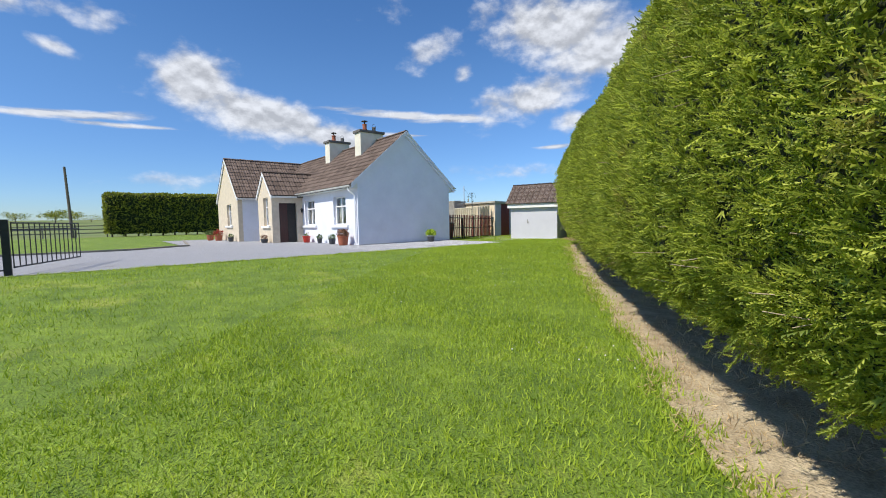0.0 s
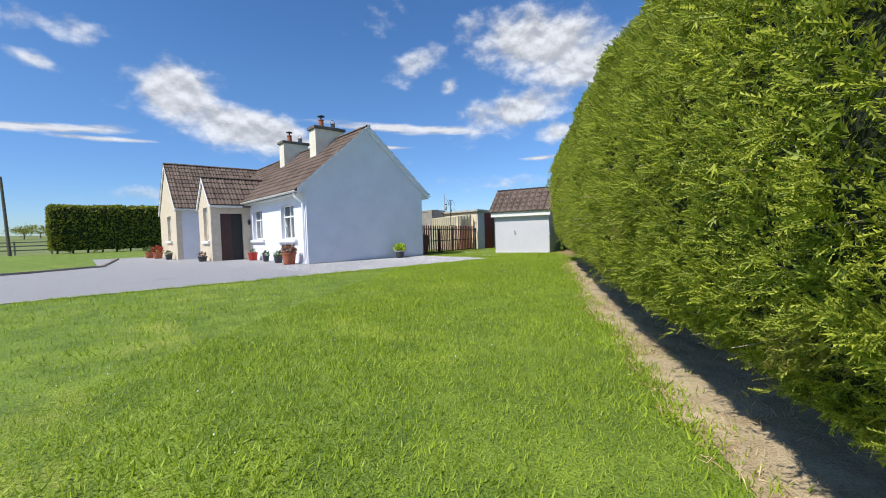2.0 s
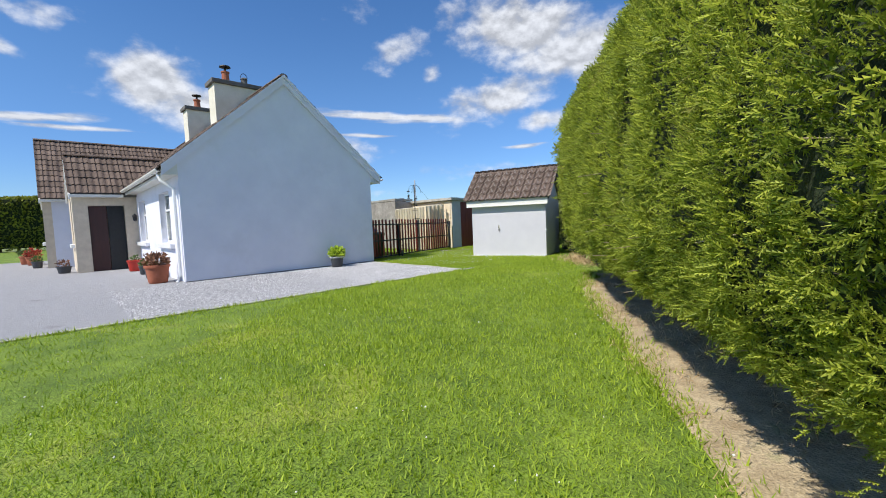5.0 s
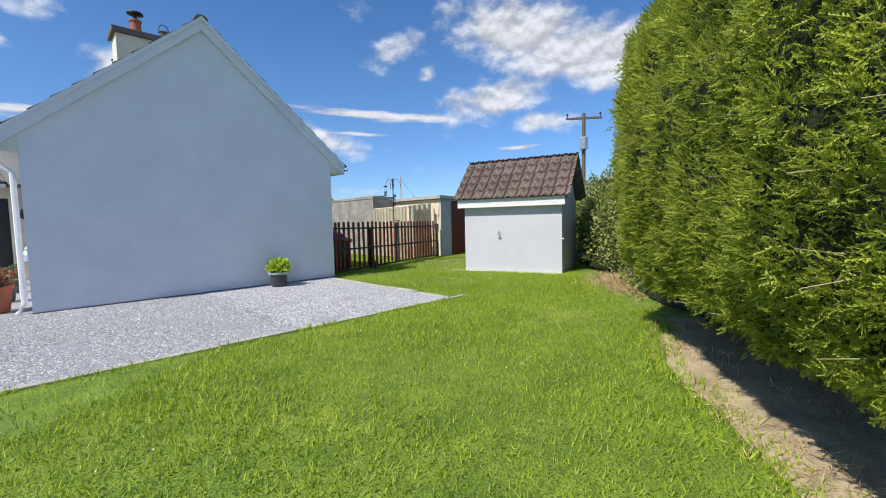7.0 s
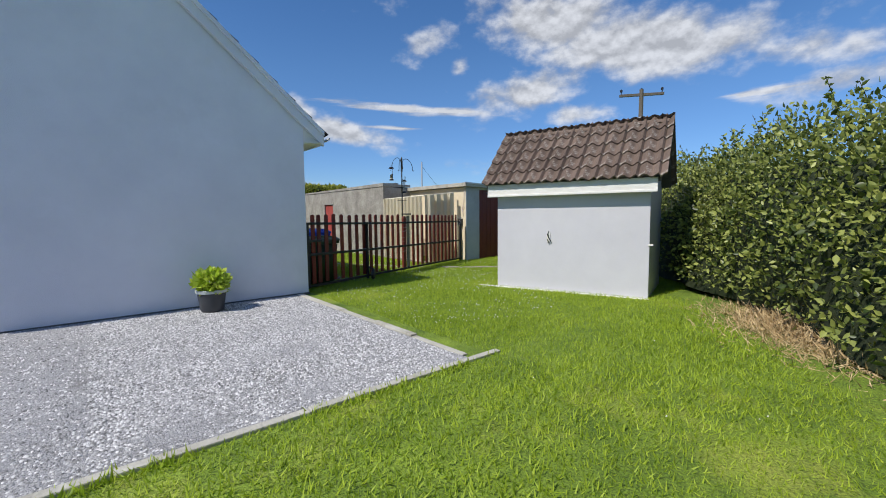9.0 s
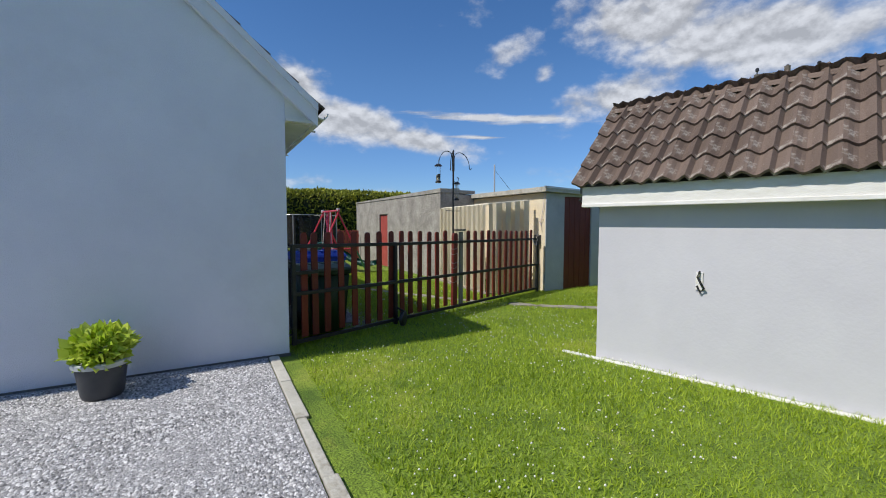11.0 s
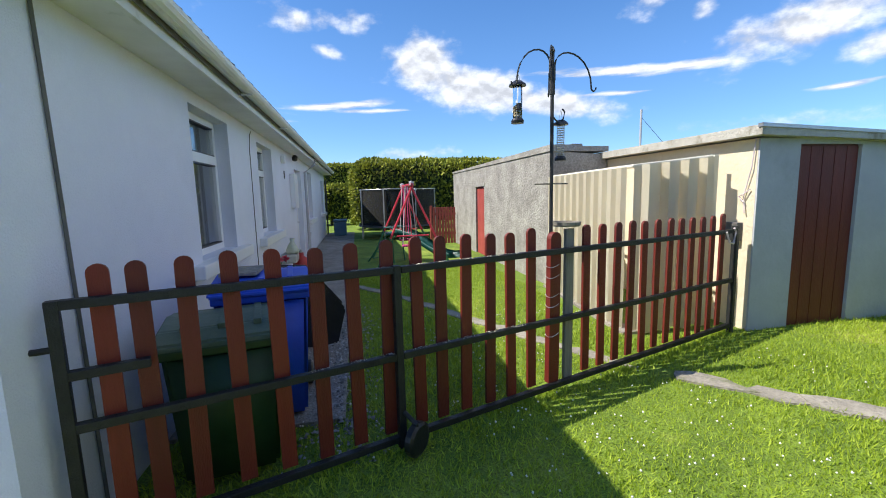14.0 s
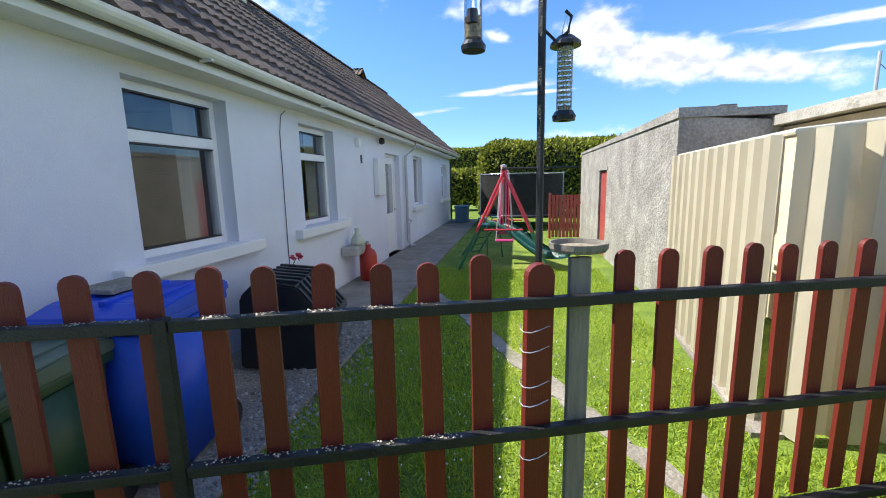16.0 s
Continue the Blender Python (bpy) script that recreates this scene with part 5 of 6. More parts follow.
wheelie_bin((14.10, 16.80, 0.47), 12, 0.58, 0.56, 0.88, "bin_green", "bin_lid", "dark green wheelie bin with a worn lid")
wheelie_bin((14.19, 17.43, 0.47), 8, 0.60, 0.66, 1.00, "bin_blue", "bin_blue", "bright blue wheelie bin beside the rear wall")
slate_thing = thing("slate_piece", (14.0, 17.5, 1.48), "flat broken grey slate lying on the bin lid", "slate")
part("slab", boxed((13.93, 17.30, 1.480), (14.17, 17.60, 1.505), 0.004, None), "path", slate_thing)

tub = thing("black_crate", (13.98, 18.9, 0.47), "black ribbed plastic composter leaning by the wall", "plastic crate")
TM = Matrix.Translation((14.12, 18.95, 0.47)) @ Matrix.Rotation(radians(14), 4, "Z") @ Matrix.Rotation(radians(7), 4, "Y")
bm = prism([(-0.28, 0.0), (0.40, 0.0), (0.46, 0.42), (0.14, 0.74), (-0.20, 0.76), (-0.32, 0.61)], -0.40, 0.40, "y")
bmesh.ops.bevel(bm, geom=bm.edges[:], offset=0.02, segments=2, affect="EDGES")
bmesh.ops.transform(bm, matrix=TM, verts=bm.verts)
part("body", bm, "black_plastic", tub)
for k in range(6):
    part("rib", boxed((-0.20, -0.31 + k * 0.118, 0.748), (0.13, -0.27 + k * 0.118, 0.772), 0.006, TM), "black_plastic", tub)
    part("side_rib", boxed((-0.012, -0.31 + k * 0.118, 0.0), (0.40, -0.27 + k * 0.118, 0.024), 0.006, TM @ Matrix.Translation((0.14, 0, 0.735)) @ Matrix.Rotation(radians(45), 4, "Y")), "black_plastic", tub)

can = thing("red_gas_bottle", (13.86, 21.85, 0.47), "bright red gas bottle standing on the path", "gas bottle")
part("body", lathe([(0.0, 0), (0.12, 0.0), (0.14, 0.03), (0.14, 0.40), (0.11, 0.48), (0.05, 0.52), (0.05, 0.58), (0.0, 0.58)], (13.87, 21.85, 0.47), 20), "red_can", can, smooth=True)
part("valve", lathe([(0.03, 0), (0.03, 0.05), (0.0, 0.06)], (13.87, 21.85, 1.05), 10), "steel", can)
trough = thing("wall_trough", (13.75, 21.9, 0.9), "pale concrete trough fixed to the rear wall", "trough")
part("bowl", boxed((13.585, 21.45, 0.92), (13.85, 22.0, 1.06), 0.03), "kerb", trough)


def leaves(name, parent, centre, radii, count, size, mat, seed=3, up=0.4):
    r = np.random.default_rng(seed)
    d = r.normal(0, 1, (count, 3))
    d /= np.linalg.norm(d, axis=1)[:, None]
    places = np.array(centre) + d * np.array(radii) * (r.uniform(0.35, 1.0, (count, 1)))
    t = [(0, 0, 0), (0.35, 0.22, 0.45), (0.0, 0.05, 1.0), (-0.35, 0.22, 0.45)]
    return cloud_mesh(name, places, d, t, [(0, 1, 2, 3)], r.uniform(0.7, 1.3, count) * size, mat, 0.5, r, parent, up)


def flower_pot(at, r, h, mat, label, leaf_mat, leaf_n, leaf_r, leaf_size, rim_mat=None, seed=1, tall=1.0):
    p = thing("flower_pot", at, label, "flower pot", "flower pots round the house")
    part("pot", lathe([(0.0, 0), (r * 0.72, 0.0), (r * 0.78, h * 0.1), (r * 0.94, h * 0.86), (r * 0.94, h * 0.88)], at, 24), mat, p, smooth=True)
    part("rim", lathe([(r * 0.90, h * 0.86), (r * 1.04, h * 0.86), (r * 1.06, h * 0.98), (r * 1.0, h), (r * 0.9, h), (r * 0.88, h * 0.9)], at, 24), rim_mat or mat, p)
    part("soil", lathe([(0.0, h * 0.9), (r * 0.88, h * 0.88), (r * 0.9, h * 0.86)], at, 20), "bark", p)
    if leaf_n:
        ob = leaves("plant", p, (at[0], at[1], at[2] + h + leaf_r * 0.45 * tall), (leaf_r, leaf_r, leaf_r * 0.7 * tall), leaf_n, leaf_size, leaf_mat, seed=seed)
        part("stem", tube([(at[0], at[1], at[2] + h * 0.9), (at[0], at[1], at[2] + h + leaf_r * 0.5)], 0.01), "bark", p)
    return p


flower_pot((12.08, 15.62, 0.46), 0.185, 0.30, "dark_pot", "dark grey pot with bright lime-green leaves", "lime_leaf", 520, 0.205, 0.09, "pot_rim", 4)
flower_pot((8.02, 16.62, 0.46), 0.25, 0.42, "terracotta", "large terracotta pot with a withered brown plant", "dry_leaf", 260, 0.24, 0.09, None, 5)
flower_pot((8.10, 17.9, 0.46), 0.17, 0.26, "dark_pot", "small dark pot beneath the front window", "pot_leaf", 120, 0.15, 0.07, None, 6)
flower_pot((8.14, 19.4, 0.46), 0.13, 0.24, "dark_pot", "small dark pot with a green plant", "pot_leaf", 120, 0.12, 0.07, None, 7, 1.3)
flower_pot((8.12, 21.0, 0.46), 0.20, 0.34, "red_can", "glossy red pot by the porch", "pot_leaf", 60, 0.12, 0.06, None, 8)
flower_pot((6.52, 22.7, 0.46), 0.19, 0.22, "dark_pot", "low brown pot with trailing flowers", "dry_leaf", 140, 0.18, 0.06, None, 9)
flower_pot((5.85, 26.9, 0.46), 0.17, 0.26, "dark_pot", "dark pot beside the wing", "pot_leaf", 120, 0.16, 0.07, None, 10)
flower_pot((5.70, 29.4, 0.46), 0.24, 0.36, "terracotta", "terracotta pot with orange flowers by the wing", "red_leaf", 200, 0.28, 0.09, None, 12)
flower_pot((5.45, 30.6, 0.46), 0.22, 0.36, "terracotta", "terracotta pot with a leafy plant", "pot_leaf", 200, 0.26, 0.09, None, 13)

sprig = thing("red_flower", (13.78, 19.35, 0.47), "single red flower on a thin stem behind the composter", "flower")
part("stem", tube([(13.78, 19.40, 0.468), (13.86, 19.42, 1.0), (13.98, 19.44, 1.27)], 0.005, sides=5), "pot_leaf", sprig)
leaves("petals", sprig, (13.99, 19.44, 1.28), (0.035, 0.035, 0.02), 26, 0.05, "swing_red", seed=81)
leaves("leaves", sprig, (13.83, 19.41, 0.8), (0.05, 0.05, 0.2), 14, 0.06, "pot_leaf", seed=82)
bag = thing("plastic_bag", (13.80, 21.72, 1.06), "crumpled pale plastic bag in the wall trough", "bag")
bm = lathe([(0.0, 0.0), (0.09, 0.0), (0.11, 0.05), (0.07, 0.13), (0.03, 0.20), (0.05, 0.26), (0.0, 0.25)], (13.76, 21.70, 1.061), 14)
for v in bm.verts:
    v.co += Vector((noise.noise(v.co * 14), noise.noise(v.co * 14 + Vector((5, 0, 0))), 0)) * 0.025
part("film", bm, "bag_film", bag, smooth=True)

# ---- play things on the back lawn ----
swing = thing("swing_set", (16.0, 24.0, 0.44), "red and green metal garden swing set", "swing set")
for y in (22.95, 24.75):
    for sgn in (-1, 1):
        foot, top = Vector((16.0 + sgn * 0.80, y + (-0.12 if y < 24 else 0.12), 0.42)), Vector((16.0 - sgn * 0.04, y, 2.24))
        mid = foot.lerp(top, 0.38)
        part("leg", tube([mid, top], 0.024), "swing_red", swing)
        part("leg_foot", tube([foot, mid], 0.026), "swing_green", swing, "green lower leg")
    part("cross_brace", tube([(15.66, y, 1.15), (16.34, y, 1.15)], 0.016), "swing_red", swing)
    part("top_cap", lathe([(0.0, -0.05), (0.05, -0.04), (0.05, 0.04), (0.0, 0.05)], (16.0, y, 2.24), 10), "pot_rim", swing)
part("top_bar", tube([(16.0, 22.85, 2.22), (16.0, 24.85, 2.22)], 0.026), "swing_red", swing)
for y, z, mat in ((23.5, 0.86, "pink"), (24.2, 0.92, "pink")):
    part("swing_seat", boxed((15.83, y - 0.08, z), (16.17, y + 0.08, z + 0.04), 0.012), mat, swing, "pink plastic swing seat")
    for sx_ in (-0.16, 0.16):
        part("swing_rope", tube([(16.0 + sx_, y, z + 0.03), (16.0 + sx_ * 0.4, y, 2.2)], 0.011, sides=6), "chain", swing)
for k in range(4):
    part("glider_bar", tube([(15.9 + 0.06 * k, 23.85, 0.95 + 0.02 * k), (15.94 + 0.04 * k, 23.95, 2.2)], 0.012, sides=6), "swing_red" if k % 2 else "pink", swing)

slide = thing("garden_slide", (16.4, 23.6, 0.44), "dark green plastic slide beside the swing", "slide")
sa, sb = Vector((15.78, 24.05, 1.12)), Vector((17.05, 22.92, 0.52))
sd = (sb - sa).normalized()
side = Vector((-sd.y, sd.x, 0)).normalized()
bm = bmesh.new()
rows = []
for k in range(13):
    t = k / 12
    c = sa.lerp(sb, t) + Vector((0, 0, 0.05 * math.sin(t * math.pi * 2.2) + (0.10 * (t - 0.8) / 0.2 if t > 0.8 else 0)))
    rows.append([bm.verts.new(c + side * w + Vector((0, 0, z))) for w, z in ((-0.20, 0.14), (-0.17, 0.02), (-0.10, 0.0), (0.10, 0.0), (0.17, 0.02), (0.20, 0.14))])
for a, b in zip(rows, rows[1:]):
    for k in range(5):
        bm.faces.new((a[k], a[k + 1], b[k + 1], b[k]))
bmesh.ops.solidify(bm, geom=bm.faces[:], thickness=0.012)
part("chute", bm, "slide", slide, smooth=True)
part("platform", boxed((15.5, 23.95, 1.08), (15.86, 24.35, 1.14), 0.015), "slide", slide)
for sgn in (-1, 1):
    c = Vector((15.66, 24.18, 0))
    part("hand_rail", tube([c + side * 0.2 * sgn + Vector((-0.1, 0, 1.12)), c + side * 0.2 * sgn + Vector((-0.06, 0, 1.26)), c + side * 0.2 * sgn + Vector((0.1, -0.08, 1.27)), c + side * 0.2 * sgn + Vector((0.2, -0.14, 1.16))], 0.022), "slide", slide)
    part("ladder_rail", tube([c + side * 0.2 * sgn + Vector((0.0, 0, 1.1)), c + side * 0.24 * sgn + Vector((-0.42, 0.3, 0.44))], 0.018), "swing_green", slide)
    part("support_leg", tube([c + side * 0.18 * sgn + Vector((0.1, -0.1, 1.1)), c + side * 0.22 * sgn + Vector((0.14, -0.16, 0.44))], 0.018), "swing_green", slide)
for k in range(4):
    p = Vector((15.66, 24.18, 0)).lerp(Vector((15.27, 24.46, 0)), k / 4 + 0.1)
    part("rung", tube([p + side * 0.21 + Vector((0, 0, 1.0 - k * 0.16)), p - side * 0.21 + Vector((0, 0, 1.0 - k * 0.16))], 0.014), "swing_green", slide)

tramp = thing("trampoline", (16.4, 30.2, 0.44), "round trampoline with a dark safety net", "trampoline")
TC = Vector((16.4, 30.2, 0))
part("mat", lathe([(0.0, 0.92), (1.25, 0.92), (1.25, 0.90), (0.0, 0.90)], TC, 32), "black_plastic", tramp)
part("pad", lathe([(1.20, 0.93), (1.48, 0.93), (1.5, 0.90), (1.48, 0.88), (1.2, 0.88)], TC, 32), "dark_pot", tramp)
part("net", lathe([(1.40, 0.95), (1.40, 2.2)], TC, 36), "mesh_net", tramp, "dark mesh safety net")
for k in range(8):
    a = 2 * math.pi * k / 8 + 0.35
    part("net_post", tube([TC + Vector((1.45 * math.cos(a), 1.45 * math.sin(a), 0.43)), TC + Vector((1.45 * math.cos(a), 1.45 * math.sin(a), 2.25))], 0.022), "steel", tramp)
part("net_ring", tube([TC + Vector((1.42 * math.cos(2 * math.pi * k / 24), 1.42 * math.sin(2 * math.pi * k / 24), 2.22)) for k in range(25)], 0.012, sides=6), "steel", tramp)

rgate = thing("red_slatted_gate", (17.5, 27.0, 0.44), "red slatted wooden gate beside the cement store", "gate")
for k in range(8):
    part("slat", boxed((17.16 + 0.092 * k, 26.99, 0.47), (17.235 + 0.092 * k, 27.01, 1.60), 0.005), "red_paint", rgate)
for z in (0.75, 1.35):
    part("rail", boxed((17.14, 27.012, z), (17.90, 27.05, z + 0.07), 0.005), "red_paint", rgate)
part("post", boxed((17.08, 26.98, 0.4), (17.14, 27.06, 1.65), 0.006), "red_paint", rgate)

bbox = thing("blue_storage_box", (14.2, 31.5, 0.47), "faded blue plastic storage box on the path", "storage box")
part("body", boxed((13.95, 31.15, 0.47), (14.42, 31.75, 1.02), 0.03), "blue_box", bbox)
part("lid", boxed((13.92, 31.12, 1.02), (14.45, 31.78, 1.10), 0.02), "blue_box", bbox)

# ---- iron entrance gate by the drive ----
iron = thing("entrance_railing", (-1.65, 12.1, 0.44), "black iron entrance railing with upright bars", "railing")
P = Vector((-1.62, 12.15, 0.43))
part("post", boxed((P.x - 0.06, P.y - 0.06, 0.35), (P.x + 0.06, P.y + 0.06, 1.62), 0.01), "black", iron)
RD = Vector((-1, -0.35, 0)).normalized()
for z in (1.52, 1.42, 0.58):
    part("rail", tube([P + Vector((0, 0, z - 0.43)), P + RD * 3.2 + Vector((0, 0, z - 0.43))], 0.018, sides=6), "black", iron)
for k in range(1, 16):
    q = P + RD * (0.2 * k)
    part("bar", tube([(q.x, q.y, 0.45), (q.x, q.y, 1.52)], 0.010, sides=6), "black", iron)
leaf = thing("entrance_gate", (-1.3, 13.2, 0.6), "open black iron entrance gate", "gate")
A, B = P + Vector((0.09, 0.05, 0.2)), P + Vector((1.05, 3.1, 0.2))
for z in (0.0, 0.78, 0.92):
    part("rail", tube([A + Vector((0, 0, z)), B + Vector((0, 0, z))], 0.018, sides=6), "black", leaf)
for k in range(0, 15):
    q = A.lerp(B, k / 14)
    part("bar", tube([q, q + Vector((0, 0, 0.92))], 0.012, sides=6), "black", leaf)


# ---- hedges ----
# one flat feathery frond: a stem with side leaflets that share its points
FROND, FROND_F = [], []
for k in range(6):
    f = k / 5
    FROND.append((0.0, 0.10 * f * f, f))
for k in range(5):
    f = k / 5
    reach = 0.25 * (1 - 0.55 * f) * (0.75 + 0.25 * math.sin(k * 2.1))
    for sgn in (-1, 1):
        FROND_F.append((k, k + 1, len(FROND)))
        FROND.append((sgn * reach, 0.10 * f * f + 0.05, f + 0.24))
SPRAY, SPRAY_F = [], []
for ang, base, long_ in ((0, 0.05, 1.0), (24, 0.05, 0.80), (-28, 0.20, 0.66)):
    ca, sa_ = math.cos(radians(ang)), math.sin(radians(ang))
    k = len(SPRAY)
    w = 0.09
    SPRAY += [(-w * ca, 0.0, base + w * sa_), (w * ca, 0.0, base - w * sa_), (sa_ * long_, 0.12, base + ca * long_)]
    SPRAY_F.append((k, k + 1, k + 2))
PROFILE = [(1.45, 0.62), (1.05, 0.72), (0.82, 1.15), (0.72, 1.7), (0.75, 2.28), (0.83, 2.72), (0.98, 3.02), (1.32, 3.26), (1.9, 3.38), (2.5, 3.3), (3.0, 2.9), (3.3, 2.2), (3.35, 1.2), (3.1, 0.7)]


def profile_point(t):
    t = t * (len(PROFILE) - 1)
    i = min(int(t), len(PROFILE) - 2)
    f = t - i
    a, b = PROFILE[i], PROFILE[i + 1]
    return a[0] + (b[0] - a[0]) * f, a[1] + (b[1] - a[1]) * f


def hedge_surface(s, t, shrink=0.0):
    """A point of the clipped hedge's skin: s metres along it, t from its near foot over the top to its back."""
    d, z = profile_point(t)
    d = 2.1 + (d - 2.1) * (1 - shrink)
    z = 0.9 + (z - 0.9) * (1 - shrink * 0.6)
    z += max(0.0, z - 1.6) * 0.20 * smooth01((s - 5.0) / 6.0)
    d += 0.12 * smooth01((s - 8.0) / 5.0)
    bulge = 0.10 * noise.noise((s * 0.45, t * 3.0, 1.0)) + 0.07 * noise.noise((s * 1.4, t * 9.0, 4.0)) + 0.075 * noise.noise((s * 4.2, t * 26.0, 2.0)) + 0.05 * noise.noise((s * 9.0, t * 50.0, 6.0)) + 0.11 * smooth01((s - 4) / 6) * noise.noise((s * 2.3, t * 15.0, 11.0))
    close = 1.0
    if s > HEDGE_END - 1.0:
        u = min(1.0, (s - HEDGE_END + 1.0) / 1.0)
        close = math.sqrt(max(0.0, 1 - u * u))
        d = 2.1 + (d - 2.1) * (0.25 + 0.75 * close)
        z = 0.9 + (z - 0.9) * (0.45 + 0.55 * close) if z > 0.9 else z
    d -= bulge
    p = by_hedge(s, d)
    return Vector((p.x, p.y, z + ground_z(p.x, p.y) - 0.2 + 0.05 * noise.noise((s * 0.7, 9, t * 4))))


HEDGE_START, HEDGE_END = -7.0, 16.45
hedge = thing("conifer_hedge", by_hedge(5, 2.1, 0.2), "tall clipped green conifer hedge with brown patches", "hedge")
# Core under the fronds, coloured near-black as the shade deep in the hedge.
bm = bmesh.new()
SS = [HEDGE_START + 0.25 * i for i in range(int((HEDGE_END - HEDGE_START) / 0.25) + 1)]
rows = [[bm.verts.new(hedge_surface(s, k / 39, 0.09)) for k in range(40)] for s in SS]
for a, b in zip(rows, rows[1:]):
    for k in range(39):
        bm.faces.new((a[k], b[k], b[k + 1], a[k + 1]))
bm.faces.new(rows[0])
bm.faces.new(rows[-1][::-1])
part("core", bm, "shaded_core", hedge, "near-black hedge core coloured for the shade between fronds")
r = np.random.default_rng(21)
NS, NT = 560, 220
skin = np.array([[hedge_surface(HEDGE_START + (HEDGE_END - HEDGE_START) * a / (NS - 1), c_ / (NT - 1)) for c_ in range(NT)] for a in range(NS)])
step_s, step_t = np.gradient(skin, axis=0), np.gradient(skin, axis=1)
facing = np.cross(step_t, step_s)
facing /= np.maximum(np.linalg.norm(facing, axis=2), 1e-9)[:, :, None]
heart = np.array([by_hedge(HEDGE_START + (HEDGE_END - HEDGE_START) * a / (NS - 1), 2.1, 1.6) for a in range(NS)])[:, None, :]
flip = np.sign(np.sum(facing * (skin - heart), axis=2))
facing *= np.where(flip == 0, 1, flip)[:, :, None]


def on_skin(count, s_lo, t_hi, sink):
    """Places spread over the hedge's skin, thinned where the growth leaves dark gaps, and the way each faces."""
    lo = (s_lo - HEDGE_START) / (HEDGE_END - HEDGE_START) * (NS - 1)
    hs, ht = r.uniform(lo, NS - 1.001, count), r.uniform(0, t_hi, count) * (NT - 1)
    i0, j0 = hs.astype(int), ht.astype(int)
    fs, ft = (hs - i0)[:, None], (ht - j0)[:, None]
    i1, j1 = np.minimum(i0 + 1, NS - 1), np.minimum(j0 + 1, NT - 1)
    at = (skin[i0, j0] * (1 - fs) + skin[i1, j0] * fs) * (1 - ft) + (skin[i0, j1] * (1 - fs) + skin[i1, j1] * fs) * ft
    gap = np.array([noise.noise((p[0] * 2.2, p[1] * 2.2, p[2] * 3.4)) + 0.6 * noise.noise((p[0] * 6, p[1] * 6, p[2] * 8)) for p in at])
    ok = gap > r.uniform(-1.05, -0.22, count)
    out = facing[i0, j0][ok]
    return at[ok] - out * r.uniform(0.0, sink, int(ok.sum()))[:, None], out


# the near face, its small inner sprays, and the rest of the hedge
p_, o_ = on_skin(142000, -2.0, 0.56, 0.07)
lean = o_ * 0.75 + np.array([-0.10, 0.04, 0.42])
tagged(cloud_mesh("foliage", p_, lean, FROND, FROND_F, r.uniform(0.032, 0.09, len(p_)), "conifer", 0.42, r, hedge, 0.0), "feathery green fronds", kind="stuff")
p_, o_ = on_skin(150000, -2.0, 0.56, 0.10)
tagged(cloud_mesh("inner_foliage", p_, o_, SPRAY, SPRAY_F, r.uniform(0.018, 0.036, len(p_)), "conifer", 0.9, r, hedge, 0.1), kind="stuff")
p_, o_ = on_skin(52000, HEDGE_START, 0.999, 0.09)
tagged(cloud_mesh("outer_foliage", p_, o_, SPRAY, SPRAY_F, r.uniform(0.04, 0.08, len(p_)), "conifer", 0.7, r, hedge, 0.2), kind="stuff")
for k in range(30):
    s = HEDGE_START + 0.5 + k * 0.78
    f = by_hedge(s, 2.0 + random.uniform(-0.2, 0.2))
    part("trunk", tube([(f.x, f.y, ground_z(f.x, f.y) - 0.05), (f.x + 0.03, f.y, 0.9), (f.x, f.y + 0.03, 1.6)], 0.05, sides=7, tip=0.03), "bark", hedge)
for k in range(290):
    s, t = random.uniform(HEDGE_START, HEDGE_END - 0.8), random.uniform(0.02, 0.32)
    p = hedge_surface(s, t, 0.06)
    q = p - HEDGE_OUT * random.uniform(0.05, 0.15) + Vector((random.uniform(-0.12, 0.12), random.uniform(-0.12, 0.12), random.uniform(-0.08, 0.06)))
    part("twig", tube([p + HEDGE_OUT * 0.08, q], 0.004, sides=4, tip=0.0018), "pale_twig", hedge, "bare pale twig")

sprig_p, sprig_n = [], []
for k in range(420):
    s, t = r.uniform(-1.0, HEDGE_END - 0.6), r.uniform(0.06, 0.40)
    p = hedge_surface(s, t, 0.03)
    d = (-HEDGE_OUT + HEDGE_DIR * r.uniform(-0.9, 0.9) + Vector((0, 0, r.uniform(-0.7, 0.6)))).normalized()
    long_ = r.uniform(0.08, 0.22)
    for j in range(16):
        f = j / 15
        q = p + d * (f * long_) + Vector((0, 0, -0.05 * f * f))
        sprig_p.append(q + Vector(r.normal(0, 0.010, 3)))
        sprig_n.append(d * 1.2 + Vector(r.normal(0, 0.5, 3)))
tagged(cloud_mesh("sprig_growth", np.array(sprig_p), np.array(sprig_n), FROND, FROND_F, r.uniform(0.03, 0.06, len(sprig_p)), "conifer", 0.35, r, hedge, 0.1), "longer untrimmed sprigs", kind="stuff")

# bramble hedge that goes on behind the store
LEAF = [(0, 0, 0), (0.24, 0.09, 0.26), (0.25, 0.04, 0.52), (0.0, -0.04, 1.0), (-0.25, 0.04, 0.52), (-0.24, 0.09, 0.26)]
LEAF_F = [(0, 1, 2, 3), (0, 3, 4, 5)]


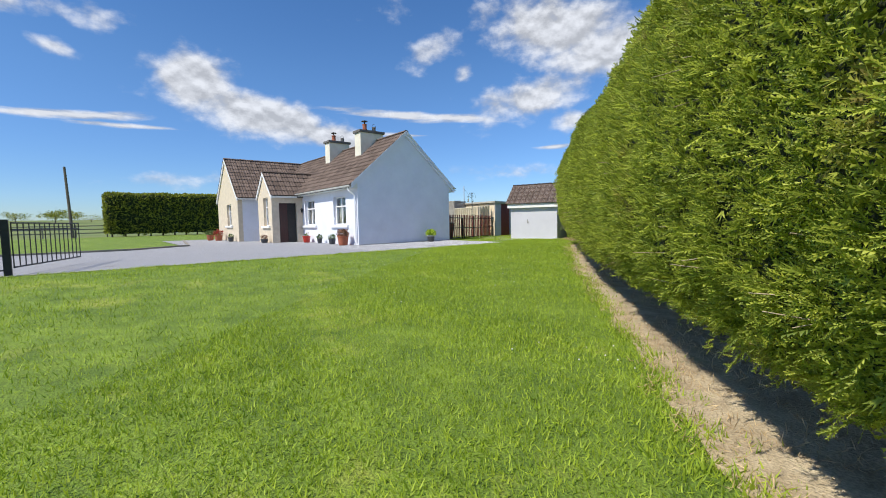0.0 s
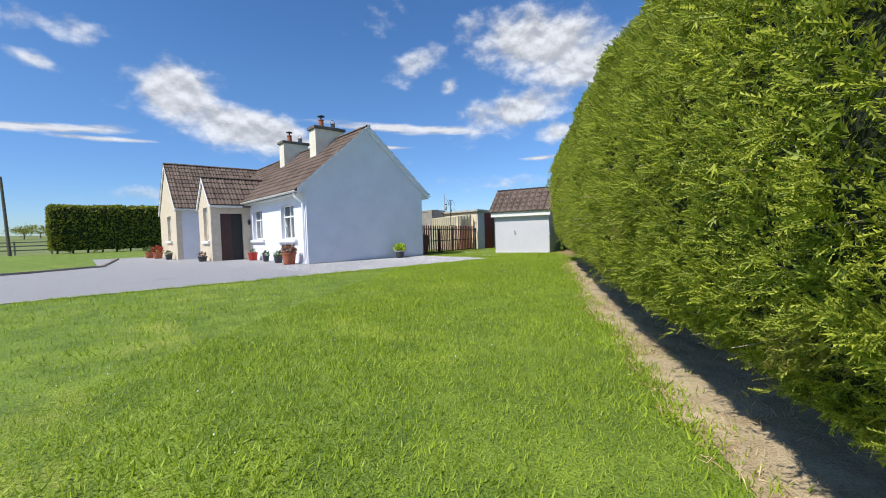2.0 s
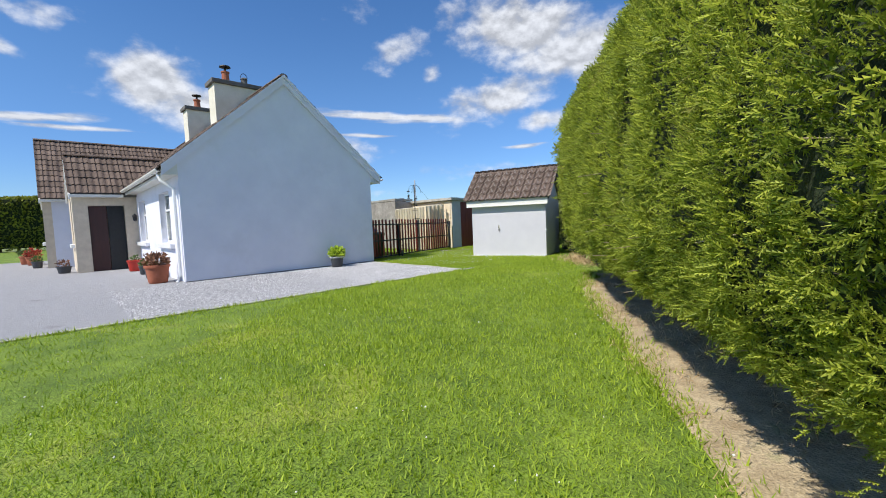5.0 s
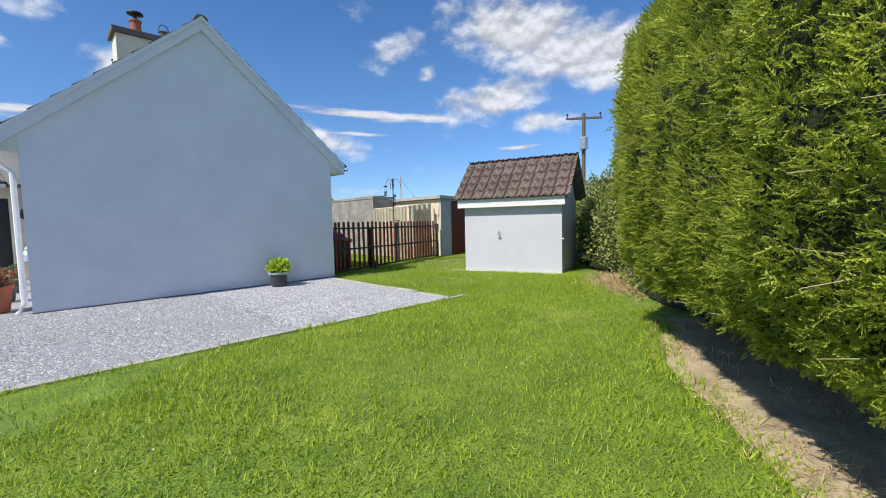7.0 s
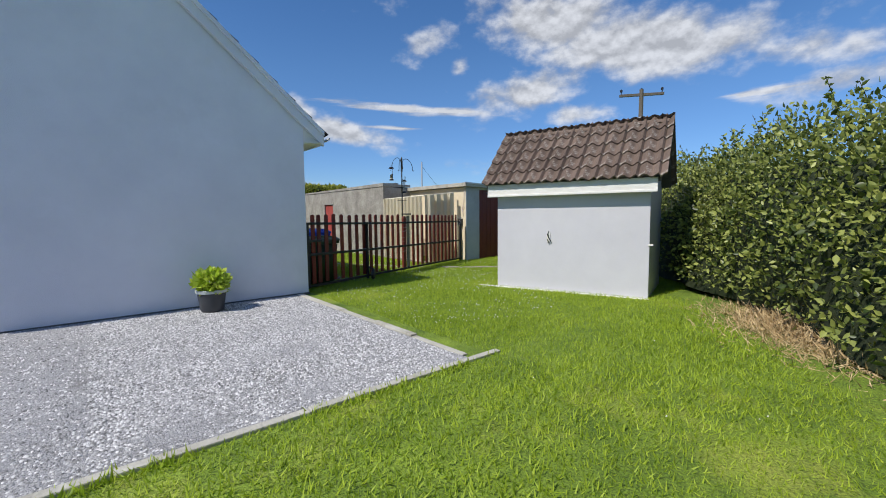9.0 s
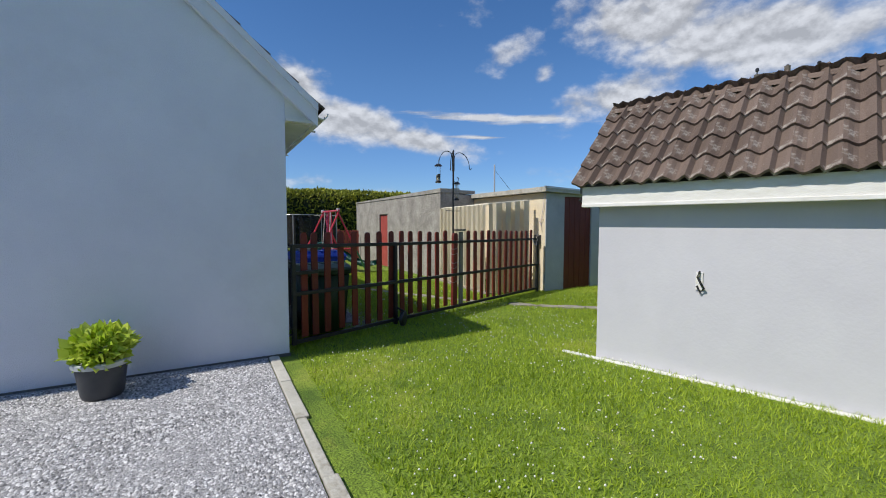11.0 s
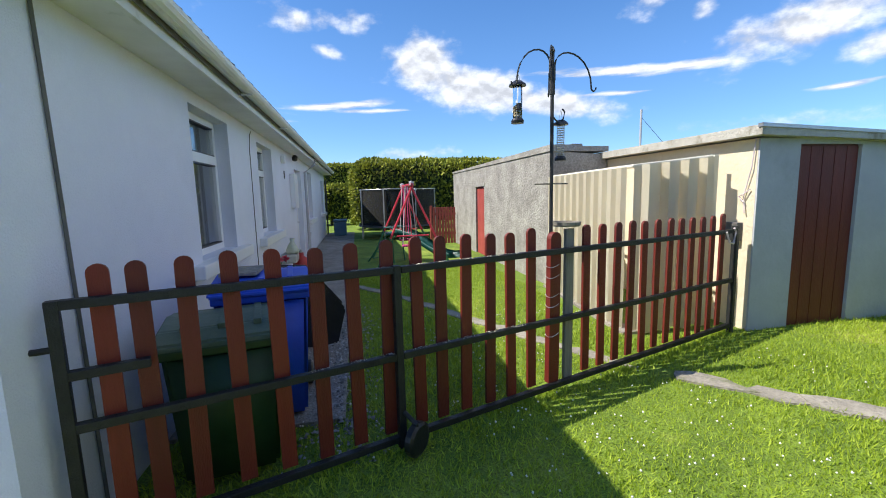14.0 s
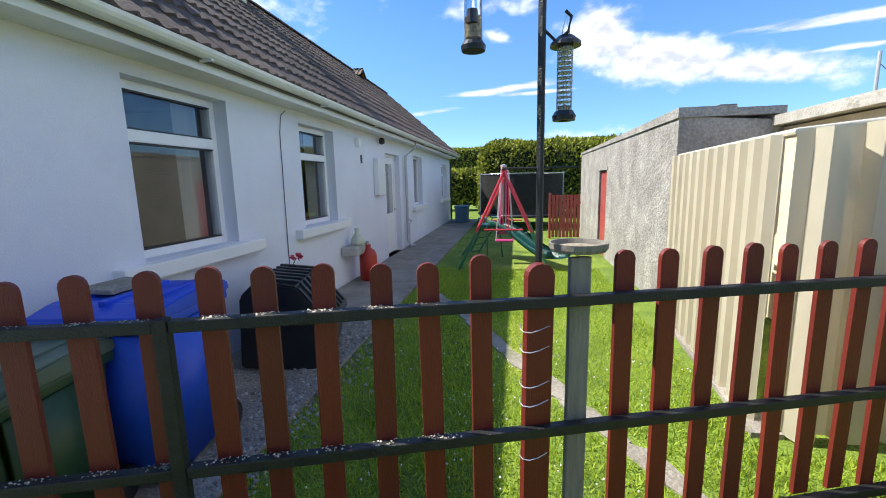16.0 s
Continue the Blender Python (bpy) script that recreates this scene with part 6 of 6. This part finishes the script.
def wild_hedge(name, path, width, height, count, size, mat, label, seed, shoots=0, core=True):
    """An untrimmed hedge along a path: a lumpy heart painted dark as inner shade, leaves in many sizes, and shoots
    above.
    """
    r = np.random.default_rng(seed)
    h = thing(name, (path[0][0], path[0][1], ground_z(*path[0])), label, "hedge")
    pts2 = [Vector((*p, 0)) for p in path]
    lens = [0.0]
    for a, b in zip(pts2, pts2[1:]):
        lens.append(lens[-1] + (b - a).length)

    def along(s):
        for i in range(len(pts2) - 1):
            if s <= lens[i + 1] or i == len(pts2) - 2:
                d = (pts2[i + 1] - pts2[i]).normalized()
                return pts2[i] + d * (s - lens[i]), d
    def skin(s, a, shrink=1.0):
        c, d = along(s)
        side_ = Vector((d.y, -d.x, 0))
        k = 1 + 0.28 * noise.noise((s * 0.5 + seed, a * 1.2, 2.0)) + 0.16 * noise.noise((s * 1.7, a * 3.0, seed)) + 0.13 * noise.noise((s * 4.3, a * 6.5, seed))
        endw = min(1.0, 0.35 + 0.65 * math.sqrt(max(0, min(s, lens[-1] - s)) / 0.8)) if min(s, lens[-1] - s) < 0.8 else 1.0
        p = c + side_ * (math.cos(a) * width * k * shrink * endw)
        z = ground_z(c.x, c.y) + 0.05 + max(0.0, math.sin(a)) ** 0.7 * height * k * shrink * (0.7 + 0.3 * endw)
        return Vector((p.x, p.y, z)), (side_ * math.cos(a) + Vector((0, 0, math.sin(a))))
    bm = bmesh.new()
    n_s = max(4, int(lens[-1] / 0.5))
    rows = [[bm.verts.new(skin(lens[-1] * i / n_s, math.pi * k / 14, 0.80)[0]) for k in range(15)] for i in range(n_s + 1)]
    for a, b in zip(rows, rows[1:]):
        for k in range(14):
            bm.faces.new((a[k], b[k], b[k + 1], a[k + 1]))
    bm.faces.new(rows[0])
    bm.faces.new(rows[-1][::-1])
    part("core", bm, "shaded_core", h)
    P_, N_ = np.zeros((count, 3)), np.zeros((count, 3))
    for i in range(count):
        p, o = skin(r.uniform(0, lens[-1]), r.uniform(0.02, math.pi - 0.02), r.uniform(0.78, 1.06))
        P_[i], N_[i] = p, o
    tagged(cloud_mesh("foliage", P_, N_, LEAF, LEAF_F, r.uniform(0.35, 1.35, count) * size, mat, 1.1, r, h, 0.2), kind="stuff")
    for k in range(shoots):
        s = r.uniform(0.2, lens[-1] - 0.2)
        p, o = skin(s, r.uniform(0.9, 2.0), 0.95)
        tip = p + Vector((r.uniform(-0.3, 0.3), r.uniform(-0.3, 0.3), r.uniform(0.25, 0.7)))
        part("shoot", tube([p, (p + tip) / 2 + Vector((0.04, 0, 0.03)), tip], 0.008, sides=5, tip=0.003), "bark", h)
        m = 26
        t = r.uniform(0.1, 1.0, m)
        pl = np.array([p.lerp(tip, float(x)) for x in t])
        cloud_mesh("shoot_leaves", pl, r.normal(0, 1, (m, 3)), LEAF, LEAF_F, r.uniform(0.6, 1.2, m) * size, mat, 0.5, r, h, 0.2)
    return h


wild_hedge("bramble_hedge", [(13.2, 6.6), (15.4, 8.6), (17.6, 10.35), (19.6, 11.9), (22.0, 13.6)], 1.0, 2.12, 52000, 0.066, "bramble", "overgrown bramble and hawthorn hedge", 31, 60)
wild_hedge("field_hedge", [(22.0, 13.6), (25.2, 16.6), (27.0, 21.0), (27.6, 27.0), (26.5, 34.0)], 1.2, 1.95, 40000, 0.07, "bramble", "wild hedge beyond the outhouse", 33, 6)

# dead grass heaped at the hedge foot
r = np.random.default_rng(41)
n = 13000
hx, hy = r.normal(0, 0.60, n), r.normal(0, 0.32, n)
c = by_hedge(18.95, 2.2)
px = c.x + hx * HEDGE_DIR.x + hy * HEDGE_OUT.x
py = c.y + hx * HEDGE_DIR.y + hy * HEDGE_OUT.y
hz = np.array([ground_z(a, b) for a, b in zip(px, py)]) + 0.52 * np.exp(-(hx / 0.95) ** 2 - ((hy - 0.35) / 0.42) ** 2) * r.uniform(0.2, 1.0, n)
STRAW = [(-0.03, 0, 0), (0.03, 0, 0), (0.02, 0.10, 0.6), (0.0, 0.28, 1.0)]
heap = cloud_mesh("dead_grass_heap", np.stack([px, py, hz], 1), np.tile([-0.3, 0.2, 0.6], (n, 1)), STRAW, [(0, 1, 2), (0, 2, 3)], r.uniform(0.05, 0.14, n), "dead", 0.9, r)
tagged(heap, "heap of dry brown dead grass under the bramble hedge", "dead grass", kind="stuff")

straw_s, straw_u = r.uniform(-1.5, 17.0, 11000), r.uniform(-0.12, 0.75, 11000)
straw_ok = np.array([noise.noise((a * 1.4, b * 2.0, 17)) > -0.08 for a, b in zip(straw_s, straw_u)])
straw_at = np.array([by_hedge(a, soil_edge(a) + b) for a, b in zip(straw_s[straw_ok], straw_u[straw_ok])])
straw_at[:, 2] = [ground_z(a, b) + 0.018 for a, b in straw_at[:, :2]]
tagged(cloud_mesh("withered_grass", straw_at, np.tile([0.0, 0, 0.5], (len(straw_at), 1)), STRAW, [(0, 1, 2), (0, 2, 3)], r.uniform(0.025, 0.08, len(straw_at)), "dead", 0.7, r), "withered straw-coloured grass on the bare soil", "dead grass", kind="stuff")


def clipped_hedge(name, lo, hi, count, size, label, seed, round_=0.5):
    """A trimmed block hedge with rounded shoulders."""
    r = np.random.default_rng(seed)
    h = thing(name, ((lo[0] + hi[0]) / 2, (lo[1] + hi[1]) / 2, lo[2]), label, "hedge")
    # Block behind the leaves, its near-black colour painted in as inner shade.
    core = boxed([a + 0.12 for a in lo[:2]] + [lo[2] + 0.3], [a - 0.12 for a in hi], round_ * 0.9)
    part("core", core, "shaded_core", h)
    dims = np.array(hi) - np.array(lo)
    areas = np.array([dims[1] * dims[2], dims[1] * dims[2], dims[0] * dims[2], dims[0] * dims[2], dims[0] * dims[1]])
    f = r.choice(5, count, p=areas / areas.sum())
    u, v = r.uniform(0, 1, count), r.uniform(0, 1, count)
    P_, N_ = np.zeros((count, 3)), np.zeros((count, 3))
    for i in range(count):
        k = f[i]
        if k < 2:
            p, o = np.array([float(k), u[i], v[i]]), np.array([2.0 * k - 1, 0, 0])
        elif k < 4:
            p, o = np.array([u[i], float(k - 2), v[i]]), np.array([0, 2.0 * (k - 2) - 1, 0])
        else:
            p, o = np.array([u[i], v[i], 1.0]), np.array([0, 0, 1.0])
        p = np.array(lo) + p * dims
        inner = np.clip(p, np.array(lo) + round_ * np.array([1, 1, 0]), np.array(hi) - round_)
        d = p - inner
        L = np.linalg.norm(d)
        if L > 1e-6:
            o = d / L
            p = inner + o * min(L, round_)
        bump_ = 0.10 * noise.noise(Vector(p) * 0.8) + 0.06 * noise.noise(Vector(p) * 2.3)
        P_[i], N_[i] = p + o * (bump_ + r.uniform(-0.08, 0.0)), o
    keep = P_[:, 2] > lo[2] + 0.25 + 0.1 * np.sin(P_[:, 0] * 3)
    tagged(cloud_mesh("foliage", P_[keep], N_[keep], LEAF, LEAF_F, r.uniform(0.6, 1.3, int(keep.sum())) * size, "far_leaf", 0.8, r, h, 0.2), kind="stuff")
    for k in range(max(3, int(dims[0] / 1.1))):
        x = lo[0] + 0.5 + k * (dims[0] - 1) / max(1, int(dims[0] / 1.1) - 1)
        y = (lo[1] + hi[1]) / 2
        part("trunk", tube([(x, y, lo[2] - 0.05), (x + 0.05, y, lo[2] + 0.9)], 0.09, sides=7, tip=0.06), "bark", h)
    return h


clipped_hedge("back_hedge", (14.65, 33.2, 0.44), (24.0, 35.4, 3.62), 15000, 0.17, "tall rounded clipped hedge behind the back lawn", 51, 0.8)
clipped_hedge("side_hedge", (8.0, 37.5, 0.44), (15.2, 39.0, 2.6), 6000, 0.2, "dark clipped hedge beyond the house end", 52)
clipped_hedge("front_hedge", (0.4, 55.0, 0.44), (16.0, 57.5, 5.0), 15000, 0.24, "long dark clipped hedge beyond the front lawn", 53, 0.4)

# ---- poles, field fence and far trees ----
pole = thing("utility_pole", (-1.62, 55.5, 0.44), "plain wooden utility pole in the field", "utility pole")
part("pole", tube([(-2.2, 55.5, 0.3), (-2.45, 55.5, 7.5)], 0.14, tip=0.10), "pole_wood", pole)
tpole = thing("power_pole", (31.4, 18.85, 0.5), "wooden power pole with a crossarm and insulators", "power pole")
TP = Vector((31.4, 18.85, 0))
part("pole", tube([TP + Vector((0, 0, 0.3)), TP + Vector((0.1, 0, 7.65))], 0.14, tip=0.10), "pole_wood", tpole)
arm = Vector((0.62, -0.78, 0))
part("crossarm", boxed((-1.0, -0.06, -0.06), (1.0, 0.06, 0.06), 0.01, Matrix.Translation(TP + Vector((0.1, 0, 7.4))) @ Matrix.Rotation(math.atan2(arm.y, arm.x), 4, "Z")), "pole_wood", tpole)
for k in (-0.92, 0.0, 0.92):
    q = TP + Vector((0.1, 0, 7.46)) + arm * k
    part("insulator", lathe([(0.02, 0), (0.02, 0.1), (0.06, 0.12), (0.06, 0.2), (0.03, 0.24), (0, 0.25)], q, 10), "black_plastic", tpole)
part("transformer", boxed((TP.x - 0.25, TP.y - 0.25, 5.6), (TP.x + 0.15, TP.y + 0.1, 6.3), 0.03), "steel", tpole)

ffence = thing("field_fence", (-10, 57, 0.44), "low wooden post and rail fence by the field", "fence")
for k in range(14):
    x = -32 + k * 2.5
    part("post", boxed((x - 0.06, 56.94, 0.3), (x + 0.06, 57.06, 1.75), 0.01), "grey_wood", ffence)
for z in (0.85, 1.25, 1.6):
    part("rail", boxed((-32, 57.061, z), (1.6, 57.10, z + 0.1), 0.005), "grey_wood", ffence)


def tree(at, h, spread, seed):
    r = np.random.default_rng(seed)
    t = thing("field_tree", at, "distant dark green field tree", "tree", "far field trees")
    part("trunk", tube([at, (at[0] + 0.1, at[1], at[2] + h * 0.5)], h * 0.04, tip=h * 0.02), "bark", t)
    n = 900
    lumps = r.normal(0, 1, (9, 3)) * np.array([spread * 0.5, spread * 0.5, h * 0.16]) + np.array([at[0], at[1], at[2] + h * 0.62])
    for k in range(3):
        part("limb", tube([(at[0], at[1], at[2] + h * 0.35), tuple(lumps[k])], h * 0.018, tip=h * 0.006), "bark", t)
    pl = lumps[r.integers(0, 9, n)] + r.normal(0, 1, (n, 3)) * np.array([spread * 0.22, spread * 0.22, h * 0.11])
    cloud_mesh("crown", pl, r.normal(0, 1, (n, 3)), LEAF, LEAF_F, r.uniform(0.5, 1.2, n) * h * 0.1, "far_leaf", 0.5, r, t)


for i, (azd, dist, h, w) in enumerate(((-6.2, 300, 5.5, 5), (-3.4, 280, 7, 8), (-2.3, 310, 7, 7), (-0.6, 330, 4.5, 12), (1.5, 320, 4, 10), (-9, 300, 7, 8), (-14, 330, 6, 9), (-20, 300, 8, 8))):
    x, y = dist * math.sin(radians(azd)), dist * math.cos(radians(azd))
    tree((x, y, ground_z(x, y)), h, w, 70 + i)

# ---- grass and clover ----
BLADE = [(-0.10, 0, 0), (0.10, 0, 0), (0.0, 0.45, 1.0)]
r = np.random.default_rng(61)


def scatter_grass(name, count, x_of, y_of, keep, lo, hi, label, lean=0.45):
    xs, ys = x_of(count), y_of(count)
    ok = np.array([keep(a, b) for a, b in zip(xs, ys)])
    xs, ys = xs[ok], ys[ok]
    zs = np.array([ground_z(a, b) - 0.004 for a, b in zip(xs, ys)])
    m = len(xs)
    tall = r.uniform(lo, hi, m) * (1 + 0.35 * np.array([noise.noise((a * 0.8, b * 0.8, 5)) for a, b in zip(xs, ys)]))
    tagged(cloud_mesh(name, np.stack([xs, ys, zs], 1), np.tile([0.0, 0, 1], (m, 1)), BLADE, [(0, 1, 2)], tall, "blade", lean, r), label, "grass", kind="stuff")


def band(x, y):
    """Front lawn: left of the hedge soil, clear of gravel, store and house."""
    cross = 0.618 * x - 0.786 * y
    if cross > soil_edge(0.786 * x + 0.618 * y) + 0.07 * noise.noise((x * 3, y * 3, 0)) + 0.16 * random.random() ** 2 or (on_gravel(x, y)) or (y > GRAVEL_EDGE - 0.09 and x < 13.62):
        return False
    if y > 11.95 and x < 13.62:
        return False
    return True


def off_paths(x, y):
    if 13.5 < x < 14.74 and y > 17.1:
        return False
    for (xa, ya), (xb, yb) in zip(trail, trail[1:]):
        dx, dy = xb - xa, yb - ya
        t = max(0, min(1, ((x - xa) * dx + (y - ya) * dy) / (dx * dx + dy * dy)))
        if math.hypot(x - xa - t * dx, y - ya - t * dy) < 0.10:
            return False
    return x < 17.62 or y < 18.0


scatter_grass("front_lawn_grass", 620000, lambda c: r.uniform(-1.0, 17.5, c), lambda c: r.uniform(-0.5, 12.0, c), lambda x, y: band(x, y) and -3.2 < 0.618 * x - 0.786 * y, 0.020, 0.058, "short mown grass blades of the front lawn")
scatter_grass("wide_lawn_grass", 110000, lambda c: r.uniform(-6.0, 14.0, c), lambda c: r.uniform(0.0, 12.0, c), lambda x, y: band(x, y) and 0.618 * x - 0.786 * y <= -3.2, 0.03, 0.06, "short mown grass blades of the wide lawn")
scatter_grass("back_lawn_grass", 330000, lambda c: r.uniform(13.64, 21.5, c), lambda c: r.uniform(12.0, 23.0, c), off_paths, 0.020, 0.056, "short mown grass blades behind the house")
tuft_x, tuft_y = [], []
for k in range(420):
    s = r.uniform(-1, 16.8)
    d = soil_edge(s) + 0.02 + r.normal(0, 0.10)
    p = by_hedge(s, d)
    for j in range(22):
        tuft_x.append(p.x + r.normal(0, 0.05)); tuft_y.append(p.y + r.normal(0, 0.05))
for k in range(150):
    x = r.uniform(-2, 13.6)
    for j in range(26):
        tuft_x.append(x + r.normal(0, 0.07)); tuft_y.append(GRAVEL_EDGE - 0.10 + r.normal(0, 0.03))
for k in range(120):
    t = r.uniform(0, FENCE_LEN)
    p = fence_at(t, r.normal(0, 0.08), 0)
    for j in range(18):
        tuft_x.append(p.x + r.normal(0, 0.04)); tuft_y.append(p.y + r.normal(0, 0.04))
tx, ty = np.array(tuft_x), np.array(tuft_y)
tz = np.array([ground_z(a, b) - 0.004 for a, b in zip(tx, ty)])
tagged(cloud_mesh("grass_tufts", np.stack([tx, ty, tz], 1), np.tile([0.0, 0, 1], (len(tx), 1)), BLADE, [(0, 1, 2)], r.uniform(0.025, 0.085, len(tx)), "blade", 0.5, r), "longer uncut grass tufts along edges", "grass", kind="stuff")

n = 1700
cx, cy = r.uniform(13.7, 18.8, n), r.uniform(12.6, 19.5, n)
more = 350
cx, cy = np.append(cx, r.uniform(2, 15, more)), np.append(cy, r.uniform(0, 11.5, more))
ok = np.array([off_paths(a, b) and (b > 12 or band(a, b)) and noise.noise((a * 0.7, b * 0.7, 8)) > -0.15 for a, b in zip(cx, cy)])
cx, cy = cx[ok], cy[ok]
cz = np.array([ground_z(a, b) + 0.045 for a, b in zip(cx, cy)])
BALL = [(0.5, 0, 0), (-0.5, 0, 0), (0, 0.5, 0), (0, -0.5, 0), (0, 0, 0.55), (0, 0, -0.45)]
BALL_F = [(0, 2, 4), (2, 1, 4), (1, 3, 4), (3, 0, 4), (2, 0, 5), (1, 2, 5), (3, 1, 5), (0, 3, 5)]
tagged(cloud_mesh("clover_flowers", np.stack([cx, cy, cz], 1), np.tile([0.0, 0, 1], (len(cx), 1)), BALL, BALL_F, r.uniform(0.010, 0.019, len(cx)), "clover", 0.3, r), "small white clover flowers dotted in the grass", "clover", kind="stuff")

# ---- single roof tiles ----
tile_objects(SHED_TILE, shed_tiles, shed)
tile_objects(TILE, near_tiles[:300], house)
tile_joined("roof_tile_field", TILE, near_tiles[300:] or near_tiles[:1], house, "weathered brown interlocking concrete tiles")
